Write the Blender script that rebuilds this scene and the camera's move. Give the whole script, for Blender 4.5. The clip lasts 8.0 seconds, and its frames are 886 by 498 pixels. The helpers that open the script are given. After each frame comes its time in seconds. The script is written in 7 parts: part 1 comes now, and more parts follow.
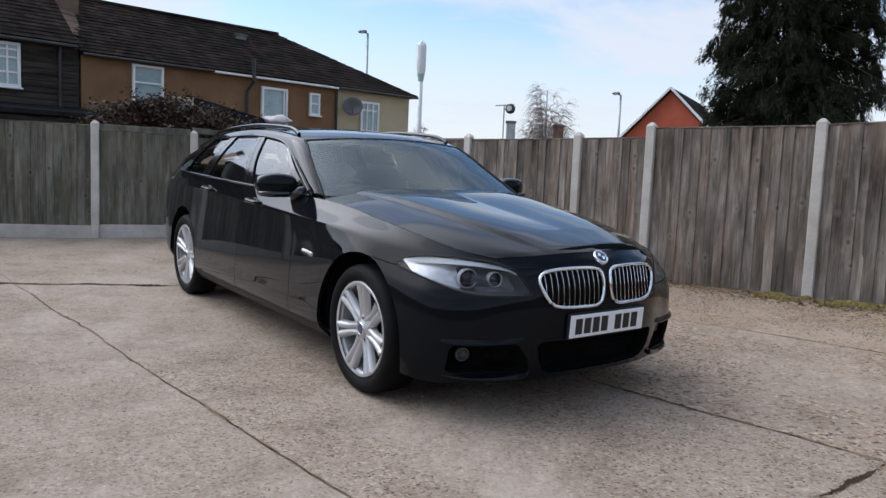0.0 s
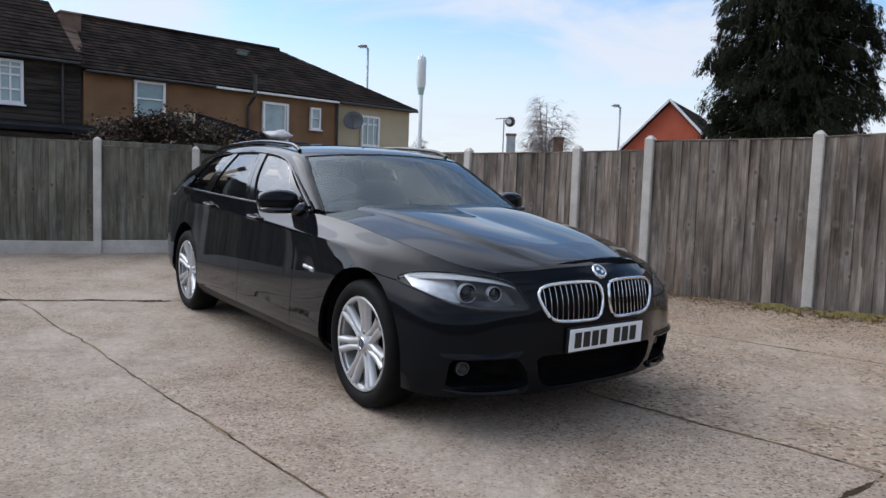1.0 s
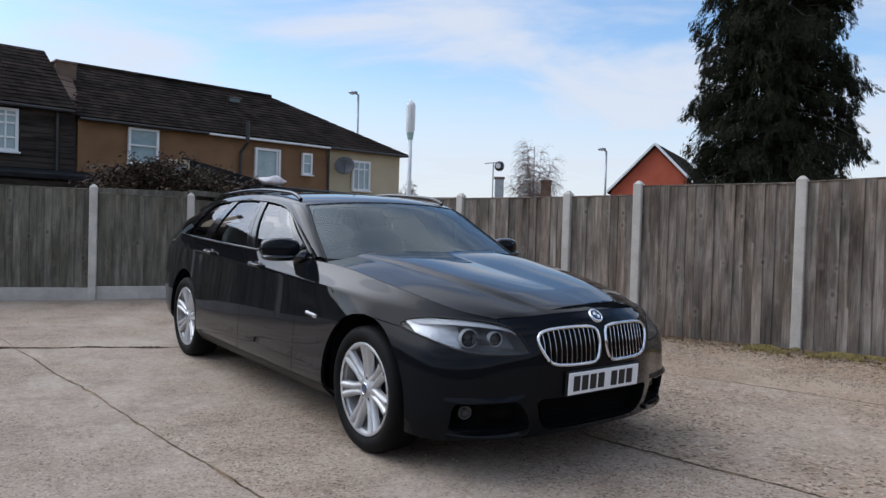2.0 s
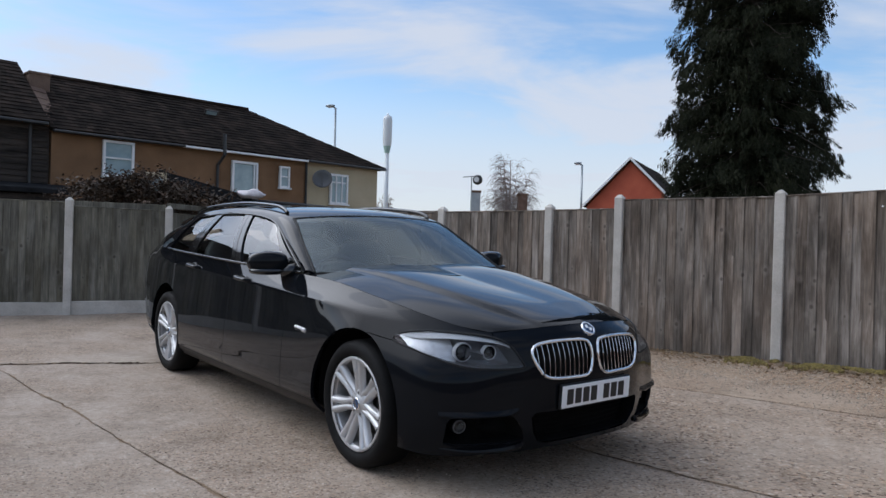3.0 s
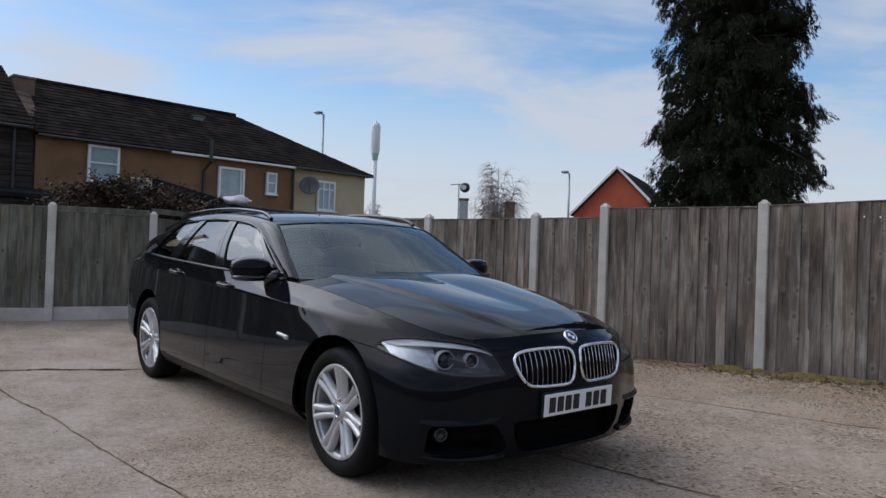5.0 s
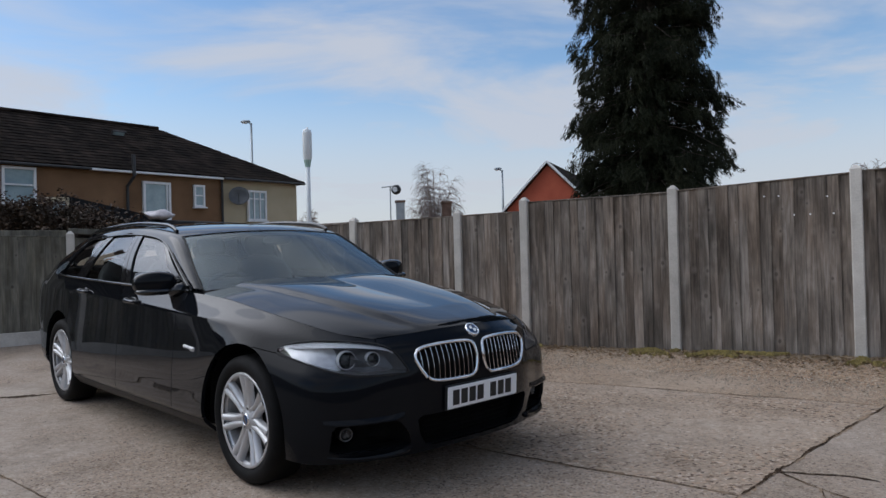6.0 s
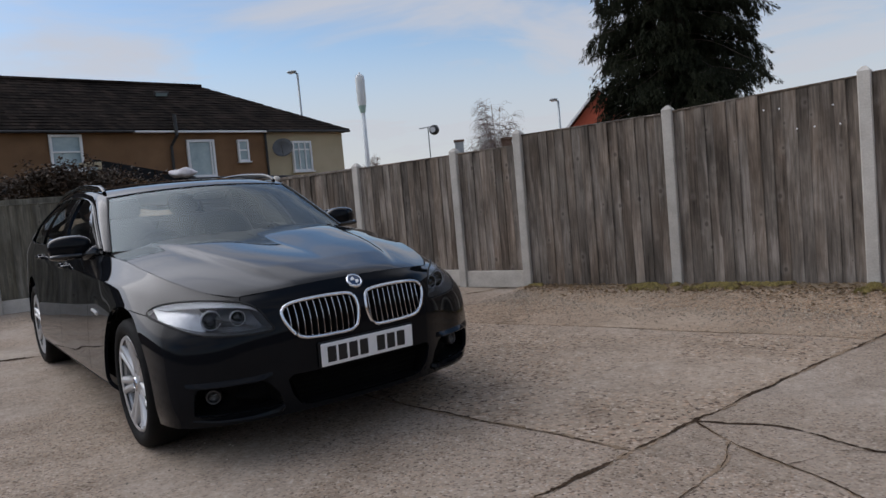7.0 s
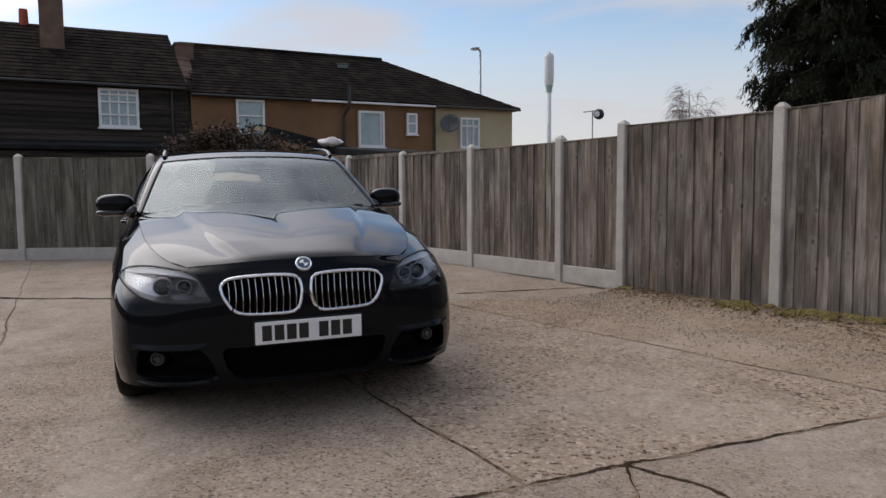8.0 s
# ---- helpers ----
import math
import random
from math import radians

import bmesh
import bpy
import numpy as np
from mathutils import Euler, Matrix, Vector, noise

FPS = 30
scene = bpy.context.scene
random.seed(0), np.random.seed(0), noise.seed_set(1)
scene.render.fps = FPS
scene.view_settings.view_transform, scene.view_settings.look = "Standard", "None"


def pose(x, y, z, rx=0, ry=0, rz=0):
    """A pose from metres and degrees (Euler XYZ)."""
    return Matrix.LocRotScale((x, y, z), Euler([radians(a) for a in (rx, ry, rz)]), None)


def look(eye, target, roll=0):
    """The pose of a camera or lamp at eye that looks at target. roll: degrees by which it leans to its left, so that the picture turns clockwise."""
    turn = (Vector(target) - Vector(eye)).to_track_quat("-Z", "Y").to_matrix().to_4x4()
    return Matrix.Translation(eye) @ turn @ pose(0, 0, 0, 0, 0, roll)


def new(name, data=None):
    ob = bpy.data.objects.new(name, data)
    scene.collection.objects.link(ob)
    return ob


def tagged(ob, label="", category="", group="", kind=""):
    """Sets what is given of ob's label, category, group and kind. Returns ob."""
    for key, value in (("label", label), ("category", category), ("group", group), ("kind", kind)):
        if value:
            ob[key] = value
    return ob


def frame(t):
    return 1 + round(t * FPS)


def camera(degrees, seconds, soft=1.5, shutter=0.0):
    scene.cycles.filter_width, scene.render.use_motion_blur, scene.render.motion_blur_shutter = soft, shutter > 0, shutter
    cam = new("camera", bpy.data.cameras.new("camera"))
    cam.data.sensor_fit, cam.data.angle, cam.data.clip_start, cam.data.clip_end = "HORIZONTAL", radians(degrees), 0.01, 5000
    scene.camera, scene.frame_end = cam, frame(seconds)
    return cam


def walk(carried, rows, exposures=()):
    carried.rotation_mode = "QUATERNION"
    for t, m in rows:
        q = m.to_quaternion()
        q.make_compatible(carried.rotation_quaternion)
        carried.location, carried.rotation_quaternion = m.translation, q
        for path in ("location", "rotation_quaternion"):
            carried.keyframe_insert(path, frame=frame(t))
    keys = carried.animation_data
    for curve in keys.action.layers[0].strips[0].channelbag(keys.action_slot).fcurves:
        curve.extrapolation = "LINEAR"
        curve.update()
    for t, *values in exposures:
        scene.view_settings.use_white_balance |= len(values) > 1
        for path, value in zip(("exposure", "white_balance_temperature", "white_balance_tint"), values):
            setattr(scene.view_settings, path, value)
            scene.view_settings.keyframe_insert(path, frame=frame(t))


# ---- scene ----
cam = camera(62.0, 8.0)
PATH = [
    (0, (0.083, -0.085, 1.148), (-0.019, 1.903, 0.952), 2.4),
    (0.5, (0.076, -0.13, 1.158), (-0.03, 1.858, 0.972), 3.4),
    (1, (0.092, -0.119, 1.166), (-0.015, 1.871, 1.003), 2.0),
    (1.5, (0.109, -0.176, 1.177), (0.012, 1.821, 1.11), 1.0),
    (1.7, (0.087, -0.213, 1.197), (-0.008, 1.784, 1.140), 1.2),
    (2.8, (-0.069, -0.255, 1.191), (-0.087, 1.745, 1.174), 2.0),
    (3, (-0.062, -0.235, 1.193), (-0.073, 1.765, 1.183), 1.6),
    (3.5, (-0.043, -0.249, 1.204), (-0.062, 1.751, 1.21), 2.4),
    (4, (-0.028, -0.233, 1.196), (-0.035, 1.767, 1.22), 2.2),
    (4.2, (-0.023, -0.226, 1.194), (-0.030, 1.774, 1.215), 1.9),
    (5.3, (-0.040, -0.229, 1.193), (-0.003, 1.771, 1.199), 1.7),
    (5.5, (-0.039, -0.259, 1.201), (0.008, 1.74, 1.203), 1.0),
    (6, (0.207, -0.289, 1.178), (0.376, 1.704, 1.195), -1.5),
    (6.5, (0.712, -0.225, 1.157), (0.852, 1.768, 1.075), -6.1),
    (7, (1.28, -0.029, 1.145), (1.197, 1.965, 1.011), -5.1),
    (7.5, (1.916, 0.076, 1.157), (1.549, 2.035, 0.989), -5.5),
    (8, (2.459, 0.359, 1.151), (1.837, 2.253, 0.986), -0.4),
]
EXPOSURE = [(0.0, 0.10, 6500, 10), (1.0, 0.10, 6500, 10), (1.6, 0.05, 6450, 10), (3.0, -0.14, 6350, 10), (4.0, -0.20, 6400, 10), (5.5, -0.40, 6400, 10),
            (6.5, -0.42, 6600, 11), (7.0, -0.46, 6750, 12), (7.5, -0.44, 6850, 13), (8.0, -0.33, 7150, 14)]
walk(cam, [(t, look(eye, target, roll)) for t, eye, target, roll in PATH], EXPOSURE)

# ---- sky and sun ----
SUN_DIR = Vector((-0.70, 0.16, 0.70)).normalized()   # towards the sun
world = bpy.data.worlds.new("sky")
scene.world = world
world.use_nodes = True
wt = world.node_tree
wt.nodes.clear()


def wnode(kind, **settings):
    nd = wt.nodes.new(kind)
    for key, value in settings.items():
        nd.inputs[key].default_value = value
    return nd


w_out = wt.nodes.new("ShaderNodeOutputWorld")
w_bg = wnode("ShaderNodeBackground", Strength=0.135)
sky = wt.nodes.new("ShaderNodeTexSky")
sky.sky_type = "NISHITA"
sky.sun_disc = False
sky.sun_elevation = math.asin(SUN_DIR.z)
sky.sun_rotation = math.atan2(SUN_DIR.x, SUN_DIR.y)
sky.air_density, sky.dust_density, sky.ozone_density = 1.0, 0.6, 1.6
w_co = wt.nodes.new("ShaderNodeTexCoord")
w_sep = wt.nodes.new("ShaderNodeSeparateXYZ")
wt.links.new(w_co.outputs["Generated"], w_sep.inputs[0])
# cloud sheets: the direction laid onto a flat ceiling, drawn out along one way
w_add = wt.nodes.new("ShaderNodeMath")
w_add.operation = "ADD"
w_add.inputs[1].default_value = 0.18
wt.links.new(w_sep.outputs["Z"], w_add.inputs[0])
w_div = wt.nodes.new("ShaderNodeVectorMath")
w_div.operation = "DIVIDE"
w_cmb = wt.nodes.new("ShaderNodeCombineXYZ")
for k in range(3):
    wt.links.new(w_add.outputs[0], w_cmb.inputs[k])
wt.links.new(w_co.outputs["Generated"], w_div.inputs[0])
wt.links.new(w_cmb.outputs[0], w_div.inputs[1])
w_map = wt.nodes.new("ShaderNodeMapping")
w_map.inputs["Scale"].default_value = (0.8, 1.35, 1.0)
w_map.inputs["Rotation"].default_value = (0, 0, 0.25)
w_map.inputs["Location"].default_value = (0.4, 0.3, 0.0)
wt.links.new(w_div.outputs[0], w_map.inputs[0])
w_n = wnode("ShaderNodeTexNoise", Scale=1.25, Detail=6.0, Roughness=0.55, Distortion=0.5)
wt.links.new(w_map.outputs[0], w_n.inputs["Vector"])
w_rmp = wt.nodes.new("ShaderNodeMapRange")
w_rmp.inputs["From Min"].default_value, w_rmp.inputs["From Max"].default_value = 0.37, 0.64
w_rmp.interpolation_type = "SMOOTHSTEP"
wt.links.new(w_n.outputs["Fac"], w_rmp.inputs["Value"])
# haze that thickens towards the horizon
w_hz = wt.nodes.new("ShaderNodeMapRange")
w_hz.interpolation_type = "SMOOTHSTEP"
w_hz.inputs["From Min"].default_value, w_hz.inputs["From Max"].default_value = 0.24, 0.08
w_hz.inputs["To Min"].default_value, w_hz.inputs["To Max"].default_value = 0.0, 0.92
wt.links.new(w_sep.outputs["Z"], w_hz.inputs["Value"])
w_max = wt.nodes.new("ShaderNodeMath")
w_max.operation = "MAXIMUM"
wt.links.new(w_rmp.outputs[0], w_max.inputs[0])
wt.links.new(w_hz.outputs[0], w_max.inputs[1])
w_cl = wt.nodes.new("ShaderNodeMath")
w_cl.operation = "MULTIPLY"
w_cl.inputs[1].default_value = 0.86
w_mix = wt.nodes.new("ShaderNodeMixRGB")
# clouds glow round the veiled sun
w_dot = wt.nodes.new("ShaderNodeVectorMath")
w_dot.operation = "DOT_PRODUCT"
w_dot.inputs[1].default_value = SUN_DIR
w_nrm = wt.nodes.new("ShaderNodeVectorMath")
w_nrm.operation = "NORMALIZE"
wt.links.new(w_co.outputs["Generated"], w_nrm.inputs[0])
wt.links.new(w_nrm.outputs[0], w_dot.inputs[0])
w_lobe = wt.nodes.new("ShaderNodeMapRange")
w_lobe.interpolation_type = "SMOOTHSTEP"
w_lobe.inputs["From Min"].default_value, w_lobe.inputs["From Max"].default_value = 0.62, 0.98
w_lobe.inputs["To Min"].default_value, w_lobe.inputs["To Max"].default_value = 1.0, 3.3
wt.links.new(w_dot.outputs["Value"], w_lobe.inputs["Value"])
w_cc = wt.nodes.new("ShaderNodeVectorMath")
w_cc.operation = "SCALE"
w_cc.inputs[0].default_value = (5.55, 5.85, 6.55)
w_top = wt.nodes.new("ShaderNodeMapRange")      # the cloud sheet is thinnest, and brightest, high up
w_top.interpolation_type = "SMOOTHSTEP"
w_top.inputs["From Min"].default_value, w_top.inputs["From Max"].default_value = 0.34, 0.75
w_top.inputs["To Min"].default_value, w_top.inputs["To Max"].default_value = 1.0, 1.3
wt.links.new(w_sep.outputs["Z"], w_top.inputs["Value"])
w_gl = wt.nodes.new("ShaderNodeMath")
w_gl.operation = "MULTIPLY"
w_veil = wt.nodes.new("ShaderNodeMapRange")     # thin cloud drawn over the sun
w_veil.interpolation_type = "SMOOTHSTEP"
w_veil.inputs["From Min"].default_value, w_veil.inputs["From Max"].default_value = 0.68, 0.93
wt.links.new(w_dot.outputs["Value"], w_veil.inputs["Value"])
w_max2 = wt.nodes.new("ShaderNodeMath")
w_max2.operation = "MAXIMUM"
wt.links.new(w_max.outputs[0], w_max2.inputs[0])
wt.links.new(w_veil.outputs[0], w_max2.inputs[1])
wt.links.new(w_max2.outputs[0], w_cl.inputs[0])
wt.links.new(w_lobe.outputs[0], w_gl.inputs[0])
wt.links.new(w_top.outputs[0], w_gl.inputs[1])
wt.links.new(w_gl.outputs[0], w_cc.inputs["Scale"])
wt.links.new(w_cc.outputs[0], w_mix.inputs["Color2"])
wt.links.new(w_cl.outputs[0], w_mix.inputs["Fac"])
w_hsv = wnode("ShaderNodeHueSaturation", Saturation=1.12, Value=1.44)
wt.links.new(sky.outputs[0], w_hsv.inputs["Color"])
wt.links.new(w_hsv.outputs[0], w_mix.inputs["Color1"])
wt.links.new(w_mix.outputs[0], w_bg.inputs["Color"])
wt.links.new(w_bg.outputs[0], w_out.inputs["Surface"])

sun_data = bpy.data.lights.new("sun", "SUN")
sun_data.energy, sun_data.angle, sun_data.color = 0.50, radians(50), (1.0, 0.97, 0.93)
sun = new("sun", sun_data)
sun.matrix_world = look(SUN_DIR * 40, (0, 0, 0))
scene.view_settings.exposure = 0.0

# ---- materials ----
def mat(name, c1, c2=None, rough=0.6, metal=0.0, scale=4.0, fine=60.0, bump=0.0, bump_scale=120.0, jitter=0.0,
        island=0.0, coat=0.0, stretch=(1, 1, 1), rough_var=0.0, spec=0.5, coords="Object", knots=0.0, other=None,
        coat_ior=1.5, tight=0.16):
    """A surface whose colour wanders between c1 and c2 at two scales, with fine relief; jitter sets single pieces apart."""
    m = bpy.data.materials.new(name)
    m.use_nodes = True
    t = m.node_tree
    b = t.nodes["Principled BSDF"]
    b.inputs["Roughness"].default_value = rough
    b.inputs["Metallic"].default_value = metal
    b.inputs["Specular IOR Level"].default_value = spec
    b.inputs["Coat Weight"].default_value = coat
    b.inputs["Coat Roughness"].default_value = 0.02
    b.inputs["Coat IOR"].default_value = coat_ior
    c2 = c2 or c1
    co = t.nodes.new("ShaderNodeTexCoord")
    mp = t.nodes.new("ShaderNodeMapping")
    mp.inputs["Scale"].default_value = stretch
    t.links.new(co.outputs[coords], mp.inputs[0])
    info = t.nodes.new("ShaderNodeObjectInfo")
    shift = t.nodes.new("ShaderNodeVectorMath")
    shift.operation = "ADD"
    span = t.nodes.new("ShaderNodeMath")
    span.operation = "MULTIPLY"
    span.inputs[1].default_value = 37.0 if jitter else 0.0
    t.links.new(info.outputs["Random"], span.inputs[0])
    t.links.new(mp.outputs[0], shift.inputs[0])
    t.links.new(span.outputs[0], shift.inputs[1])
    n1 = t.nodes.new("ShaderNodeTexNoise")
    n1.inputs["Scale"].default_value, n1.inputs["Detail"].default_value = scale, 5.0
    n2 = t.nodes.new("ShaderNodeTexNoise")
    n2.inputs["Scale"].default_value, n2.inputs["Detail"].default_value = fine, 3.0
    for nd in (n1, n2):
        t.links.new(shift.outputs[0], nd.inputs["Vector"])
    mid = t.nodes.new("ShaderNodeMixRGB")
    mid.inputs["Fac"].default_value = 0.4
    t.links.new(n1.outputs["Fac"], mid.inputs["Color1"])
    t.links.new(n2.outputs["Fac"], mid.inputs["Color2"])
    ramp = t.nodes.new("ShaderNodeValToRGB")
    ramp.color_ramp.elements[0].position, ramp.color_ramp.elements[1].position = 0.5 - tight, 0.5 + tight
    ramp.color_ramp.elements[0].color, ramp.color_ramp.elements[1].color = (*c1, 1), (*c2, 1)
    t.links.new(mid.outputs[0], ramp.inputs[0])
    last = ramp.outputs[0]
    if other:
        sq = t.nodes.new("ShaderNodeMath")
        sq.operation = "FRACT"
        ten = t.nodes.new("ShaderNodeMath")
        ten.operation = "MULTIPLY"
        ten.inputs[1].default_value = 7.31
        t.links.new(info.outputs["Random"], ten.inputs[0])
        t.links.new(ten.outputs[0], sq.inputs[0])
        ot = t.nodes.new("ShaderNodeMixRGB")
        ot.blend_type = "MULTIPLY"
        ot.inputs["Color2"].default_value = (*other, 1)
        t.links.new(sq.outputs[0], ot.inputs["Fac"])
        t.links.new(last, ot.inputs["Color1"])
        last = ot.outputs[0]
    if jitter or island:
        geo = t.nodes.new("ShaderNodeNewGeometry")
        src = geo.outputs["Random Per Island"] if island else info.outputs["Random"]
        amount = island or jitter
        rng = t.nodes.new("ShaderNodeMapRange")
        rng.inputs["To Min"].default_value, rng.inputs["To Max"].default_value = 1 - amount, 1 + amount
        t.links.new(src, rng.inputs["Value"])
        hsv = t.nodes.new("ShaderNodeHueSaturation")
        t.links.new(rng.outputs[0], hsv.inputs["Value"])
        t.links.new(last, hsv.inputs["Color"])
        last = hsv.outputs[0]
    if knots:
        vo = t.nodes.new("ShaderNodeTexVoronoi")
        vo.voronoi_dimensions = "2D"
        vo.inputs["Scale"].default_value = knots
        apart = t.nodes.new("ShaderNodeSeparateXYZ")
        t.links.new(co.outputs[coords], apart.inputs[0])
        face = t.nodes.new("ShaderNodeCombineXYZ")
        t.links.new(apart.outputs["X"], face.inputs["X"])
        t.links.new(apart.outputs["Z"], face.inputs["Y"])
        moved = t.nodes.new("ShaderNodeVectorMath")
        moved.operation = "ADD"
        t.links.new(face.outputs[0], moved.inputs[0])
        t.links.new(span.outputs[0], moved.inputs[1])
        t.links.new(moved.outputs[0], vo.inputs["Vector"])
        dark = t.nodes.new("ShaderNodeMapRange")
        dark.inputs["From Min"].default_value, dark.inputs["From Max"].default_value = 0.06, 0.15
        dark.inputs["To Min"].default_value, dark.inputs["To Max"].default_value = 0.18, 1.0
        vary = t.nodes.new("ShaderNodeSeparateColor")
        t.links.new(vo.outputs["Color"], vary.inputs[0])
        grown = t.nodes.new("ShaderNodeMath")
        grown.operation = "MULTIPLY_ADD"
        grown.inputs[1].default_value = 0.16
        t.links.new(vary.outputs[0], grown.inputs[0])
        t.links.new(vo.outputs["Distance"], grown.inputs[2])
        t.links.new(grown.outputs[0], dark.inputs["Value"])
        kn = t.nodes.new("ShaderNodeMixRGB")
        kn.blend_type = "MULTIPLY"
        kn.inputs["Fac"].default_value = 0.62
        t.links.new(last, kn.inputs["Color1"])
        t.links.new(dark.outputs[0], kn.inputs["Color2"])
        last = kn.outputs[0]
    t.links.new(last, b.inputs["Base Color"])
    if rough_var:
        rv = t.nodes.new("ShaderNodeMapRange")
        rv.inputs["To Min"].default_value, rv.inputs["To Max"].default_value = rough - rough_var, rough + rough_var
        t.links.new(mid.outputs[0], rv.inputs["Value"])
        t.links.new(rv.outputs[0], b.inputs["Roughness"])
    if bump:
        n3 = t.nodes.new("ShaderNodeTexNoise")
        n3.inputs["Scale"].default_value, n3.inputs["Detail"].default_value = bump_scale, 4.0
        t.links.new(shift.outputs[0], n3.inputs["Vector"])
        bp = t.nodes.new("ShaderNodeBump")
        bp.inputs["Strength"].default_value, bp.inputs["Distance"].default_value = bump, 0.01
        t.links.new(n3.outputs["Fac"], bp.inputs["Height"])
        t.links.new(bp.outputs[0], b.inputs["Normal"])
    return m


def glass_mat(name, tint, ior=1.5, rough=0.0, shine=(1, 1, 1)):
    """A thin pane: lets tinted light through, and mirrors by Fresnel."""
    m = bpy.data.materials.new(name)
    m.use_nodes = True
    t = m.node_tree
    t.nodes.clear()
    out = t.nodes.new("ShaderNodeOutputMaterial")
    tr = t.nodes.new("ShaderNodeBsdfTransparent")
    tr.inputs["Color"].default_value = (*tint, 1)
    gl = t.nodes.new("ShaderNodeBsdfGlossy")
    gl.inputs["Roughness"].default_value = rough
    gl.inputs["Color"].default_value = (*shine, 1)
    fr = t.nodes.new("ShaderNodeFresnel")
    fr.inputs["IOR"].default_value = ior
    mx = t.nodes.new("ShaderNodeMixShader")
    t.links.new(fr.outputs[0], mx.inputs[0])
    t.links.new(tr.outputs[0], mx.inputs[1])
    t.links.new(gl.outputs[0], mx.inputs[2])
    t.links.new(mx.outputs[0], out.inputs["Surface"])
    return m


def concrete_slab_mat(name="exposed_aggregate_concrete", tone=(0.90, 0.862, 0.838), grit=0.80, stones=95.0):
    """Worn exposed-aggregate concrete: pebbles of mixed colours in a buff matrix, with pale worn patches and dark stains."""
    m = bpy.data.materials.new(name)
    m.use_nodes = True
    t = m.node_tree
    b = t.nodes["Principled BSDF"]
    b.inputs["Roughness"].default_value = 0.85
    b.inputs["Specular IOR Level"].default_value = 0.3
    geo = t.nodes.new("ShaderNodeNewGeometry")

    def noise_at(scale, detail=4.0, rough=0.55):
        nd = t.nodes.new("ShaderNodeTexNoise")
        nd.inputs["Scale"].default_value, nd.inputs["Detail"].default_value, nd.inputs["Roughness"].default_value = scale, detail, rough
        t.links.new(geo.outputs["Position"], nd.inputs["Vector"])
        return nd.outputs["Fac"]

    def ramp_of(src, p0, c0, p1, c1):
        r = t.nodes.new("ShaderNodeValToRGB")
        r.color_ramp.elements[0].position, r.color_ramp.elements[1].position = p0, p1
        r.color_ramp.elements[0].color, r.color_ramp.elements[1].color = (*c0, 1), (*c1, 1)
        t.links.new(src, r.inputs[0])
        return r.outputs[0]

    def mixed(fac, a, c, how="MIX"):
        x = t.nodes.new("ShaderNodeMixRGB")
        x.blend_type = how
        if isinstance(fac, float):
            x.inputs["Fac"].default_value = fac
        else:
            t.links.new(fac, x.inputs["Fac"])
        t.links.new(a, x.inputs["Color1"])
        if isinstance(c, tuple):
            x.inputs["Color2"].default_value = (*c, 1)
        else:
            t.links.new(c, x.inputs["Color2"])
        return x.outputs[0]

    vor = t.nodes.new("ShaderNodeTexVoronoi")
    vor.inputs["Scale"].default_value = stones
    t.links.new(geo.outputs["Position"], vor.inputs["Vector"])
    sep = t.nodes.new("ShaderNodeSeparateColor")
    t.links.new(vor.outputs["Color"], sep.inputs[0])
    peb = t.nodes.new("ShaderNodeValToRGB")
    peb.color_ramp.elements[0].position, peb.color_ramp.elements[0].color = 0.0, (0.06, 0.045, 0.036, 1)
    peb.color_ramp.elements[1].position, peb.color_ramp.elements[1].color = 1.0, (0.56, 0.50, 0.43, 1)
    for p, c in ((0.07, (0.16, 0.11, 0.08, 1)), (0.15, (0.33, 0.265, 0.20, 1)), (0.72, (0.40, 0.335, 0.27, 1)), (0.80, (0.46, 0.33, 0.235, 1))):
        e = peb.color_ramp.elements.new(p)
        e.color = c
    t.links.new(sep.outputs[0], peb.inputs[0])
    base = ramp_of(noise_at(1.1), 0.36, (0.31, 0.252, 0.192), 0.66, (0.42, 0.36, 0.293))
    worn = ramp_of(noise_at(0.55, 6.0, 0.62), 0.48, (0, 0, 0), 0.66, (1, 1, 1))
    peb_fac = t.nodes.new("ShaderNodeMapRange")
    peb_fac.inputs["To Min"].default_value, peb_fac.inputs["To Max"].default_value = grit, 0.3
    t.links.new(worn, peb_fac.inputs["Value"])
    col = mixed(peb_fac.outputs[0], base, peb.outputs[0])
    pale = mixed(0.55, col, (0.52, 0.46, 0.395))
    col = mixed(worn, col, pale)
    dirt = ramp_of(noise_at(2.3, 7.0, 0.7), 0.30, (0.62, 0.60, 0.57), 0.52, (1, 1, 1))
    col = mixed(0.8, col, dirt, "MULTIPLY")
    clump = ramp_of(noise_at(24.0, 3.0, 0.6), 0.36, (0.74, 0.71, 0.68), 0.62, (1.16, 1.15, 1.13))
    col = mixed(0.45, col, clump, "MULTIPLY")
    speck = ramp_of(noise_at(70.0, 2.0), 0.30, (0.5, 0.47, 0.45), 0.40, (1, 1, 1))
    col = mixed(0.6, col, speck, "MULTIPLY")
    col = mixed(1.0, col, tone, "MULTIPLY")
    t.links.new(col, b.inputs["Base Color"])
    bp = t.nodes.new("ShaderNodeBump")
    bp.inputs["Strength"].default_value, bp.inputs["Distance"].default_value = 0.35, 0.004
    hgt = mixed(0.5, vor.outputs["Distance"], noise_at(25.0))
    t.links.new(hgt, bp.inputs["Height"])
    t.links.new(bp.outputs[0], b.inputs["Normal"])
    return m


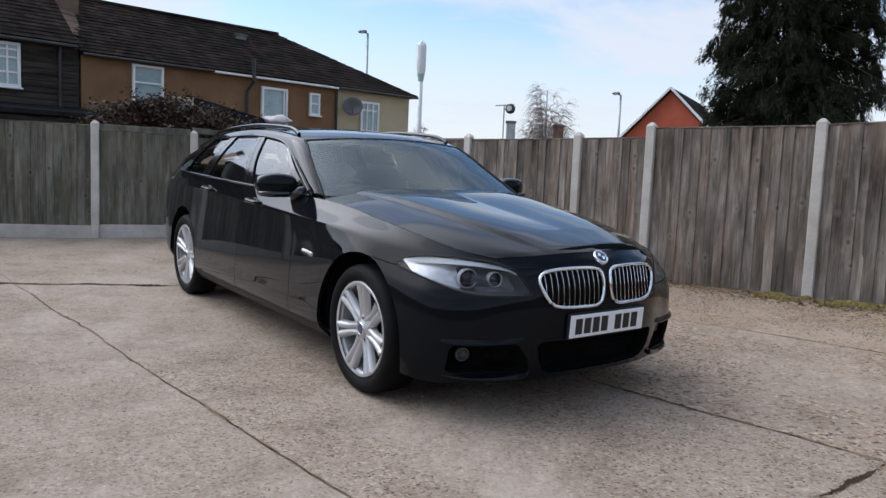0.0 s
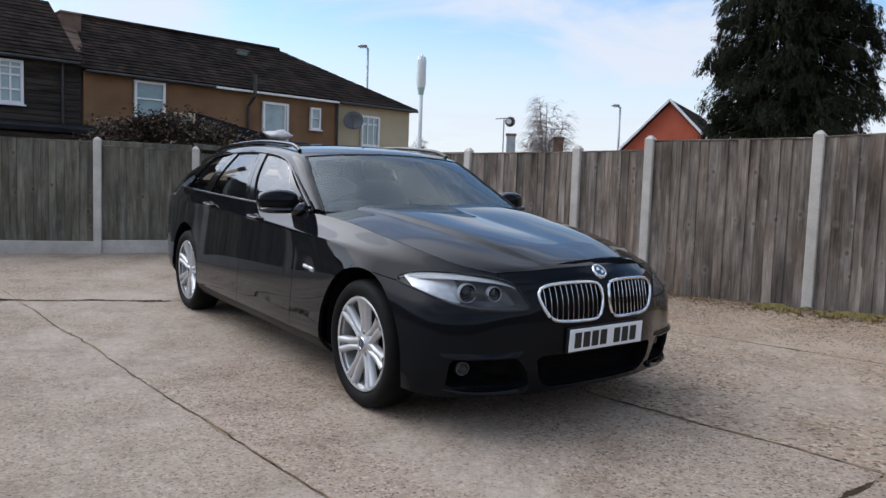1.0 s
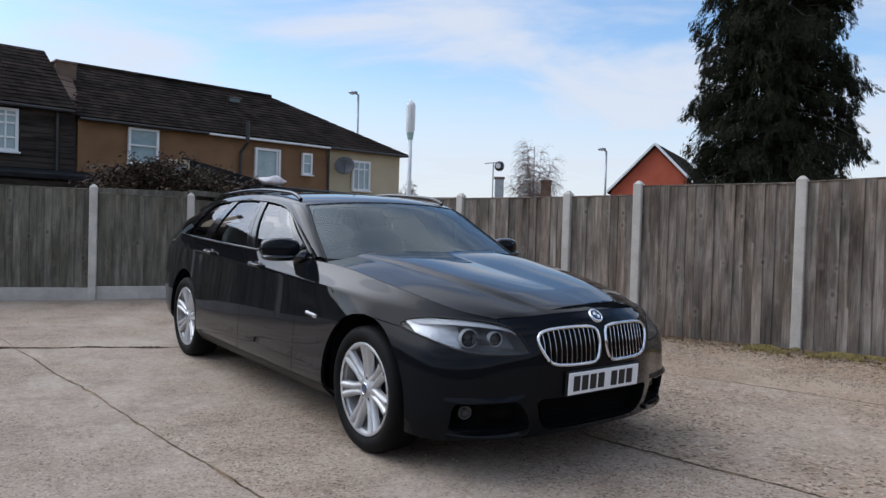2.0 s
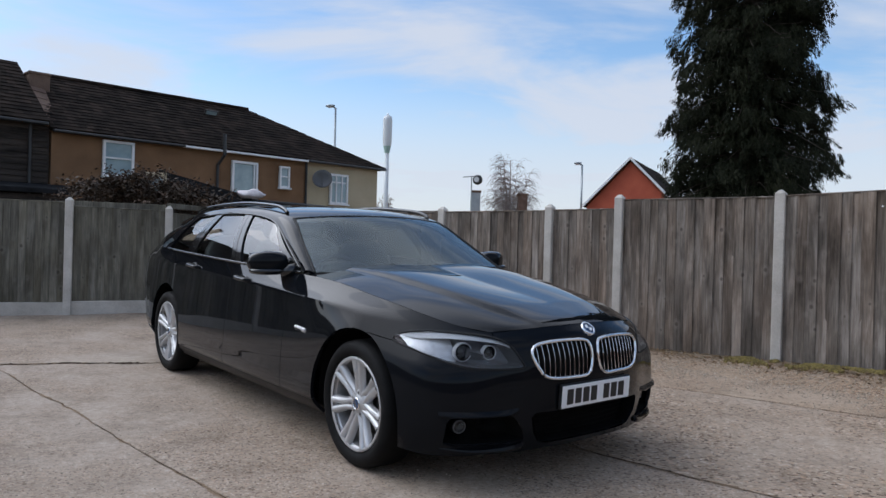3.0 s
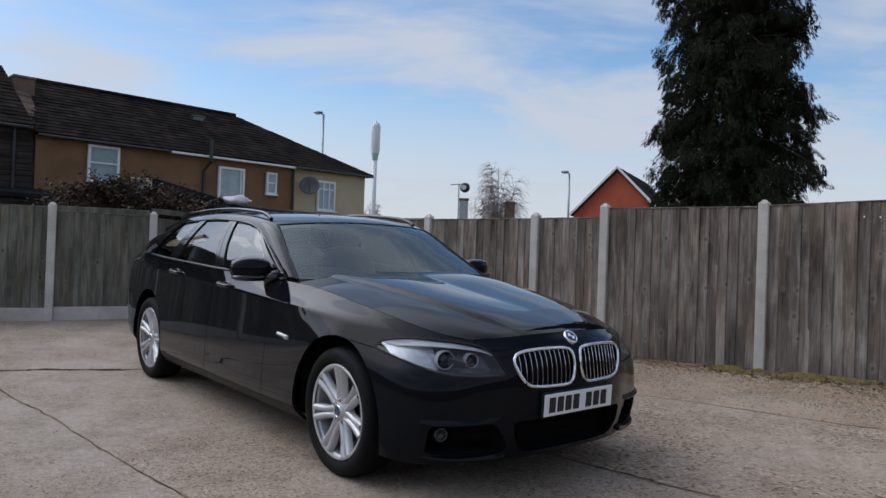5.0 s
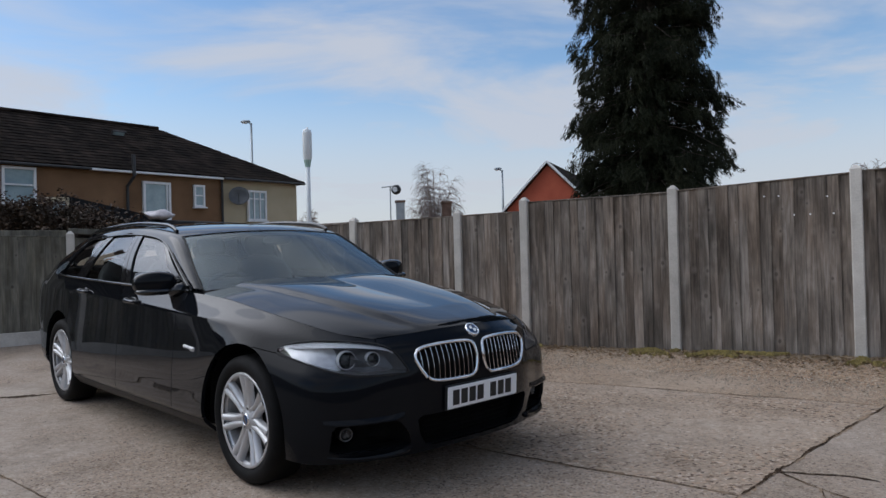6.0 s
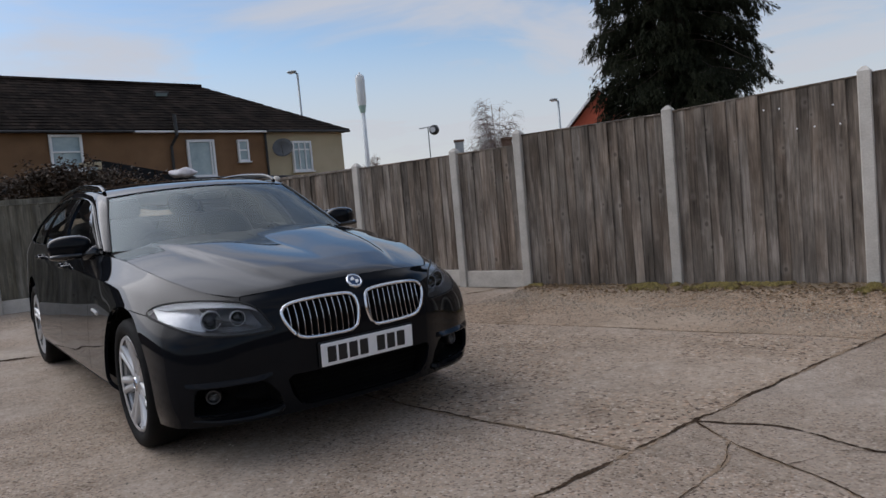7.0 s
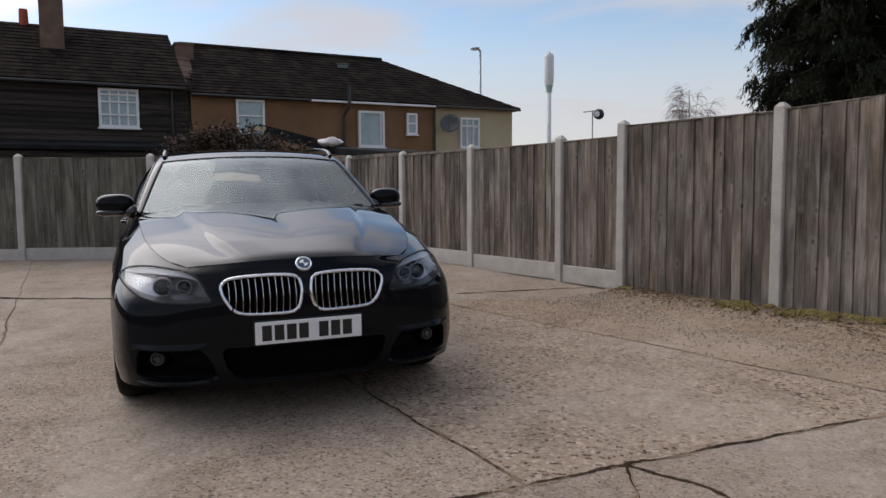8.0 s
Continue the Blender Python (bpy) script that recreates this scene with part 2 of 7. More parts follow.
M_SLAB = concrete_slab_mat()
M_PALE = concrete_slab_mat("pale_worn_concrete", (0.88, 0.85, 0.835), 0.55)
M_COARSE = concrete_slab_mat("coarse_brown_concrete", (0.90, 0.84, 0.785), 1.0, 58.0)
M_GRITTY = concrete_slab_mat("gritty_brown_concrete", (0.86, 0.765, 0.675), 1.0, 66.0)
M_VERGE = concrete_slab_mat("gravel_washed_over_concrete", (0.86, 0.75, 0.64), 1.0, 52.0)
M_SOIL = mat("gravelly_soil", (0.13, 0.092, 0.058), (0.27, 0.205, 0.14), 0.95, scale=1.5, fine=45, bump=0.6, bump_scale=70)
M_CRACK = mat("dark_joint_soil", (0.022, 0.014, 0.009), (0.085, 0.056, 0.036), 0.95, spec=0.05, scale=9, fine=90, bump=0.5)
M_JOINT = mat("brown_joint_dirt", (0.20, 0.140, 0.090), (0.34, 0.25, 0.175), 0.95, spec=0.1, scale=7, fine=110, bump=0.6)
M_MOSS = mat("yellow_green_moss", (0.10, 0.077, 0.026), (0.22, 0.168, 0.046), 0.95, scale=14, fine=140, bump=0.6, island=0.25)
M_STONE = mat("loose_pebbles", (0.24, 0.19, 0.14), (0.52, 0.45, 0.36), 0.85, scale=20, fine=90, island=0.4)
M_DEADLEAF = mat("dead_leaves", (0.13, 0.075, 0.035), (0.28, 0.19, 0.10), 0.8, scale=10, fine=60, island=0.4)

def fence_wood(name, dark, mid_tone, pale, red, along, spread=0.24):
    """Weathered boards: streaks down the grain, broad stains over several boards, each board with its own tone, knots with pale rims."""
    m = bpy.data.materials.new(name)
    m.use_nodes = True
    t = m.node_tree
    b = t.nodes["Principled BSDF"]
    b.inputs["Roughness"].default_value, b.inputs["Specular IOR Level"].default_value = 0.9, 0.2
    pos = t.nodes.new("ShaderNodeNewGeometry").outputs["Position"]
    info = t.nodes.new("ShaderNodeObjectInfo").outputs["Random"]

    def maths(how, a, c):
        nd = t.nodes.new("ShaderNodeMath")
        nd.operation = how
        for k, v in enumerate((a, c)):
            if isinstance(v, float):
                nd.inputs[k].default_value = v
            else:
                t.links.new(v, nd.inputs[k])
        return nd.outputs[0]

    dot = t.nodes.new("ShaderNodeVectorMath")
    dot.operation = "DOT_PRODUCT"
    dot.inputs[1].default_value = (*along, 0.0)
    t.links.new(pos, dot.inputs[0])
    apart = t.nodes.new("ShaderNodeSeparateXYZ")
    t.links.new(pos, apart.inputs[0])
    own = maths("MULTIPLY", info, 61.0)

    def flat(su, sv, w=0.0):
        """The fence's face as a plane, scaled along and up; w moves single boards apart."""
        c = t.nodes.new("ShaderNodeCombineXYZ")
        t.links.new(maths("MULTIPLY", dot.outputs["Value"], float(su)), c.inputs[0])
        t.links.new(maths("MULTIPLY", apart.outputs["Z"], float(sv)), c.inputs[1])
        t.links.new(maths("MULTIPLY", own, float(w)), c.inputs[2])
        return c.outputs[0]

    def grain(vec, scale, detail, rough=0.55, twist=0.0):
        nd = t.nodes.new("ShaderNodeTexNoise")
        nd.inputs["Scale"].default_value, nd.inputs["Detail"].default_value = scale, detail
        nd.inputs["Roughness"].default_value, nd.inputs["Distortion"].default_value = rough, twist
        t.links.new(vec, nd.inputs["Vector"])
        return nd.outputs["Fac"]

    def spanned(src, a, c, lo, hi):
        nd = t.nodes.new("ShaderNodeMapRange")
        for key, v in (("From Min", a), ("From Max", c), ("To Min", lo), ("To Max", hi)):
            nd.inputs[key].default_value = v
        t.links.new(src, nd.inputs["Value"])
        return nd.outputs[0]

    def blend(fac, a, c, how="MIX"):
        nd = t.nodes.new("ShaderNodeMixRGB")
        nd.blend_type = how
        for key, v in (("Fac", fac), ("Color1", a), ("Color2", c)):
            if isinstance(v, float):
                nd.inputs[key].default_value = v
            elif isinstance(v, tuple):
                nd.inputs[key].default_value = (*v, 1)
            else:
                t.links.new(v, nd.inputs[key])
        return nd.outputs[0]

    streak = grain(flat(9, 1.3, 1.0), 1.0, 6.0, 0.62, 0.35)
    fine = grain(flat(70, 3.0, 1.0), 1.0, 4.0, 0.6)
    tone = maths("ADD", maths("MULTIPLY", streak, 0.68), maths("MULTIPLY", fine, 0.32))
    ramp = t.nodes.new("ShaderNodeValToRGB")
    ramp.color_ramp.elements[0].position, ramp.color_ramp.elements[0].color = 0.34, (*dark, 1)
    ramp.color_ramp.elements[1].position, ramp.color_ramp.elements[1].color = 0.70, (*pale, 1)
    ramp.color_ramp.elements.new(0.50).color = (*mid_tone, 1)
    t.links.new(tone, ramp.inputs[0])
    col = blend(spanned(grain(flat(2.2, 0.9, 0.35), 1.0, 3.0), 0.42, 0.66, 0.0, 0.85), ramp.outputs[0], red, "MULTIPLY")
    stain = spanned(grain(flat(1.5, 0.8), 1.0, 5.0, 0.6), 0.34, 0.62, 0.66, 1.2)
    board = spanned(info, 0.0, 1.0, 1.0 - spread, 1.0 + spread)
    both_ = maths("MULTIPLY", stain, board)
    hsv = t.nodes.new("ShaderNodeHueSaturation")
    t.links.new(both_, hsv.inputs["Value"])
    t.links.new(col, hsv.inputs["Color"])
    vo = t.nodes.new("ShaderNodeTexVoronoi")
    vo.voronoi_dimensions = "2D"
    vo.inputs["Scale"].default_value = 4.6
    t.links.new(flat(1.0, 0.78), vo.inputs["Vector"])
    rnd = t.nodes.new("ShaderNodeSeparateColor")
    t.links.new(vo.outputs["Color"], rnd.inputs[0])
    size = maths("ADD", vo.outputs["Distance"], maths("MULTIPLY", rnd.outputs[0], 0.13))
    size = maths("ADD", size, maths("MULTIPLY", maths("GREATER_THAN", rnd.outputs[1], 0.78), 1.0))
    halo = blend(spanned(size, 0.08, 0.26, 0.22, 0.0), hsv.outputs[0], pale)
    knot = blend(spanned(size, 0.06, 0.115, 0.6, 0.0), halo, (0.030, 0.021, 0.016))
    t.links.new(knot, b.inputs["Base Color"])
    bp = t.nodes.new("ShaderNodeBump")
    bp.inputs["Strength"].default_value, bp.inputs["Distance"].default_value = 0.5, 0.004
    t.links.new(tone, bp.inputs["Height"])
    t.links.new(bp.outputs[0], b.inputs["Normal"])
    return m


M_BOARD = fence_wood("weathered_fence_wood", (0.058, 0.048, 0.039), (0.170, 0.144, 0.120), (0.38, 0.33, 0.285), (0.94, 0.84, 0.76), (0.769, -0.64))
M_BOARD_L = fence_wood("grey_green_fence_wood", (0.066, 0.060, 0.048), (0.140, 0.130, 0.105), (0.265, 0.245, 0.205), (0.86, 0.83, 0.74), (0.94, 0.33), 0.16)
M_POST = mat("pale_concrete_post", (0.42, 0.385, 0.335), (0.60, 0.56, 0.50), 0.9, scale=5, fine=70, bump=0.25, bump_scale=90, jitter=0.08)
M_KNOT = mat("dark_wood_knots", (0.035, 0.022, 0.014), (0.07, 0.045, 0.03), 0.9, scale=30)
M_RENDER = mat("ochre_roughcast", (0.155, 0.083, 0.041), (0.262, 0.147, 0.074), 0.95, scale=1.6, fine=90, bump=0.6, bump_scale=150)
M_CREAM = mat("cream_render", (0.42, 0.345, 0.22), (0.52, 0.44, 0.30), 0.9, scale=1.5, fine=60, bump=0.3, bump_scale=120)
M_WBOARD = mat("black_tarred_boards", (0.008, 0.0065, 0.0055), (0.066, 0.052, 0.042), 0.8, spec=0.2, tight=0.13, scale=2.5, fine=35, bump=0.3, jitter=0.3, stretch=(0.6, 0.6, 6))
M_TILE = mat("dark_mossy_roof_tiles", (0.0085, 0.0064, 0.0052), (0.034, 0.0245, 0.019), 0.95, scale=2.4, fine=34, bump=0.5, bump_scale=60, island=0.45, spec=0.1)
M_REDBRICK = mat("red_brick", (0.36, 0.072, 0.038), (0.46, 0.108, 0.056), 0.9, scale=3, fine=40, bump=0.2)
M_BROWNBRICK = mat("brown_stock_brick", (0.10, 0.062, 0.045), (0.19, 0.125, 0.09), 0.9, scale=4, fine=40, bump=0.4)
M_WHITE = mat("white_upvc", (0.70, 0.70, 0.69), (0.82, 0.82, 0.81), 0.4, scale=3, fine=40)
M_PANE = mat("window_glass_over_blinds", (0.24, 0.33, 0.35), (0.36, 0.45, 0.47), 0.05, scale=2.5, fine=9, spec=0.6)
M_BLACKPIPE = mat("black_plastic_pipe", (0.012, 0.012, 0.012), (0.03, 0.03, 0.03), 0.45, scale=5)
M_DISH = mat("grey_dish", (0.06, 0.06, 0.06), (0.10, 0.10, 0.10), 0.5, scale=5)
M_FELT = mat("dark_roofing_felt", (0.010, 0.0105, 0.0115), (0.028, 0.029, 0.031), 0.9, scale=3, fine=50, bump=0.2, spec=0.12)
M_BAG = mat("pale_plastic_bag", (0.45, 0.40, 0.40), (0.72, 0.68, 0.68), 0.4, scale=9, fine=30, bump=0.4, bump_scale=30)
M_GALV = mat("galvanised_steel", (0.30, 0.33, 0.34), (0.42, 0.45, 0.46), 0.45, metal=0.6, scale=4, fine=50)
M_MAST = mat("pale_grey_mast_paint", (0.60, 0.63, 0.63), (0.72, 0.74, 0.73), 0.5, scale=2, fine=30)
M_MASTGREEN = mat("green_band", (0.28, 0.42, 0.37), (0.34, 0.48, 0.42), 0.5, scale=4)
M_BARK = mat("dark_bark", (0.035, 0.027, 0.02), (0.085, 0.065, 0.05), 0.95, scale=8, fine=50, bump=0.5, stretch=(4, 4, 0.7))
M_TWIG = mat("bare_birch_twigs", (0.15, 0.12, 0.108), (0.27, 0.22, 0.20), 0.9, scale=4, fine=30)
M_CONIFER = mat("dark_cypress_foliage", (0.007, 0.010, 0.005), (0.025, 0.027, 0.013), 0.75, scale=2.2, fine=22, island=0.35, spec=0.10)
M_BRAMBLE = mat("bramble_leaves", (0.022, 0.016, 0.009), (0.075, 0.042, 0.024), 0.7, scale=6, fine=30, island=0.45, spec=0.3)
M_FARGREEN = mat("rough_grass", (0.05, 0.065, 0.025), (0.12, 0.12, 0.06), 0.95, scale=0.2, fine=4)


# ---- helpers for shapes ----
def part(name, bm, material, parent=None, label="", smooth=False, where=None):
    """Links a bmesh as one mesh object, under a thing or a part where a parent is given."""
    me = bpy.data.meshes.new(name)
    bm.to_mesh(me)
    bm.free()
    return part_of(name, me, material, parent, label, smooth, where)


def part_of(name, me, material, parent=None, label="", smooth=False, where=None):
    ob = new(name, me)
    if material is not None and not me.materials:
        me.materials.append(material)
    if smooth:
        me.shade_smooth()
    if parent is not None:
        ob.parent = parent
    if where is not None:
        ob.matrix_basis = where
    if label:
        ob["label"] = label
    return ob


def thing(name, m, label, category, group="", kind=""):
    ob = new(name)
    ob.matrix_world = m
    return tagged(ob, label, category, group, kind)


def mesh_of(name, verts, faces):
    me = bpy.data.meshes.new(name)
    me.from_pydata([tuple(v) for v in verts], [], faces)
    me.update()
    return me


def add_box(bm, m, size, bevel=0.0):
    """A box of that size, centred on the pose m, with its edges eased."""
    made = bmesh.ops.create_cube(bm, size=1.0, matrix=m @ Matrix.Diagonal((*size, 1)))
    if bevel:
        edges = list({e for v in made["verts"] for e in v.link_edges})
        bmesh.ops.bevel(bm, geom=edges, offset=bevel, segments=1, affect="EDGES", clamp_overlap=True)


def box_bm(size, at=(0, 0, 0), bevel=0.0):
    bm = bmesh.new()
    add_box(bm, Matrix.Translation(at), size, bevel)
    return bm


def add_rod(bm, a, b, r0, r1=None, sides=12, caps=True):
    a, b = Vector(a), Vector(b)
    turn = (b - a).to_track_quat("Z", "Y").to_matrix().to_4x4()
    bmesh.ops.create_cone(bm, cap_ends=caps, segments=sides, radius1=r0, radius2=r0 if r1 is None else r1, depth=(b - a).length,
                          matrix=Matrix.Translation((a + b) / 2) @ turn)


def tubes(paths, sides=4):
    """Verts and faces of thin tubes; each path is a list of (point, radius)."""
    verts, faces = [], []
    for path in paths:
        start = len(verts)
        for i, (p, r) in enumerate(path):
            q = path[min(i + 1, len(path) - 1)][0] - path[max(i - 1, 0)][0]
            u = q.orthogonal().normalized()
            w = q.cross(u).normalized()
            for k in range(sides):
                a = 2 * math.pi * k / sides
                verts.append(p + r * (math.cos(a) * u + math.sin(a) * w))
        for i in range(len(path) - 1):
            for k in range(sides):
                a, b = start + i * sides + k, start + i * sides + (k + 1) % sides
                faces.append((a, b, b + sides, a + sides))
    return verts, faces


def smooth_line(knots, steps=8):
    """A Catmull-Rom line through the knots."""
    pts = [Vector(k) for k in knots]
    pts = [2 * pts[0] - pts[1]] + pts + [2 * pts[-1] - pts[-2]]
    out = []
    for i in range(1, len(pts) - 2):
        p0, p1, p2, p3 = pts[i - 1:i + 3]
        for k in range(steps):
            t = k / steps
            out.append(0.5 * (2 * p1 + (p2 - p0) * t + (2 * p0 - 5 * p1 + 4 * p2 - p3) * t * t + (3 * p1 - p0 - 3 * p2 + p3) * t ** 3))
    return out + [pts[-2]]


def level(y):
    """The yard's ground rises gently away from the camera."""
    return 0.025 * (min(max(y, -9.0), 14.0) - 3.4)


# ---- ground ----
def ground_sheet():
    bm = bmesh.new()
    xs = [-900, -200, -60, -20, 20, 60, 200, 900]
    ys = [-900, -200, -40, -9, 14, 40, 200, 900]
    grid = [[bm.verts.new((x, y, level(y) - 0.035)) for x in xs] for y in ys]
    for j in range(len(ys) - 1):
        for i in range(len(xs) - 1):
            bm.faces.new((grid[j][i], grid[j][i + 1], grid[j + 1][i + 1], grid[j + 1][i]))
    return tagged(part("ground", bm, M_SOIL), "gravelly brown soil sheet below the concrete yard", "ground", kind="structure")


def cut_polygon(poly, p, d):
    """The two sides of a convex polygon cut by the line through p along d."""
    n = (-d[1], d[0])
    side = [(q[0] - p[0]) * n[0] + (q[1] - p[1]) * n[1] for q in poly]
    a, b = [], []
    for i, q in enumerate(poly):
        r, s0, s1 = poly[(i + 1) % len(poly)], side[i], side[(i + 1) % len(poly)]
        (a if s0 >= 0 else b).append(q)
        if (s0 < 0) != (s1 < 0):
            k = s0 / (s0 - s1)
            x = (q[0] + k * (r[0] - q[0]), q[1] + k * (r[1] - q[1]))
            a.append(x)
            b.append(x)
    return [z for z in (a, b) if len(z) > 2]


def wander(x, y, amount):
    v = noise.noise_vector(Vector((x * 1.3, y * 1.3, 0.0))) * amount + noise.noise_vector(Vector((x * 9, y * 9, 3.0))) * amount * 0.35
    return x + v.x, y + v.y


def inside_convex(poly, p):
    turn = [(poly[(i + 1) % len(poly)][0] - q[0]) * (p[1] - q[1]) - (poly[(i + 1) % len(poly)][1] - q[1]) * (p[0] - q[0]) for i, q in enumerate(poly)]
    return all(k >= 0 for k in turn) or all(k <= 0 for k in turn)


def slab(poly, gap, parent, material):
    """One concrete slab with ragged, eased edges, its joint sides drawn back by gap."""
    pts = []
    cx, cy = sum(p[0] for p in poly) / len(poly), sum(p[1] for p in poly) / len(poly)
    for i, p in enumerate(poly):
        q = poly[(i + 1) % len(poly)]
        length = math.dist(p, q)
        n = max(1, int(length / 0.07)) if length < 16 else max(1, int(length / 0.14))
        nx, ny = (q[1] - p[1]) / max(length, 1e-6), -(q[0] - p[0]) / max(length, 1e-6)
        if nx * (cx - p[0]) + ny * (cy - p[1]) < 0:
            nx, ny = -nx, -ny
        for k in range(n):
            x, y = p[0] + (q[0] - p[0]) * k / n, p[1] + (q[1] - p[1]) * k / n
            g = gap * (0.55 + 0.9 * abs(noise.noise(Vector((x * 3, y * 3, 7.0)))))
            x, y = wander(x, y, 0.035)
            pts.append((x + nx * g, y + ny * g, nx, ny))
    bm = bmesh.new()
    rings = []
    for drop, out in ((0.0, 0.004), (-0.004, 0.001), (-0.05, 0.0)):
        rings.append([bm.verts.new((x + nx * out, y + ny * out, level(y) + drop)) for x, y, nx, ny in pts])
    for r0, r1 in zip(rings, rings[1:]):
        for i in range(len(pts)):
            j = (i + 1) % len(pts)
            bm.faces.new((r0[i], r0[j], r1[j], r1[i]))
    bmesh.ops.triangle_fill(bm, use_beauty=True, edges=[e for e in bm.edges if all(v in rings[0] for v in e.verts)], normal=(0, 0, 1))
    bmesh.ops.recalc_face_normals(bm, faces=bm.faces)
    return part("slab", bm, material, parent)


def crack(points, width, parent, name="crack", dirt=0.0):
    """A ragged line of dark soil lying in a break of the concrete, with a wider band of brown dirt beside it if given."""
    line = smooth_line([(x, y, 0) for x, y in points], 70)
    for what, wide, lift, seed in ((name, width, 0.004, 2.0), ("joint_dirt", dirt, 0.002, 5.0)):
        if not wide:
            continue
        bm = bmesh.new()
        prev = None
        for i, p in enumerate(line):
            d = (line[min(i + 1, len(line) - 1)] - line[max(i - 1, 0)]).normalized()
            x, y = wander(p.x, p.y, 0.035)
            pair = []
            for s in (-1, 1):
                n = noise.noise(Vector((x * 4, y * 4, seed + s))) + 0.6 * noise.noise(Vector((x * 22, y * 22, seed + s))) + 0.4 * noise.noise(Vector((x * 60, y * 60, seed + s)))
                w = wide * max(0.0 if what == name else 0.1, 0.36 + 1.3 * n)
                pair.append(bm.verts.new((x - d.y * w * s, y + d.x * w * s, level(y) + lift)))
            if prev:
                bm.faces.new((prev[0], prev[1], pair[1], pair[0]))
            prev = pair
        for f in bm.faces:
            f.normal_update()
            if f.normal.z < 0:
                f.normal_flip()
        part(what, bm, M_CRACK if what == name else M_JOINT, parent)


ground = ground_sheet()
pavement = thing("pavement", Matrix(), "worn buff exposed-aggregate concrete yard with open slab joints and cracks", "pavement", kind="structure")
YARD = [(-13, -9), (9, -9), (7.6, 3.4), (-2.2, 10.9), (-3.6, 11.6), (-13, 8.0)]
slabs = [YARD]
JOINTS = (((1.9, 3.12), (0.765, 0.644)), ((-1.87, 3.97), (0.707, -0.707)), ((-4.08, 6.02), (0.977, 0.212)),
          ((0.85, 4.02), (0.755, -0.655)), ((2.04, 5.74), (0.845, -0.535)))
for where, way in JOINTS:
    slabs = [piece for poly in slabs for piece in cut_polygon(poly, where, way)]
for poly in slabs:
    slab(poly, 0.0012, pavement, M_GRITTY if inside_convex(poly, (3.6, 6.2)) else M_COARSE if inside_convex(poly, (2.6, 4.6)) else M_PALE if inside_convex(poly, (-2.6, 3.4)) or inside_convex(poly, (3.2, 2.7)) else M_SLAB)
for pts, wide, dirt in (([(2.26, 3.41), (2.42, 3.36), (2.60, 3.27), (2.74, 3.05), (2.86, 2.90), (3.3, 2.72)], 0.012, 0.0),
                  ([(2.26, 3.41), (2.34, 3.12), (2.45, 2.85), (2.58, 2.52), (2.62, 2.1)], 0.007, 0.016),
                  ([(2.45, 2.85), (2.68, 2.94), (2.86, 2.90)], 0.006, 0.0),
                  ([(2.33, 3.15), (2.2, 2.89), (1.98, 2.66), (1.7, 2.4)], 0.004, 0.02),
                  ([(1.42, 2.70), (1.66, 2.93), (1.9, 3.12), (2.26, 3.42), (2.85, 3.92), (3.45, 4.42), (4.45, 5.2)], 0.016, 0.024),
                  ([(-6.5, 5.5), (-4.08, 6.02), (-2.9, 6.28), (-1.5, 6.58)], 0.055, 0.05),
                  ([(-3.9, 6.0), (-2.9, 5.0), (-1.87, 3.97), (-0.96, 3.06), (-0.3, 2.4)], 0.004, 0.016),
                  ([(0.2, 4.6), (0.85, 4.02), (1.38, 3.56), (1.9, 3.12)], 0.009, 0.03),
                  ([(0.45, 6.75), (2.04, 5.74), (3.5, 4.82), (4.6, 4.15)], 0.004, 0.022),
                  ([(0.3, 7.33), (0.95, 7.7), (1.63, 8.06)], 0.03, 0.04)):
    crack(pts, wide, pavement, dirt=dirt)


# ---- fences ----
def board_mesh(width):
    """A feather-edge board of height 1: thick along one edge, thin along the other."""
    v = [(-width / 2, 0.0, 0), (width / 2, 0.0, 0), (width / 2, -0.0105, 0), (-width / 2, -0.0035, 0)]
    v += [(x, y, 1.0) for x, y, z in v]
    me = mesh_of("board", v, [(0, 1, 2, 3), (7, 6, 5, 4), (0, 4, 5, 1), (1, 5, 6, 2), (2, 6, 7, 3), (3, 7, 4, 0)])
    return me


def post_bm(height):
    bm = bmesh.new()
    add_box(bm, Matrix.Translation((0, 0, height / 2 - 0.03)), (0.098, 0.098, height + 0.06), 0.008)
    top = [f for f in bm.faces if f.normal.z > 0.9]
    made = bmesh.ops.inset_region(bm, faces=top, thickness=0.012)
    made = bmesh.ops.extrude_face_region(bm, geom=[f for f in bm.faces if f.normal.z > 0.9 and f.calc_area() < 0.0062])
    up = [g for g in made["geom"] if isinstance(g, bmesh.types.BMVert)]
    for v in up:
        v.co = Vector((v.co.x * 0.35, v.co.y * 0.35, v.co.z + 0.03))
    bmesh.ops.remove_doubles(bm, verts=bm.verts, dist=0.0005)
    return bm


def fence_post(x, y, top, turn, parent):
    base = level(y)
    return part("post", post_bm(top - base), M_POST, parent, "pale concrete post", where=pose(x, y, base, 0, 0, turn + random.uniform(-2, 2)))


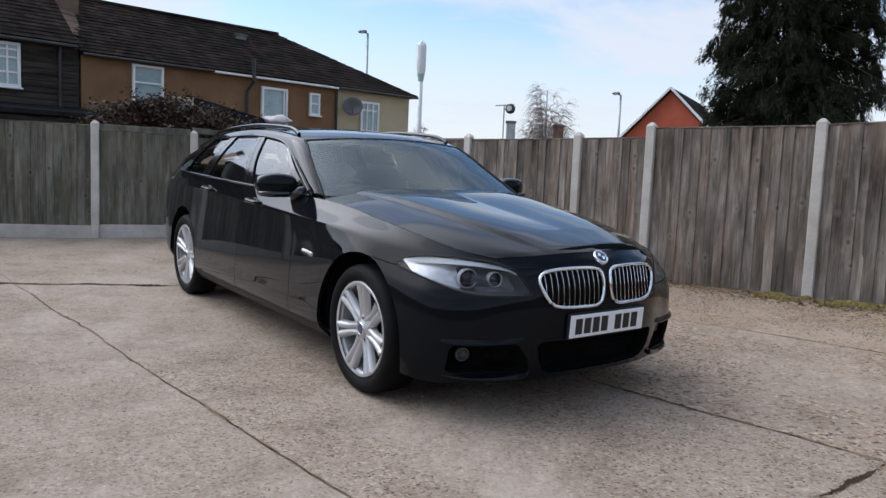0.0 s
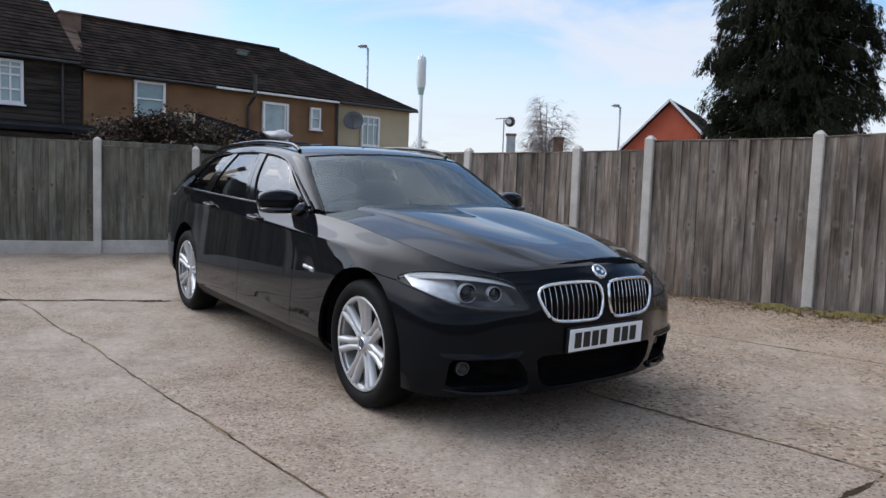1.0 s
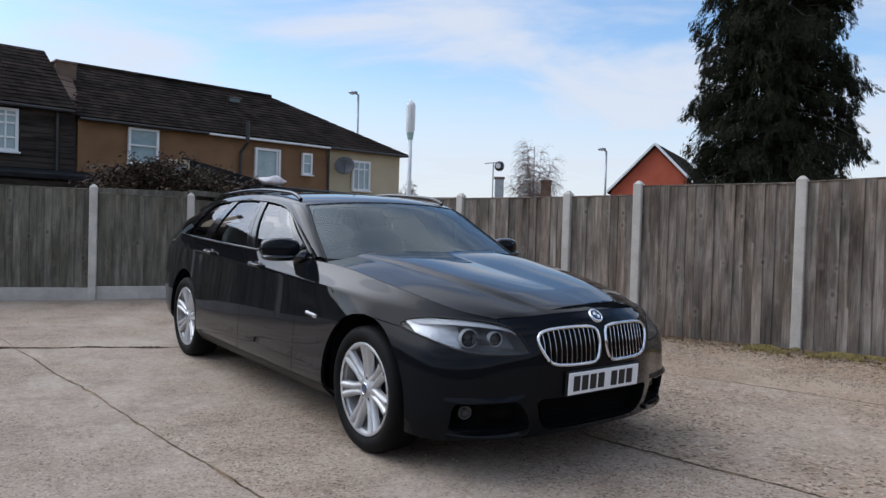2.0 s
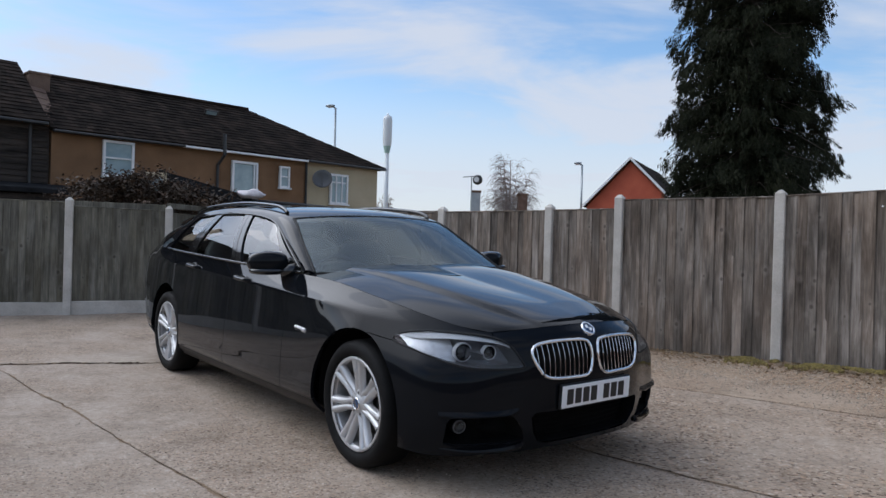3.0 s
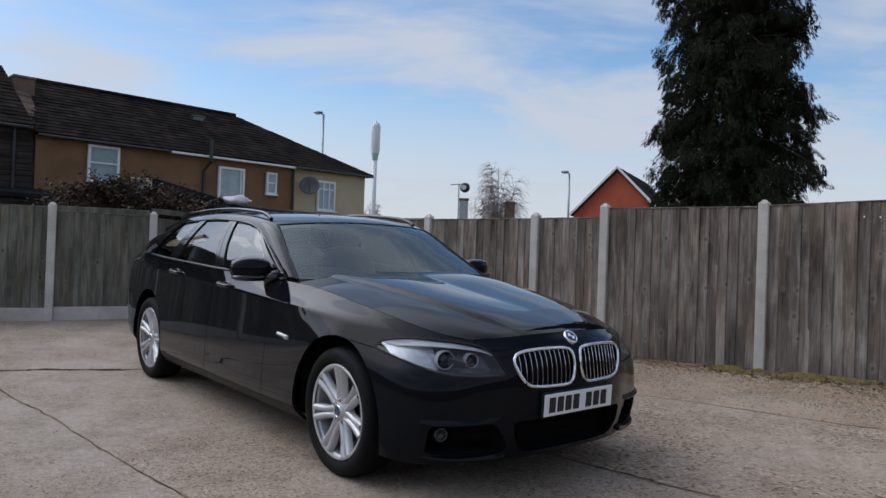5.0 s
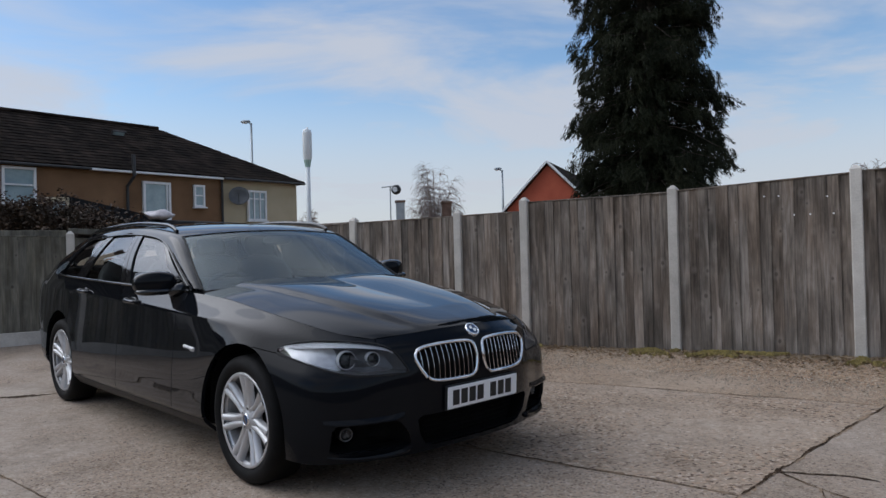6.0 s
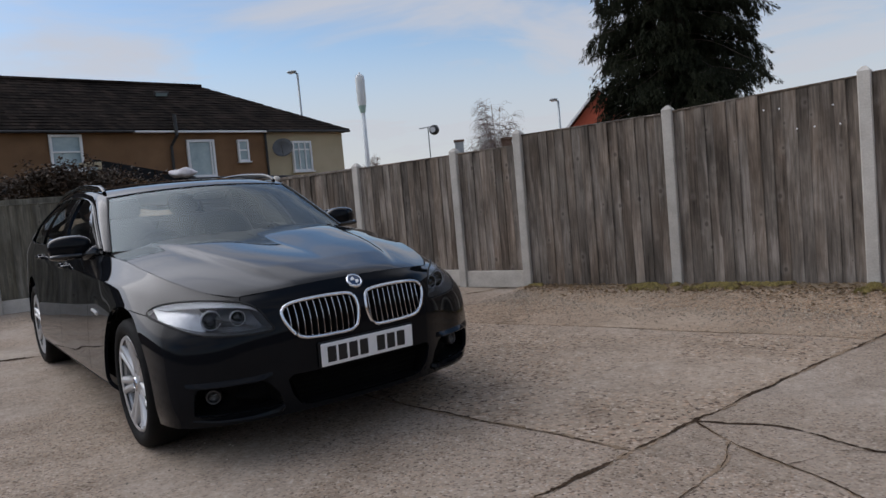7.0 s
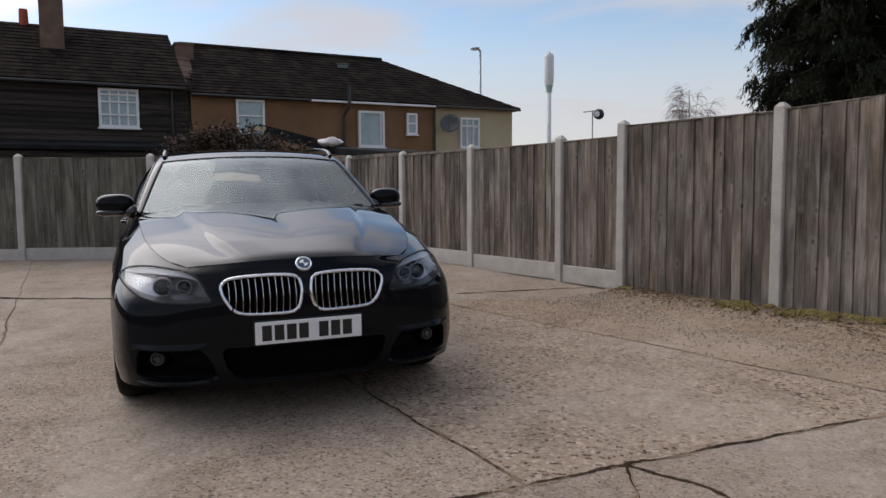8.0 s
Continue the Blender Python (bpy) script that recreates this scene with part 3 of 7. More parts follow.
def fence_panel(a, b, top_a, top_b, plinth, wood, board_me, parent, label, pitch=0.092):
    """Boards between two posts, on two rails, with or without a concrete gravel board below."""
    a, b = Vector((*a, 0)), Vector((*b, 0))
    along = (b - a).normalized()
    length = (b - a).length - 0.09
    turn = math.degrees(math.atan2(along.y, along.x))
    start = a + along * 0.045
    zero = level((a.y + b.y) / 2)
    panel = part("panel", box_bm((length, 0.05, 0.075), (length / 2, 0.047, 0.95), 0.005), wood, parent, label, where=pose(start.x, start.y, zero, 0, 0, turn))
    for z in (0.35, 1.45):
        part("rail", box_bm((length, 0.05, 0.075), (length / 2, 0.047, z), 0.005), wood, panel)
    low = 0.02
    if plinth:
        part("gravel_board", box_bm((length, 0.045, 0.19), (length / 2, 0.0, 0.075), 0.006), M_POST, panel, "pale concrete gravel board")
        low = 0.172
    count = max(2, round(length / pitch))
    step = length / count
    for i in range(count):
        x = (i + 0.5) * step
        top = top_a + (top_b - top_a) * (i + 0.5) / count - zero + random.uniform(-0.003, 0.002)
        m = pose(x, random.uniform(-0.003, 0.003), low, random.uniform(-0.35, 0.35), random.uniform(-0.25, 0.25), random.uniform(-0.6, 0.6))
        m = m @ Matrix.Diagonal((step / pitch * random.uniform(0.95, 1.05), 1, top - low, 1))
        part_of("board", board_me, wood, panel, where=m)
    lean = math.degrees(math.atan2(top_b - top_a, length))
    part("capping", box_bm((length, 0.042, 0.014), (0, 0, 0), 0.003), wood, panel, where=pose(length / 2, 0.004, (top_a + top_b) / 2 - zero + 0.006, 0, -lean, 0))
    return panel


RIGHT_BOARD, LEFT_BOARD = board_mesh(0.116), board_mesh(0.108)
RIGHT_BOARD.materials.append(M_BOARD)
LEFT_BOARD.materials.append(M_BOARD_L)
RIGHT = [((6.95, 3.87), 1.95), ((5.70, 4.91), 1.90), ((4.45, 5.95), 1.86), ((3.20, 7.02), 1.80), ((1.86, 8.03), 1.785), ((1.15, 8.53), 1.685),
         ((-0.13, 9.44), 1.67), ((-1.40, 10.30), 1.65), ((-2.65, 11.15), 1.65)]
side_fence = thing("fence", Matrix(), "weathered grey-brown feather-edge timber fence with concrete posts", "fence")
back_fence = thing("fence", Matrix(), "grey-green feather-edge timber fence with concrete posts and gravel boards", "fence")
for (p, top) in RIGHT:
    fence_post(p[0], p[1], top, -36, side_fence)
for i, ((a, ta), (b, tb)) in enumerate(zip(RIGHT, RIGHT[1:])):
    plinth = i >= 4
    edge = tb - 0.035
    fence_panel(b, a, edge if i < 4 else edge - 0.01, ta - 0.045 if i < 4 else edge, plinth, M_BOARD, RIGHT_BOARD, side_fence,
                "weathered grey-brown feather-edge fence panel" + (" on a concrete gravel board" if plinth else " down to mossy ground"), pitch=0.100)
NAILS = ((3.864, 6.438, 1.655), (3.961, 6.357, 1.651), (4.062, 6.273, 1.467), (4.166, 6.187, 1.468), (4.277, 6.094, 1.623), (4.313, 6.064, 1.466))
for where in NAILS:
    bm = bmesh.new()
    add_rod(bm, (0, 0, 0), (0, -0.004, 0), 0.0075, sides=10)
    part("nail_head", bm, M_WHITE, side_fence, "bright nail head", where=pose(where[0] - 0.024, where[1] - 0.026, where[2], 0, 0, -40))
LEFT = [((-10.4, 7.5), 1.68), ((-8.6, 8.1), 1.67), ((-6.80, 8.72), 1.66), ((-5.0, 9.36), 1.655), ((-3.92, 9.95), 1.60)]
for (p, top) in LEFT:
    fence_post(p[0], p[1], top, 20, back_fence)
for (a, ta), (b, tb) in zip(LEFT, LEFT[1:]):
    fence_panel(a, b, tb - 0.03, tb - 0.045, True, M_BOARD_L, LEFT_BOARD, back_fence,
                "grey-green feather-edge fence panel on a concrete gravel board")
fence_panel((-3.92, 9.95), (-3.45, 11.7), 1.53, 1.50, True, M_BOARD_L, LEFT_BOARD, back_fence,
            "grey-green feather-edge fence panel on a concrete gravel board")
fence_panel((-3.45, 11.7), (-2.65, 11.15), 1.58, 1.60, True, M_BOARD, RIGHT_BOARD, side_fence,
            "short weathered fence panel closing the yard's corner", pitch=0.100)


# ---- houses ----
WALL_AT, WALL_ALONG = Vector((-5.1, 17.05, 0.0)), Vector((0.70, 0.714, 0.0))
HOUSE = Matrix.Translation((-5.1, 17.05, 0.0)) @ Matrix.Rotation(math.atan2(0.714, 0.70), 4, "Z")   # x along the wall, y away from the yard


def roof_slope(e0, e1, r1, r0, rows, name, parent, material=None, lip=0.015):
    """A tiled slope between an eave and a ridge: lapped courses, each broken into tiles of uneven height."""
    e0, e1, r1, r0 = (Vector(v) for v in (e0, e1, r1, r0))
    normal = (e1 - e0).cross(r0 - e0).normalized()
    if normal.z < 0:
        normal = -normal
    verts, faces = [], []
    for j in range(rows):
        t0, t1 = j / rows, min(1.0, (j + 1.12) / rows)
        a0, b0 = e0.lerp(r0, t0), e1.lerp(r1, t0)
        a1, b1 = e0.lerp(r0, t1), e1.lerp(r1, t1)
        n = max(1, int((b0 - a0).length / 0.16))
        for k in range(n):
            off = 0.5 if j % 2 else 0.0
            s0, s1 = max(0.0, (k - off) / n), min(1.0, (k + 1 - off) / n) - 0.03 / n
            if k == n - 1:
                s1 = 1.0
            jig = normal * (lip * (1 + random.uniform(-0.35, 0.35)))
            quad = [a0.lerp(b0, s0) + jig, a0.lerp(b0, s1) + jig, a1.lerp(b1, s1) + normal * 0.002, a1.lerp(b1, s0) + normal * 0.002]
            low = [a0.lerp(b0, s0) - normal * 0.01, a0.lerp(b0, s1) - normal * 0.01]
            i = len(verts)
            verts += quad + low
            faces += [(i, i + 1, i + 2, i + 3), (i + 4, i + 5, i + 1, i)]
    i = len(verts)
    verts += [v - normal * 0.02 for v in (e0, e1, r1, r0)] + [v - normal * 0.07 for v in (e0, e1, r1, r0)]
    faces += [(i, i + 1, i + 2, i + 3), (i + 7, i + 6, i + 5, i + 4), (i, i + 4, i + 5, i + 1), (i + 1, i + 5, i + 6, i + 2), (i + 3, i + 2, i + 6, i + 7)]
    return part_of(name, mesh_of(name, verts, faces), material or M_TILE, parent)


def house_window(parent, x0, x1, z0, z1, bars=(), transoms=(), y=-0.05, sill=True, frame=0.05):
    """A white framed window standing in the wall, with its glazing bars and panes."""
    w, h, cx, cz = x1 - x0, z1 - z0, (x0 + x1) / 2, (z0 + z1) / 2
    bm = bmesh.new()
    rings = []
    for yy in (y - 0.035, y + 0.035):
        for inset in (0.0, frame):
            rings.append([bm.verts.new(p) for p in ((x0 + inset, yy, z0 + inset), (x1 - inset, yy, z0 + inset), (x1 - inset, yy, z1 - inset), (x0 + inset, yy, z1 - inset))])
    for r0, r1 in ((0, 1), (1, 3), (3, 2), (2, 0)):
        for k in range(4):
            bm.faces.new((rings[r0][k], rings[r0][(k + 1) % 4], rings[r1][(k + 1) % 4], rings[r1][k]))
    bmesh.ops.recalc_face_normals(bm, faces=bm.faces)
    win = part("window", bm, M_WHITE, parent, "white framed window")
    for b in bars:
        part("glazing_bar", box_bm((frame * 0.62, 0.055, h - 2 * frame), (x0 + b * w, y, cz)), M_WHITE, win)
    for b in transoms:
        part("glazing_bar", box_bm((w - 2 * frame, 0.05, frame * 0.62), (cx, y - 0.004, z0 + b * h)), M_WHITE, win)
    part("pane", box_bm((w - frame, 0.012, h - frame), (cx, y + 0.012, cz)), M_PANE, win, "pale glass with net curtain behind")
    if sill:
        part("sill", box_bm((w + 0.06, 0.11, 0.035), (cx, y - 0.03, z0 - 0.018), 0.005), M_WHITE, win)
    return win


def wall_with_holes(x0, x1, z0, z1, holes, thick=0.2):
    """A wall from x0 to x1 with openings (x0, x1, z0, z1) right through it."""
    xs = sorted({x0, x1, *[h[0] for h in holes], *[h[1] for h in holes]})
    zs = sorted({z0, z1, *[h[2] for h in holes], *[h[3] for h in holes]})
    bm = bmesh.new()
    for a, b in zip(xs, xs[1:]):
        for c, d in zip(zs, zs[1:]):
            if any(h[0] <= (a + b) / 2 <= h[1] and h[2] <= (c + d) / 2 <= h[3] for h in holes):
                continue
            for y, flip in ((0.0, False), (thick, True)):
                q = [bm.verts.new(p) for p in ((a, y, c), (b, y, c), (b, y, d), (a, y, d))]
                bm.faces.new(q[::-1] if flip else q)
    bmesh.ops.remove_doubles(bm, verts=bm.verts, dist=0.0005)
    rim = [e for e in bm.edges if e.is_boundary and abs(e.verts[0].co.y) < 1e-5 and abs(e.verts[1].co.y) < 1e-5]
    for e in rim:
        a, b = e.verts
        q = [bm.verts.new((v.co.x, thick, v.co.z)) for v in (b, a)]
        bm.faces.new((a, b, *q))
    bmesh.ops.recalc_face_normals(bm, faces=bm.faces)
    return bm


def rendered_house():
    h = thing("house", HOUSE, "ochre roughcast terrace house with cream end and dark tiled hip roof", "house")
    holes = [(-3.02, -2.38, 2.42, 3.17), (-0.10, 0.58, 2.16, 3.04), (1.19, 1.48, 2.50, 3.03)]
    part("wall", wall_with_holes(-3.98, 2.0, 0.1, 3.30, holes), M_RENDER, h, "ochre roughcast wall")
    end = part("wall", wall_with_holes(2.0, 4.36, 0.1, 3.24, [(2.72, 3.30, 2.2, 2.98)], 0.2), M_CREAM, h, "cream rendered wall")
    part("wall", box_bm((0.2, 2.9, 3.1), (4.26, 1.65, 1.65)), M_CREAM, h, "cream rendered wall")
    part("wall", box_bm((8.3, 0.2, 3.1), (0.2, 3.1, 1.65)), M_RENDER, h)
    house_window(h, -3.02, -2.38, 2.42, 3.17, transoms=(0.52,), frame=0.05)
    house_window(h, -0.10, 0.58, 2.16, 3.04, bars=(0.86,), frame=0.055)
    house_window(h, 1.19, 1.48, 2.50, 3.03, transoms=(0.52,), frame=0.045)
    house_window(h, 2.72, 3.30, 2.2, 2.98, bars=(0.34, 0.66), transoms=(0.72,), frame=0.05)
    roof_slope((-4.05, -0.16, 3.27), (4.52, -0.16, 3.27), (1.15, 1.5, 4.57), (-4.05, 1.5, 4.57), 17, "roof", h)
    roof_slope((4.52, 3.2, 3.27), (4.52, -0.16, 3.27), (1.15, 1.5, 4.57), (1.16, 1.52, 4.57), 15, "roof", h)
    roof_slope((4.52, 3.2, 3.27), (-4.05, 3.2, 3.27), (-4.05, 1.5, 4.57), (1.15, 1.5, 4.57), 6, "roof", h)
    bm = bmesh.new()
    for k in range(18):
        x = -4.0 + k * 0.287
        add_rod(bm, (x, 1.5, 4.58), (x + 0.30, 1.5, 4.58), 0.055, sides=8)
    part("ridge_tiles", bm, M_TILE, h)
    sky_l = part("skylight", box_bm((0.34, 0.03, 0.20), (0, 0, 0), 0.01), M_DISH, h, where=pose(-0.1, 1.02, 4.235, 38, 0, 0))
    part("pane", box_bm((0.27, 0.012, 0.14), (0, 0, 0)), M_PANE, sky_l, where=pose(0, -0.012, 0.0))
    bm = bmesh.new()
    add_box(bm, Matrix.Translation((0.31, -0.15, 3.215)), (3.3, 0.07, 0.05), 0.01)
    part("gutter", bm, M_WHITE, h, "white gutter board")
    part("gutter", box_bm((2.7, 0.08, 0.055), (-2.65, -0.17, 3.22), 0.015), M_BLACKPIPE, h, "black gutter")
    part("gutter", box_bm((2.55, 0.08, 0.06), (3.25, -0.17, 3.225), 0.015), M_BLACKPIPE, h, "black gutter")
    bm = bmesh.new()
    add_rod(bm, (-0.46, -0.06, 1.2), (-0.46, -0.06, 2.9), 0.034)
    add_rod(bm, (-0.46, -0.06, 2.9), (-0.38, -0.22, 3.12), 0.034)
    add_rod(bm, (-0.38, -0.22, 3.12), (-0.38, -0.20, 3.60), 0.04)
    part("downpipe", bm, M_BLACKPIPE, h, "black soil pipe")
    bm = bmesh.new()
    add_rod(bm, (1.98, -0.05, 1.0), (1.98, -0.05, 3.2), 0.03)
    part("downpipe", bm, M_BLACKPIPE, h)
    # dish on its arm
    bm = bmesh.new()
    bmesh.ops.create_uvsphere(bm, u_segments=24, v_segments=12, radius=0.36)
    bmesh.ops.delete(bm, geom=[v for v in bm.verts if v.co.z > -0.24], context="VERTS")
    bmesh.ops.solidify(bm, geom=bm.faces[:], thickness=0.012)
    for v in bm.verts:
        v.co.z += 0.30
    dish = part("dish", bm, M_DISH, h, "dark grey mesh dish", smooth=True, where=pose(2.30, -0.30, 2.78, 68, 0, -38))
    bm = bmesh.new()
    add_rod(bm, (0, 0, -0.06), (0, -0.02, -0.2), 0.018)
    add_rod(bm, (0, -0.2, 0.0), (0, -0.05, 0.3), 0.01)
    part("arm", bm, M_DISH, dish)
    # chimney between the houses
    bm = bmesh.new()
    add_box(bm, Matrix.Translation((-3.94, 1.2, 4.17)), (0.40, 0.5, 0.66), 0.01)
    add_box(bm, Matrix.Translation((-3.94, 1.2, 4.49)), (0.44, 0.54, 0.05), 0.01)
    part("chimney", bm, M_BROWNBRICK, h, "worn brown brick chimney stub")
    roof_slope((-4.12, -0.05, 3.34), (-3.84, -0.05, 3.30), (-3.84, 1.0, 4.22), (-4.12, 1.0, 4.26), 6, "flashing", h, M_BROWNBRICK)
    return h


def boarded_house():
    h = thing("house", HOUSE, "black weatherboarded terrace house with dark tiled roof and tall chimney", "house")
    holes = [(-5.83, -5.05, 2.46, 3.27)]
    part("wall", wall_with_holes(-11.5, -4.02, 0.1, 3.45, holes), M_WBOARD, h, "black tarred wall")
    z, me = 1.95, mesh_of("weatherboard", [(0, 0, 0), (1, 0, 0), (1, -0.035, 0), (0, -0.035, 0), (0, 0, 0.135), (1, 0, 0.135), (1, -0.01, 0.135), (0, -0.01, 0.135)],
                          [(0, 3, 2, 1), (4, 5, 6, 7), (3, 7, 6, 2), (0, 4, 7, 3), (1, 2, 6, 5)])
    me.materials.append(M_WBOARD)
    while z < 3.4:
        spans = [(-11.5, -4.05)] if z > 3.27 or z + 0.12 < 2.46 else [(-11.5, -5.86), (-5.02, -4.05)]
        for a, b in spans:
            part_of("weatherboard", me, M_WBOARD, h, where=pose(a, -0.002, z, random.uniform(-0.6, 0.6)) @ Matrix.Diagonal((b - a, 1, 1, 1)))
        z += 0.115
    win = house_window(h, -5.83, -5.05, 2.46, 3.27, bars=(0.28, 0.5, 0.72), transoms=(0.33, 0.66, 0.84), frame=0.055, y=-0.04)
    roof_slope((-11.6, -0.2, 3.38), (-4.08, -0.2, 3.38), (-4.22, 1.5, 4.76), (-11.6, 1.5, 4.76), 16, "roof", h)
    roof_slope((-4.08, 3.2, 3.38), (-11.6, 3.2, 3.38), (-11.6, 1.5, 4.76), (-4.22, 1.5, 4.76), 5, "roof", h)
    part("wall", box_bm((0.2, 3.0, 3.2), (-11.4, 1.6, 1.7)), M_WBOARD, h)
    part("gutter", box_bm((7.5, 0.08, 0.06), (-7.85, -0.2, 3.33), 0.015), M_BLACKPIPE, h)
    bm = bmesh.new()
    add_box(bm, pose(-7.6, -0.42, 2.06, 9, 0, 0), (7.8, 0.80, 0.10), 0.012)
    part("lean_to_roof", bm, M_FELT, h, "black felt lean-to roof edge")
    part("wall", box_bm((7.6, 0.16, 1.9), (-7.6, -0.62, 0.98)), M_WBOARD, h, "dark boarded lean-to wall")
    bm = bmesh.new()
    add_rod(bm, (-4.38, -0.07, 1.0), (-4.38, -0.07, 3.3), 0.03)
    part("downpipe", bm, M_BLACKPIPE, h)
    bm = bmesh.new()
    add_box(bm, Matrix.Translation((-6.62, 1.0, 4.75)), (0.46, 0.55, 1.6), 0.01)
    add_box(bm, Matrix.Translation((-6.62, 1.0, 5.5)), (0.54, 0.62, 0.1), 0.01)
    part("chimney", bm, M_BROWNBRICK, h, "tall brown brick chimney stack")
    bm = bmesh.new()
    add_rod(bm, (-7.15, 1.5, 4.6), (-7.15, 1.5, 5.05), 0.10, 0.085)
    part("chimney_pot", bm, M_REDBRICK, h, "red clay chimney pot")
    return h


rendered_house()
boarded_house()


def lean_to():
    """The low dark-roofed outbuilding behind the back fence, with a white bundle on its roof."""
    s = thing("shed", pose(-4.95, 12.5, 0.12, 0, 0, 18), "low outbuilding with dark felt roof and cream framed gable", "shed")
    part("wall", box_bm((1.4, 1.6, 1.62), (0.70, 0.8, 0.81)), M_RENDER, s, "ochre wall")
    bm = bmesh.new()
    v = [(-0.12, -0.14, 2.13), (1.50, -0.14, 1.71), (1.50, 1.75, 1.73), (-0.12, 1.75, 2.15)]
    lo, hi = [bm.verts.new((p[0], p[1], p[2] - 0.09)) for p in v], [bm.verts.new((p[0], p[1], p[2] + 0.10)) for p in v]
    bm.faces.new(lo[::-1])
    bm.faces.new(hi)
    for i in range(4):
        bm.faces.new((lo[i], lo[(i + 1) % 4], hi[(i + 1) % 4], hi[i]))
    part("roof", bm, M_FELT, s, "dark sloping felt roof")
    bm = bmesh.new()
    add_box(bm, Matrix.Translation((-0.16, -0.16, 2.14)), (0.34, 0.05, 0.07), 0.005)
    add_box(bm, Matrix.Translation((-0.02, -0.15, 1.96)), (0.06, 0.05, 0.34), 0.005)
    part("trim", bm, M_CREAM, s, "peeling cream trim")
    part("pane", box_bm((0.2, 0.02, 0.24), (-0.14, -0.14, 1.98)), M_PANE, s)
    return s


lean_to()


# ---- the car ----
M_PAINT = mat("dark_graphite_metallic_paint", (0.0052, 0.0060, 0.0075), (0.0068, 0.0078, 0.0096), 0.5, scale=1.5, fine=900, coat=1.0, coat_ior=1.78, spec=0.0)
paint_tree = M_PAINT.node_tree          # the lacquer's gloss grows towards grazing angles
facing = paint_tree.nodes.new("ShaderNodeLayerWeight")
gloss = paint_tree.nodes.new("ShaderNodeMapRange")
for key, v in (("From Min", 0.36), ("From Max", 0.68), ("To Min", 0.13), ("To Max", 1.0)):
    gloss.inputs[key].default_value = v
paint_tree.links.new(facing.outputs["Facing"], gloss.inputs["Value"])
paint_tree.links.new(gloss.outputs[0], paint_tree.nodes["Principled BSDF"].inputs["Coat Weight"])
M_SKIRT = mat("satin_dark_skirt", (0.0040, 0.0042, 0.0050), (0.0055, 0.0057, 0.0066), 0.42, scale=3, fine=90, spec=0.22)
M_GLOSSBLACK = mat("gloss_black_trim", (0.006, 0.006, 0.006), (0.008, 0.008, 0.008), 0.12, scale=3, coat=0.4)
M_BLACKTRIM = mat("matt_black_plastic", (0.008, 0.008, 0.008), (0.016, 0.016, 0.016), 0.6, scale=9, fine=200, bump=0.05, spec=0.25)
M_INNER = mat("unlit_black_lining", (0.004, 0.004, 0.004), (0.008, 0.008, 0.008), 0.9, scale=9, spec=0.05)
M_RUBBER = mat("black_tyre_rubber", (0.0035, 0.0035, 0.0035), (0.0085, 0.0082, 0.008), 0.7, scale=12, fine=120, bump=0.1, spec=0.15)
M_ALLOY = mat("silver_alloy", (0.46, 0.46, 0.46), (0.56, 0.56, 0.56), 0.36, metal=0.45, scale=6, fine=200, coat=0.3)
M_CHROME = mat("bright_chrome", (0.78, 0.79, 0.80), (0.84, 0.84, 0.85), 0.08, metal=1.0, scale=5)
M_DARKMETAL = mat("grey_brake_metal", (0.05, 0.05, 0.05), (0.11, 0.105, 0.10), 0.4, metal=0.8, scale=8)
# dimmer copy of the silver alloy: shade behind the spokes put into the colour
M_BARREL = mat("shaded_silver_metal", (0.22, 0.22, 0.22), (0.34, 0.335, 0.33), 0.5, metal=0.4, scale=8)
M_LAMPBODY = mat("lamp_housing", (0.07, 0.07, 0.073), (0.15, 0.15, 0.155), 0.3, metal=0.35, scale=6)
M_REFLECTOR = mat("lamp_reflector", (0.28, 0.285, 0.29), (0.72, 0.725, 0.73), 0.26, metal=0.6, scale=40, fine=120, bump=0.25, bump_scale=60)
M_PROJECTOR = mat("dark_projector_glass", (0.010, 0.010, 0.011), (0.028, 0.028, 0.030), 0.12, scale=9, coat=0.5)
M_BROW = mat("white_light_band", (0.46, 0.47, 0.48), (0.54, 0.55, 0.56), 0.25, scale=9)
M_LAMPRING = mat("white_light_ring", (0.48, 0.485, 0.49), (0.60, 0.605, 0.61), 0.25, scale=9)
M_PLATE = mat("white_reflective_plate", (0.80, 0.80, 0.79), (0.85, 0.85, 0.84), 0.45, scale=8, fine=90)
M_INK = mat("black_print", (0.012, 0.012, 0.012), None, 0.5)
M_BADGEBLUE = mat("badge_blue", (0.022, 0.05, 0.11), None, 0.2, coat=0.6)
M_SEAT = mat("dark_leather", (0.045, 0.046, 0.047), (0.075, 0.075, 0.075), 0.5, scale=8, fine=60)
M_DASH = mat("dark_dashboard", (0.012, 0.012, 0.013), (0.024, 0.024, 0.025), 0.6, scale=8, fine=60)
M_LINING = mat("pale_grey_headlining", (0.42, 0.41, 0.39), (0.50, 0.49, 0.47), 0.9, scale=6)
M_SCREEN = glass_mat("windscreen_glass", (0.84, 0.95, 0.93), 1.92, shine=(0.88, 0.98, 1.0))
M_SIDEGLASS = glass_mat("dark_tinted_side_glass", (0.78, 0.85, 0.84), 2.1)
M_REARGLASS = glass_mat("clear_rear_glass", (0.80, 0.86, 0.85), 1.5)
M_LENS = glass_mat("clear_lamp_lens", (0.94, 0.95, 0.96), 1.3)

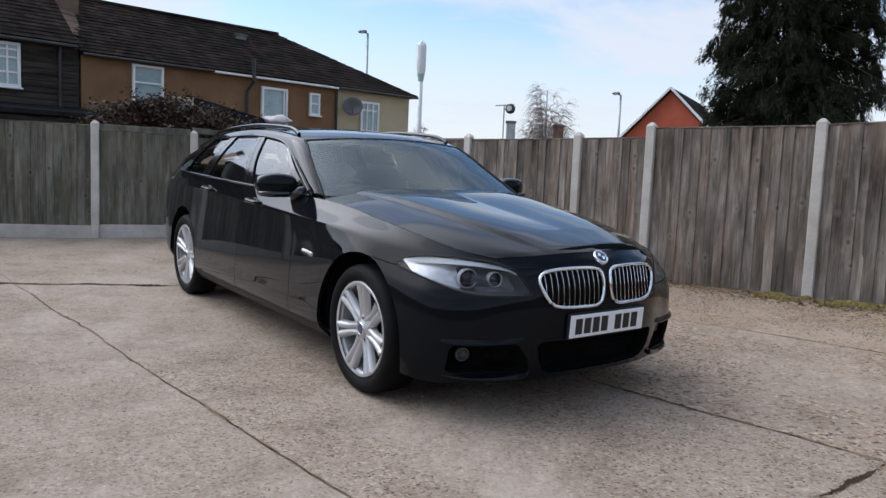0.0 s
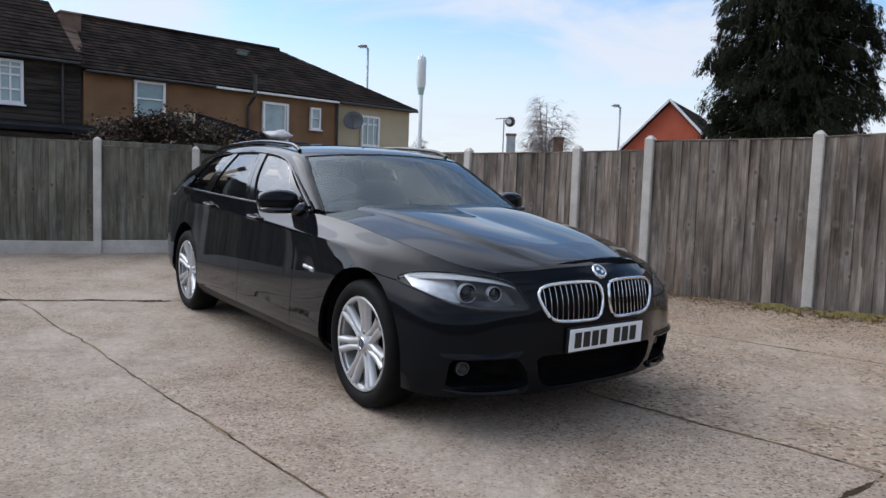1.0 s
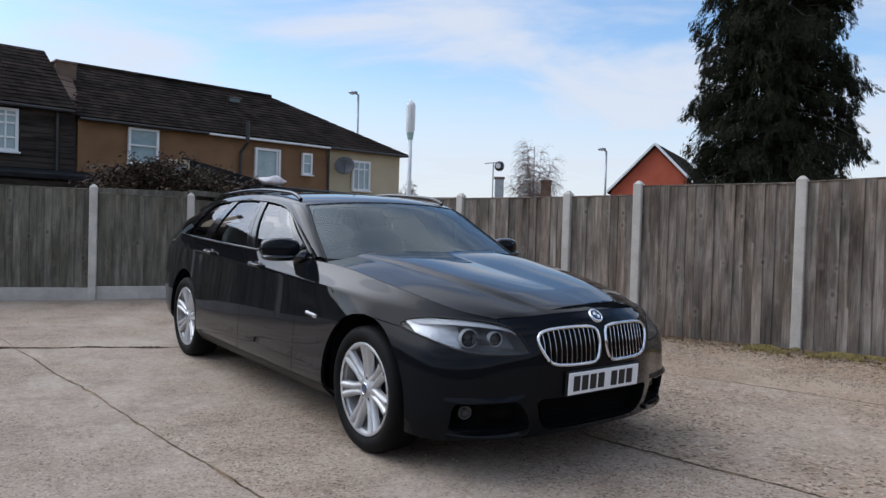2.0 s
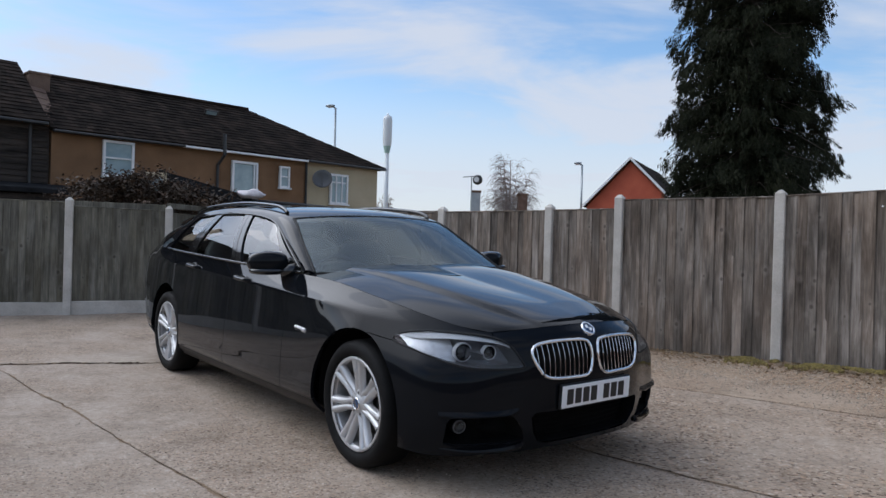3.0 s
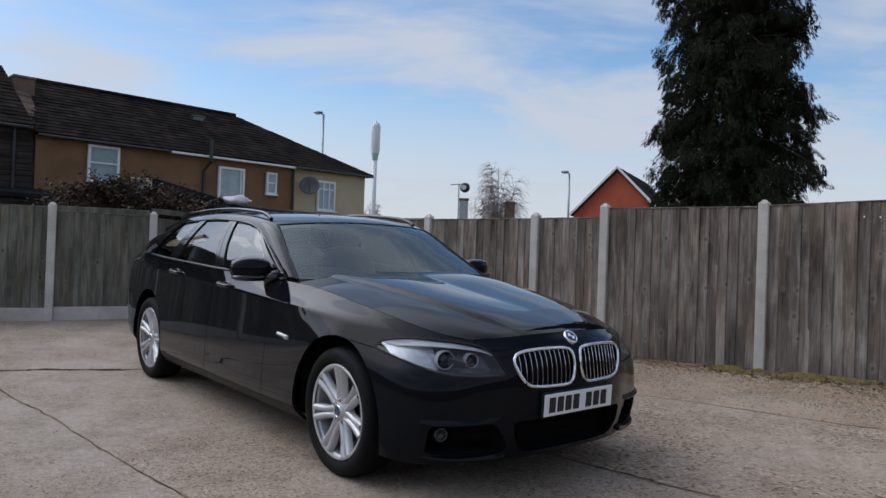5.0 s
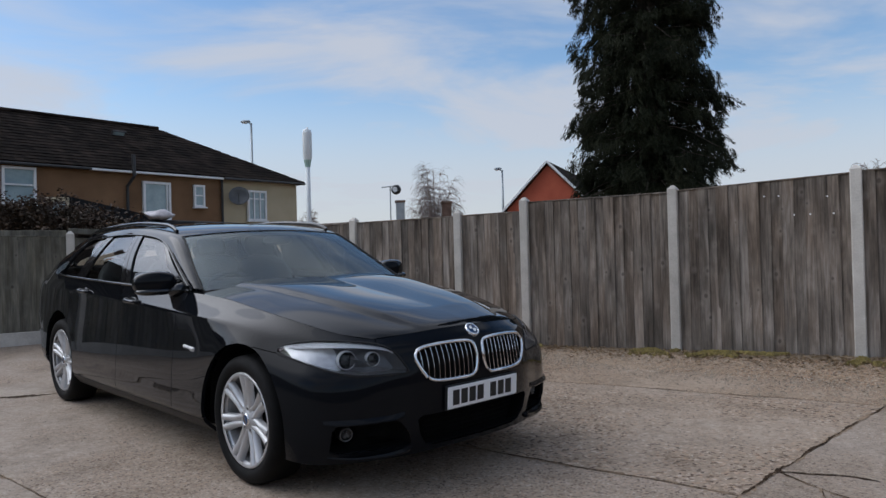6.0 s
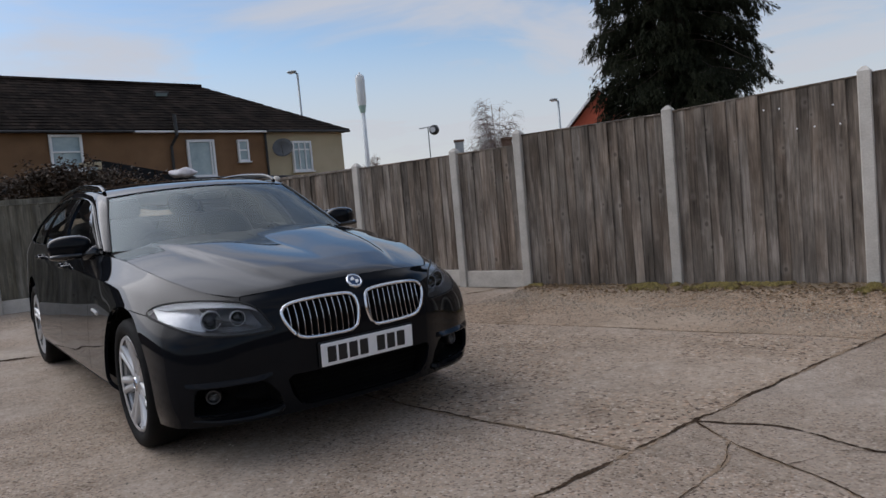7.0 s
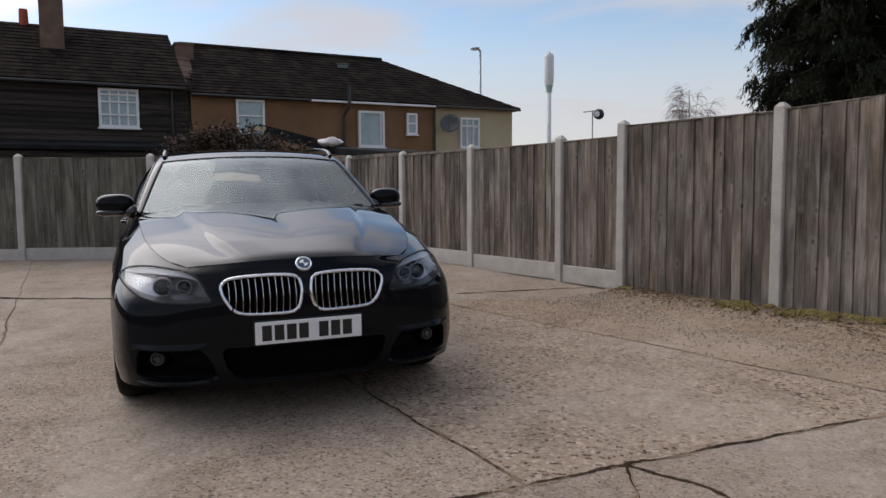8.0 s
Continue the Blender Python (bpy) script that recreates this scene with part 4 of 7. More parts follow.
# The half body as rails from the bumper's foot up to the waist. Every rail runs from the nose's middle round the corner
# and along the flank to the middle of the tail: 17 stations (x ahead of the front axle, y out, z up).
RAIL_FOOT = [(0.815, 0, 0.205), (0.81, 0.2, 0.205), (0.775, 0.39, 0.2), (0.715, 0.56, 0.195), (0.625, 0.71, 0.195), (0.48, 0.84, 0.195), (0.31, 0.89, 0.2),
             (0.0, 0.89, 0.2), (-0.38, 0.87, 0.2), (-0.8, 0.865, 0.195), (-1.7, 0.868, 0.195), (-2.6, 0.88, 0.2), (-3.02, 0.89, 0.22), (-3.55, 0.85, 0.25),
             (-3.9, 0.72, 0.27), (-4.03, 0.42, 0.28), (-4.05, 0, 0.28)]
RAIL_LIP = [(0.845, 0, 0.3), (0.84, 0.2, 0.3), (0.81, 0.39, 0.3), (0.75, 0.56, 0.3), (0.655, 0.72, 0.3), (0.5, 0.855, 0.3), (0.31, 0.912, 0.3),
            (0.0, 0.922, 0.3), (-0.38, 0.918, 0.285), (-0.8, 0.912, 0.28), (-1.7, 0.918, 0.28), (-2.6, 0.925, 0.285), (-3.02, 0.93, 0.31), (-3.6, 0.89, 0.34),
            (-3.97, 0.75, 0.37), (-4.11, 0.42, 0.38), (-4.13, 0, 0.38)]
RAIL_LOW = [(0.86, 0, 0.43), (0.853, 0.2, 0.43), (0.822, 0.39, 0.43), (0.757, 0.56, 0.43), (0.66, 0.72, 0.43), (0.505, 0.856, 0.43), (0.305, 0.918, 0.43),
            (0.0, 0.936, 0.43), (-0.38, 0.93, 0.42), (-0.8, 0.924, 0.41), (-1.7, 0.93, 0.41), (-2.6, 0.932, 0.415), (-3.02, 0.930, 0.43), (-3.58, 0.875, 0.46),
            (-4.0, 0.77, 0.5), (-4.15, 0.42, 0.51), (-4.17, 0, 0.51)]
RAIL_MID = [(0.862, 0, 0.56), (0.855, 0.2, 0.56), (0.82, 0.39, 0.562), (0.75, 0.56, 0.568), (0.645, 0.715, 0.573), (0.488, 0.848, 0.58), (0.285, 0.912, 0.585),
            (0.0, 0.936, 0.59), (-0.38, 0.936, 0.575), (-0.8, 0.932, 0.565), (-1.7, 0.94, 0.56), (-2.6, 0.94, 0.565), (-3.02, 0.932, 0.58), (-3.58, 0.88, 0.6),
            (-4.0, 0.78, 0.62), (-4.14, 0.42, 0.63), (-4.16, 0, 0.63)]
RAIL_HIGH = [(0.85, 0, 0.665), (0.842, 0.2, 0.665), (0.802, 0.39, 0.663), (0.722, 0.56, 0.66), (0.61, 0.71, 0.66), (0.45, 0.828, 0.668), (0.25, 0.893, 0.68),
             (-0.02, 0.927, 0.7), (-0.38, 0.933, 0.705), (-0.8, 0.929, 0.705), (-1.7, 0.938, 0.71), (-2.6, 0.938, 0.72), (-3.02, 0.928, 0.73), (-3.56, 0.88, 0.75),
             (-3.98, 0.78, 0.77), (-4.11, 0.42, 0.78), (-4.13, 0, 0.78)]
RAIL_CREST = [(0.822, 0, 0.748), (0.812, 0.2, 0.747), (0.772, 0.39, 0.742), (0.685, 0.56, 0.735), (0.565, 0.70, 0.738), (0.40, 0.80, 0.752), (0.2, 0.862, 0.785),
              (-0.05, 0.9, 0.82), (-0.38, 0.913, 0.845), (-0.8, 0.917, 0.862), (-1.7, 0.926, 0.888), (-2.6, 0.922, 0.907), (-3.02, 0.912, 0.917), (-3.55, 0.86, 0.93),
              (-3.94, 0.76, 0.94), (-4.05, 0.42, 0.95), (-4.07, 0, 0.95)]
RAIL_WAIST = [(0.775, 0, 0.805), (0.764, 0.2, 0.802), (0.722, 0.39, 0.79), (0.64, 0.54, 0.775), (0.50, 0.63, 0.797), (0.33, 0.69, 0.832), (0.12, 0.735, 0.872),
              (-0.1, 0.758, 0.905), (-0.4, 0.78, 0.947), (-0.78, 0.81, 0.97), (-1.7, 0.868, 0.99), (-2.6, 0.874, 1.012), (-3.02, 0.865, 1.025), (-3.5, 0.815, 1.045),
              (-3.83, 0.69, 1.06), (-3.94, 0.4, 1.07), (-3.96, 0, 1.07)]
RAILS = np.array([RAIL_FOOT, RAIL_LIP, RAIL_LOW, RAIL_MID, RAIL_HIGH, RAIL_CREST, RAIL_WAIST], float)
RAILS[5, 8:14, 1] = (0.908, 0.902, 0.905, 0.903, 0.900, 0.860)        # the swage line, and the door skin swelling out below it
RAILS[4, 8:14, 1] = (0.924, 0.918, 0.921, 0.919, 0.916, 0.878)
RAILS[3, 8:14, 1] = (0.936, 0.932, 0.935, 0.933, 0.929, 0.888)
RAILS[2, 8:14, 1] = (0.944, 0.943, 0.946, 0.944, 0.938, 0.890)
RAILS[1, 8:14, 1] = (0.938, 0.938, 0.942, 0.940, 0.936, 0.888)
RAILS[5, 4:9, 1] -= np.array((0.012, 0.026, 0.034, 0.030, 0.006))     # wing tops lean inwards above the arch
for low, push in ((slice(0, 4), (0.03, 0.055, 0.035)), (slice(4, 5), (0.015, 0.025, 0.015))):     # squarer lower corners
    RAILS[low, 4:7, 0] += np.array(push)
NU, NV = 12, 9     # steps between stations and between rails


def catmull(p0, p1, p2, p3, t):
    return 0.5 * (2 * p1 + (p2 - p0) * t + (2 * p0 - 5 * p1 + 4 * p2 - p3) * t * t + (3 * p1 - p0 - 3 * p2 + p3) * t ** 3)


def resample(k, steps, mirror_ends):
    """A Catmull-Rom refinement of the knots k along the first axis."""
    flip = np.array([1, -1, 1.0])
    first = k[1] * flip if mirror_ends else 2 * k[0] - k[1]
    last = k[-2] * flip if mirror_ends else 2 * k[-1] - k[-2]
    k = np.concatenate([first[None], k, last[None]])
    out = [catmull(k[i - 1], k[i], k[i + 1], k[i + 2], s / steps) for i in range(1, len(k) - 2) for s in range(steps)]
    return np.array(out + [k[-2]])


SKIN = resample(RAILS, NV, False)                                   # over the rails
CREASED = np.concatenate([resample(RAILS[:6], NV, False), resample(RAILS[5:], NV, False)[1:]])
sharp = np.interp(np.arange(17), (6.6, 8.0, 12.3, 13.6), (0.0, 1.0, 1.0, 0.0))[None, :, None]   # the crease fades out over the wheels
SKIN = SKIN * (1 - sharp) + CREASED * sharp
SKIN = np.swapaxes(resample(np.swapaxes(SKIN, 0, 1), NU, True), 0, 1)   # over the stations
ROWS_V, ROWS_U = SKIN.shape[0], SKIN.shape[1]
du, dv = np.gradient(SKIN, axis=1), np.gradient(SKIN, axis=0)
NORMAL = np.cross(du, dv)
NORMAL /= np.linalg.norm(NORMAL, axis=2, keepdims=True) + 1e-9
NORMAL *= np.sign((NORMAL * (SKIN - np.array([-1.6, 0, 0.5]))).sum(axis=2, keepdims=True))


def inside(poly, pts):
    """Whether 2D points lie in the closed polygon."""
    x, y = pts[..., 0], pts[..., 1]
    hit = np.zeros(x.shape, bool)
    for (x0, y0), (x1, y1) in zip(poly, np.roll(poly, -1, axis=0)):
        cross = (y0 > y) != (y1 > y)
        hit ^= cross & (x < (x1 - x0) * (y - y0) / (y1 - y0 + 1e-12) + x0)
    return hit


def nearest_on(poly, p):
    best, where = 1e9, p
    for a, b in zip(poly, np.roll(poly, -1, axis=0)):
        ab = b - a
        q = a + ab * np.clip(((p - a) @ ab) / (ab @ ab + 1e-12), 0, 1)
        d = ((q - p) ** 2).sum()
        if d < best:
            best, where = d, q
    return where


def round_outline(knots, steps=7):
    """A closed smooth outline through 2D knots."""
    k = np.array(knots, float)
    n = len(k)
    return np.array([catmull(k[i - 1], k[i], k[(i + 1) % n], k[(i + 2) % n], s / steps) for i in range(n) for s in range(steps)])


def circle_outline(cx, cy, r, n=72):
    return np.array([(cx + r * math.cos(2 * math.pi * k / n), cy + r * math.sin(2 * math.pi * k / n)) for k in range(n)])


KIDNEY = round_outline([(0.026, 0.62), (0.027, 0.695), (0.055, 0.727), (0.16, 0.736), (0.30, 0.731), (0.372, 0.716), (0.397, 0.682), (0.382, 0.63),
                        (0.345, 0.578), (0.29, 0.558), (0.17, 0.554), (0.06, 0.561)])
LAMP = round_outline([(0.862, 0.716), (0.815, 0.752), (0.72, 0.768), (0.61, 0.763), (0.53, 0.748), (0.482, 0.71), (0.455, 0.66), (0.44, 0.618), (0.50, 0.609),
                      (0.60, 0.609), (0.69, 0.616), (0.77, 0.641), (0.835, 0.682)])
def angular_outline(knots, steps=12):
    k = np.array(knots, float)
    return np.array([k[i] + (k[(i + 1) % len(k)] - k[i]) * s / steps for i in range(len(k)) for s in range(steps)])


INTAKE = angular_outline([(0.385, 0.392), (0.402, 0.372), (0.385, 0.30), (0.345, 0.245), (0.30, 0.234), (-0.2, 0.232), (-0.2, 0.394)])
SIDE_INTAKE = angular_outline([(0.432, 0.262), (0.448, 0.32), (0.492, 0.378), (0.52, 0.388), (0.775, 0.382), (0.79, 0.36), (0.795, 0.262), (0.76, 0.248), (0.50, 0.246)])
ARCH_F, ARCH_R = circle_outline(0.0, 0.335, 0.402), circle_outline(-3.02, 0.345, 0.398)
mid = (SKIN[:-1, :-1] + SKIN[1:, :-1] + SKIN[:-1, 1:] + SKIN[1:, 1:]) / 4
u_mid = (np.arange(ROWS_U - 1) + 0.5) / NU
v_mid = (np.arange(ROWS_V - 1) + 0.5) / NV
UM, VM = np.meshgrid(u_mid, v_mid)
CELL = np.full(UM.shape, "", dtype=object)      # which panel each small face of the skin belongs to
CELL[:] = "quarter"
CELL[(UM < 11.8)] = "rear_door"
CELL[(UM < 10.0)] = "front_door"
CELL[(UM < 9.02)] = "wing"
CELL[(UM > 13.0) & (VM < 3.6)] = "rear_bumper"
CELL[(UM > 14.2) & (VM >= 3.6)] = "tailgate"
CELL[(VM < 1.0) & (UM > 6.6) & (UM < 13.0)] = "sill"
CELL[(UM < 2.9) | ((UM < 7.2) & (VM < 4.3))] = "front_bumper"


def cut(outline, axes, tag, where):
    """Opens the skin along an outline given in two of its axes: the faces inside get the tag, the rim is drawn onto the outline."""
    free = 3 - sum(axes)
    hole = inside(outline, mid[..., list(axes)]) & where
    CELL[hole] = tag
    pad = np.zeros((hole.shape[0] + 2, hole.shape[1] + 2), bool)
    pad[1:-1, 1:-1] = hole
    some = pad[:-1, :-1] | pad[1:, :-1] | pad[:-1, 1:] | pad[1:, 1:]
    whole = pad[:-1, :-1] & pad[1:, :-1] & pad[:-1, 1:] & pad[1:, 1:]
    for j, i in zip(*np.nonzero(some & ~whole)):
        if i == 0 and 0 in axes:
            continue
        p, n = SKIN[j, i], NORMAL[j, i]
        q = nearest_on(outline, p[list(axes)])
        if i == 0 and axes[0] == 1:
            q = np.array([0.0, q[1]])
        d = q - p[list(axes)]
        shift = -(n[axes[0]] * d[0] + n[axes[1]] * d[1]) / n[free] if abs(n[free]) > 0.15 else 0.0
        SKIN[j, i, list(axes)] = q
        SKIN[j, i, free] += max(-0.04, min(0.04, shift))


nose = UM < 6.6
cut(KIDNEY, (1, 2), "kidney", nose)
cut(LAMP, (1, 2), "lamp", nose & (UM > 2.0))
cut(INTAKE, (1, 2), "intake", nose)
cut(SIDE_INTAKE, (1, 2), "side_intake", nose)
cut(ARCH_F, (0, 2), "arch", (UM > 5.4) & (UM < 9.0))
cut(ARCH_R, (0, 2), "arch", (UM > 11.0) & (UM < 14.0))


def skin_mesh(name, tags, sides=(1, -1), gap=0.0022, flange=0.02, lift=0.0, corner_cut=None):
    """The faces of the skin with these tags as one panel: its rim drawn back by a shut line and turned inwards."""
    bm = bmesh.new()
    for side in sides:
        made = {}
        for j, i in zip(*np.nonzero(np.isin(CELL, tags))):
            quad = []
            for a, b in ((j, i), (j, i + 1), (j + 1, i + 1), (j + 1, i)):
                if (a, b) not in made:
                    p = SKIN[a, b] + NORMAL[a, b] * lift
                    made[a, b] = bm.verts.new((p[0], p[1] * side, p[2]))
                quad.append(made[a, b])
            try:
                bm.faces.new(quad if side > 0 else quad[::-1])
            except ValueError:
                pass
    bmesh.ops.remove_doubles(bm, verts=bm.verts, dist=0.0006)
    bmesh.ops.recalc_face_normals(bm, faces=bm.faces)
    bm.normal_update()
    out = sum((f.normal.dot(f.calc_center_median() - Vector((-1.6, 0, 0.4))) for f in bm.faces))
    if out < 0:
        bmesh.ops.reverse_faces(bm, faces=bm.faces)
    bm.normal_update()
    if flange:
        rim = [e for e in bm.edges if e.is_boundary]
        push = {}
        for e in rim:
            f = e.link_faces[0]
            d = (f.calc_center_median() - (e.verts[0].co + e.verts[1].co) / 2)
            along = (e.verts[1].co - e.verts[0].co).normalized()
            d = (d - along * d.dot(along)).normalized()
            for v in e.verts:
                push.setdefault(v, Vector())
                push[v] += d
        normals = {v: v.normal.copy() for v in push}
        for v, d in push.items():
            v.co += d.normalized() * gap
        grown = bmesh.ops.extrude_edge_only(bm, edges=rim)
        fresh = [g for g in grown["geom"] if isinstance(g, bmesh.types.BMVert)]
        near = {tuple(round(c, 6) for c in v.co): normals[v] for v in push}
        for v in fresh:
            n = near.get(tuple(round(c, 6) for c in v.co))
            if n is not None:
                v.co -= n * flange
    me = bpy.data.meshes.new(name)
    bm.to_mesh(me)
    bm.free()
    me.shade_smooth()
    me.set_sharp_from_angle(angle=radians(40))
    return me


CAR_F, CAR_N = Vector((0.6254, -0.7803, 0)), Vector((0, -0.025, 1)).normalized()
CAR_F = (CAR_F - CAR_N * CAR_F.dot(CAR_N)).normalized()
CAR_L = CAR_N.cross(CAR_F)
CAR_POSE = Matrix.Translation((0.175, 4.227, 0.021)) @ Matrix((CAR_F, CAR_L, CAR_N)).transposed().to_4x4()
car = thing("car", CAR_POSE, "dark graphite estate car with silver alloy wheels parked on worn concrete", "car")


def grid_mesh(name, pts, closed=False, thick=0.0, sharp=40):
    """A smooth sheet through a grid of points (rows of rows), with thickness inwards if given."""
    pts = np.asarray(pts, float)
    a, b = pts.shape[:2]
    idx = lambda j, i: j * b + i
    faces = [(idx(j, i), idx(j, i + 1), idx(j + 1, i + 1), idx(j + 1, i)) for j in range(a - 1) for i in range(b - 1)]
    bm = bmesh.new()
    vs = [bm.verts.new(p) for p in pts.reshape(-1, 3)]
    for f in faces:
        if len({tuple(np.round(pts.reshape(-1, 3)[k], 5)) for k in f}) > 2:
            bm.faces.new([vs[k] for k in f])
    bmesh.ops.remove_doubles(bm, verts=bm.verts, dist=0.0005)
    bmesh.ops.recalc_face_normals(bm, faces=bm.faces)
    out = sum(f.normal.dot(f.calc_center_median() - Vector((-1.6, 0, 0.4))) for f in bm.faces)
    if out < 0:
        bmesh.ops.reverse_faces(bm, faces=bm.faces)
    if thick:
        bmesh.ops.solidify(bm, geom=bm.faces[:], thickness=thick)
    me = bpy.data.meshes.new(name)
    bm.to_mesh(me)
    bm.free()
    me.shade_smooth()
    me.set_sharp_from_angle(angle=radians(sharp))
    return me


# body panels
part_of("front_bumper", skin_mesh("front_bumper", ["front_bumper"]), M_PAINT, car)
for side, word in ((1, "left"), (-1, "right")):
    part_of("front_wing", skin_mesh("front_wing", ["wing"], (side,)), M_PAINT, car)
    part_of("sill", skin_mesh("sill", ["sill"], (side,)), M_SKIRT, car, "satin dark side skirt")
    part_of("rear_quarter", skin_mesh("rear_quarter", ["quarter"], (side,)), M_PAINT, car)
DOORS = {}
for side in (1, -1):
    for tag in ("front_door", "rear_door"):
        DOORS[tag, side] = part_of("door", skin_mesh("door", [tag], (side,)), M_PAINT, car)
part_of("rear_bumper", skin_mesh("rear_bumper", ["rear_bumper"]), M_PAINT, car)
tailgate = part_of("tailgate", skin_mesh("tailgate", ["tailgate"]), M_PAINT, car)

# bonnet: a sheet between the nose seam, the wing seams and the windscreen's foot
nose_edge = resample(RAILS[6][:4], 12, False)[:, :3]
nose_edge[0, 1] = 0.0
side_edge = resample(RAILS[6][3:10], 10, False)[:58]
mid_line = resample(np.array([(0.775, 0, 0.805), (0.70, 0, 0.834), (0.40, 0, 0.886), (0.05, 0, 0.932), (-0.28, 0, 0.977), (-0.56, 0, 1.010)]), 12, False)


def along_curve(curve, n):
    d = np.concatenate([[0], np.cumsum(np.linalg.norm(np.diff(curve, axis=0), axis=1))])
    return np.array([[np.interp(s, d, curve[:, k]) for k in range(3)] for s in np.linspace(0, d[-1], n)])


def coons(c0, c1, d0, d1):
    """The sheet spanned by the curves c0, c1 (across) and d0, d1 (along)."""
    n, m = len(c0), len(d0)
    s, t = np.linspace(0, 1, n)[None, :, None], np.linspace(0, 1, m)[:, None, None]
    lin = (1 - t) * c0[None] + t * c1[None] + (1 - s) * d0[:, None] + s * d1[:, None]
    bil = (1 - s) * (1 - t) * c0[0] + s * (1 - t) * c0[-1] + (1 - s) * t * c1[0] + s * t * c1[-1]
    return lin - bil


BON_N, BON_M = 34, 60
b_front = along_curve(nose_edge, BON_N)
b_side = along_curve(side_edge, BON_M)
b_mid = along_curve(mid_line, BON_M)
foot = resample(np.array([(-0.56, 0, 1.010), (-0.585, 0.3, 0.999), (-0.63, 0.58, 0.984), tuple(side_edge[-1])]), 10, False)
b_rear = along_curve(foot, BON_N)
sheet = coons(b_front, b_rear, b_mid, b_side)
s_ = np.linspace(0, 1, BON_N)[None, :]
t_ = np.linspace(0, 1, BON_M)[:, None]
sheet[..., 2] += 0.025 * np.sin(np.pi * s_) * np.sin(np.pi * 0.72 * t_) ** 0.8
ridge_at = 0.50 + 0.22 * t_                   # the two creases that run back from the grille
step_ = 1 / (1 + np.exp((s_ - ridge_at) * 100))
sheet[..., 2] += 0.015 * step_ * np.clip(t_ * 5, 0, 1)
half = sheet
both = np.concatenate([(half * np.array([1, -1, 1.0]))[:, :0:-1], half], axis=1)
bonnet = part_of("bonnet", grid_mesh("bonnet", both, thick=0.012, sharp=60), M_PAINT, car)

# greenhouse curves: window heads (CANT) and the line of windscreen and roof (ROOF_EDGE)
CANT = resample(np.array([(-0.79, 0.805, 0.975), (-1.08, 0.757, 1.125), (-1.38, 0.70, 1.272), (-1.66, 0.678, 1.325), (-2.1, 0.675, 1.345), (-2.6, 0.672, 1.332),
                          (-3.1, 0.655, 1.295), (-3.55, 0.62, 1.225)]), 10, False)
EDGE = resample(np.array([(-0.70, 0.772, 0.982), (-0.993, 0.702, 1.153), (-1.28, 0.628, 1.312), (-1.6, 0.587, 1.372), (-2.1, 0.582, 1.394), (-2.6, 0.577, 1.382),
                          (-3.1, 0.562, 1.345), (-3.65, 0.53, 1.272)]), 10, False)
CROWN = resample(np.array([(-0.56, 0.0, 0.992), (-0.87, 0.0, 1.178), (-1.19, 0.0, 1.345), (-1.55, 0.0, 1.402), (-2.1, 0.0, 1.425), (-2.6, 0.0, 1.412),
                           (-3.1, 0.0, 1.375), (-3.70, 0.0, 1.30)]), 10, False)


def across(a, b, n, bulge, flat=0.0):
    """Rows between two curves, bowed outwards."""
    out = []
    for k in range(n):
        t = k / (n - 1)
        p = a * (1 - t) + b * t
        p = p + bulge * math.sin(math.pi * t)
        out.append(p)
    return np.array(out)


def roof_rows(j0, j1, n=18):
    """From the roof's edge to its middle; meets the middle level."""
    rows = []
    for k in range(n):
        t = k / (n - 1)
        e, c = EDGE[j0:j1], CROWN[j0:j1]
        y = e[:, 1] * (1 - t)
        w = 1 - (1 - t) ** 2.2
        rows.append(np.stack([e[:, 0] * (1 - w) + c[:, 0] * w, y, e[:, 2] * (1 - w) + c[:, 2] * w], axis=1))
    return np.array(rows)


def mirrored(rows):
    return np.concatenate([rows, (rows * np.array([1, -1, 1.0]))[-2::-1]])


screen_rows, roof_part = roof_rows(0, 21), roof_rows(21, 71)
screen = part_of("windscreen", grid_mesh("windscreen", mirrored(screen_rows), thick=0.0), M_SCREEN, car, "clear windscreen with grey-green tint")
screen.visible_shadow = False
header = roof_rows(20, 24)
part_of("roof", grid_mesh("roof", mirrored(roof_rows(20, 71)), thick=0.012), M_PAINT, car)
part_of("headlining", grid_mesh("headlining", mirrored(roof_rows(22, 70)) - np.array([0, 0, 0.05])), M_LINING, car, "pale grey headlining")
for side in (1, -1):
    flip = np.array([1, side, 1.0])
    strip = across(CANT, EDGE, 9, np.array([0.0, 0.012, 0.016]))
    part_of("roof_pillar", grid_mesh("roof_pillar", strip * flip, thick=0.02), M_PAINT, car)
    # black rim of the windscreen
    line = [(Vector(p * flip), 0.009) for p in EDGE[:21]]
    v, f = tubes([line], 6)
    part_of("seal", mesh_of("seal", v, f), M_BLACKTRIM, car, smooth=True)
head_line = roof_rows(20, 21)[:, 0]
v, f = tubes([[(Vector(p), 0.007) for p in np.concatenate([head_line, (head_line * np.array([1, -1, 1.0]))[-2::-1]])]], 6)
part_of("seal", mesh_of("seal", v, f), M_GLOSSBLACK, car, smooth=True)
cowl_edge = roof_rows(0, 1)[:, 0]
cowl_line = np.concatenate([cowl_edge, (cowl_edge * np.array([1, -1, 1.0]))[-2::-1]])
part_of("cowl", grid_mesh("cowl", np.array([cowl_line + np.array([0.10, 0, -0.03]), cowl_line + np.array([0.045, 0, -0.018]), cowl_line + np.array([-0.012, 0, -0.002])]), thick=0.01),
        M_BLACKTRIM, car, "black plastic cowl below the windscreen")

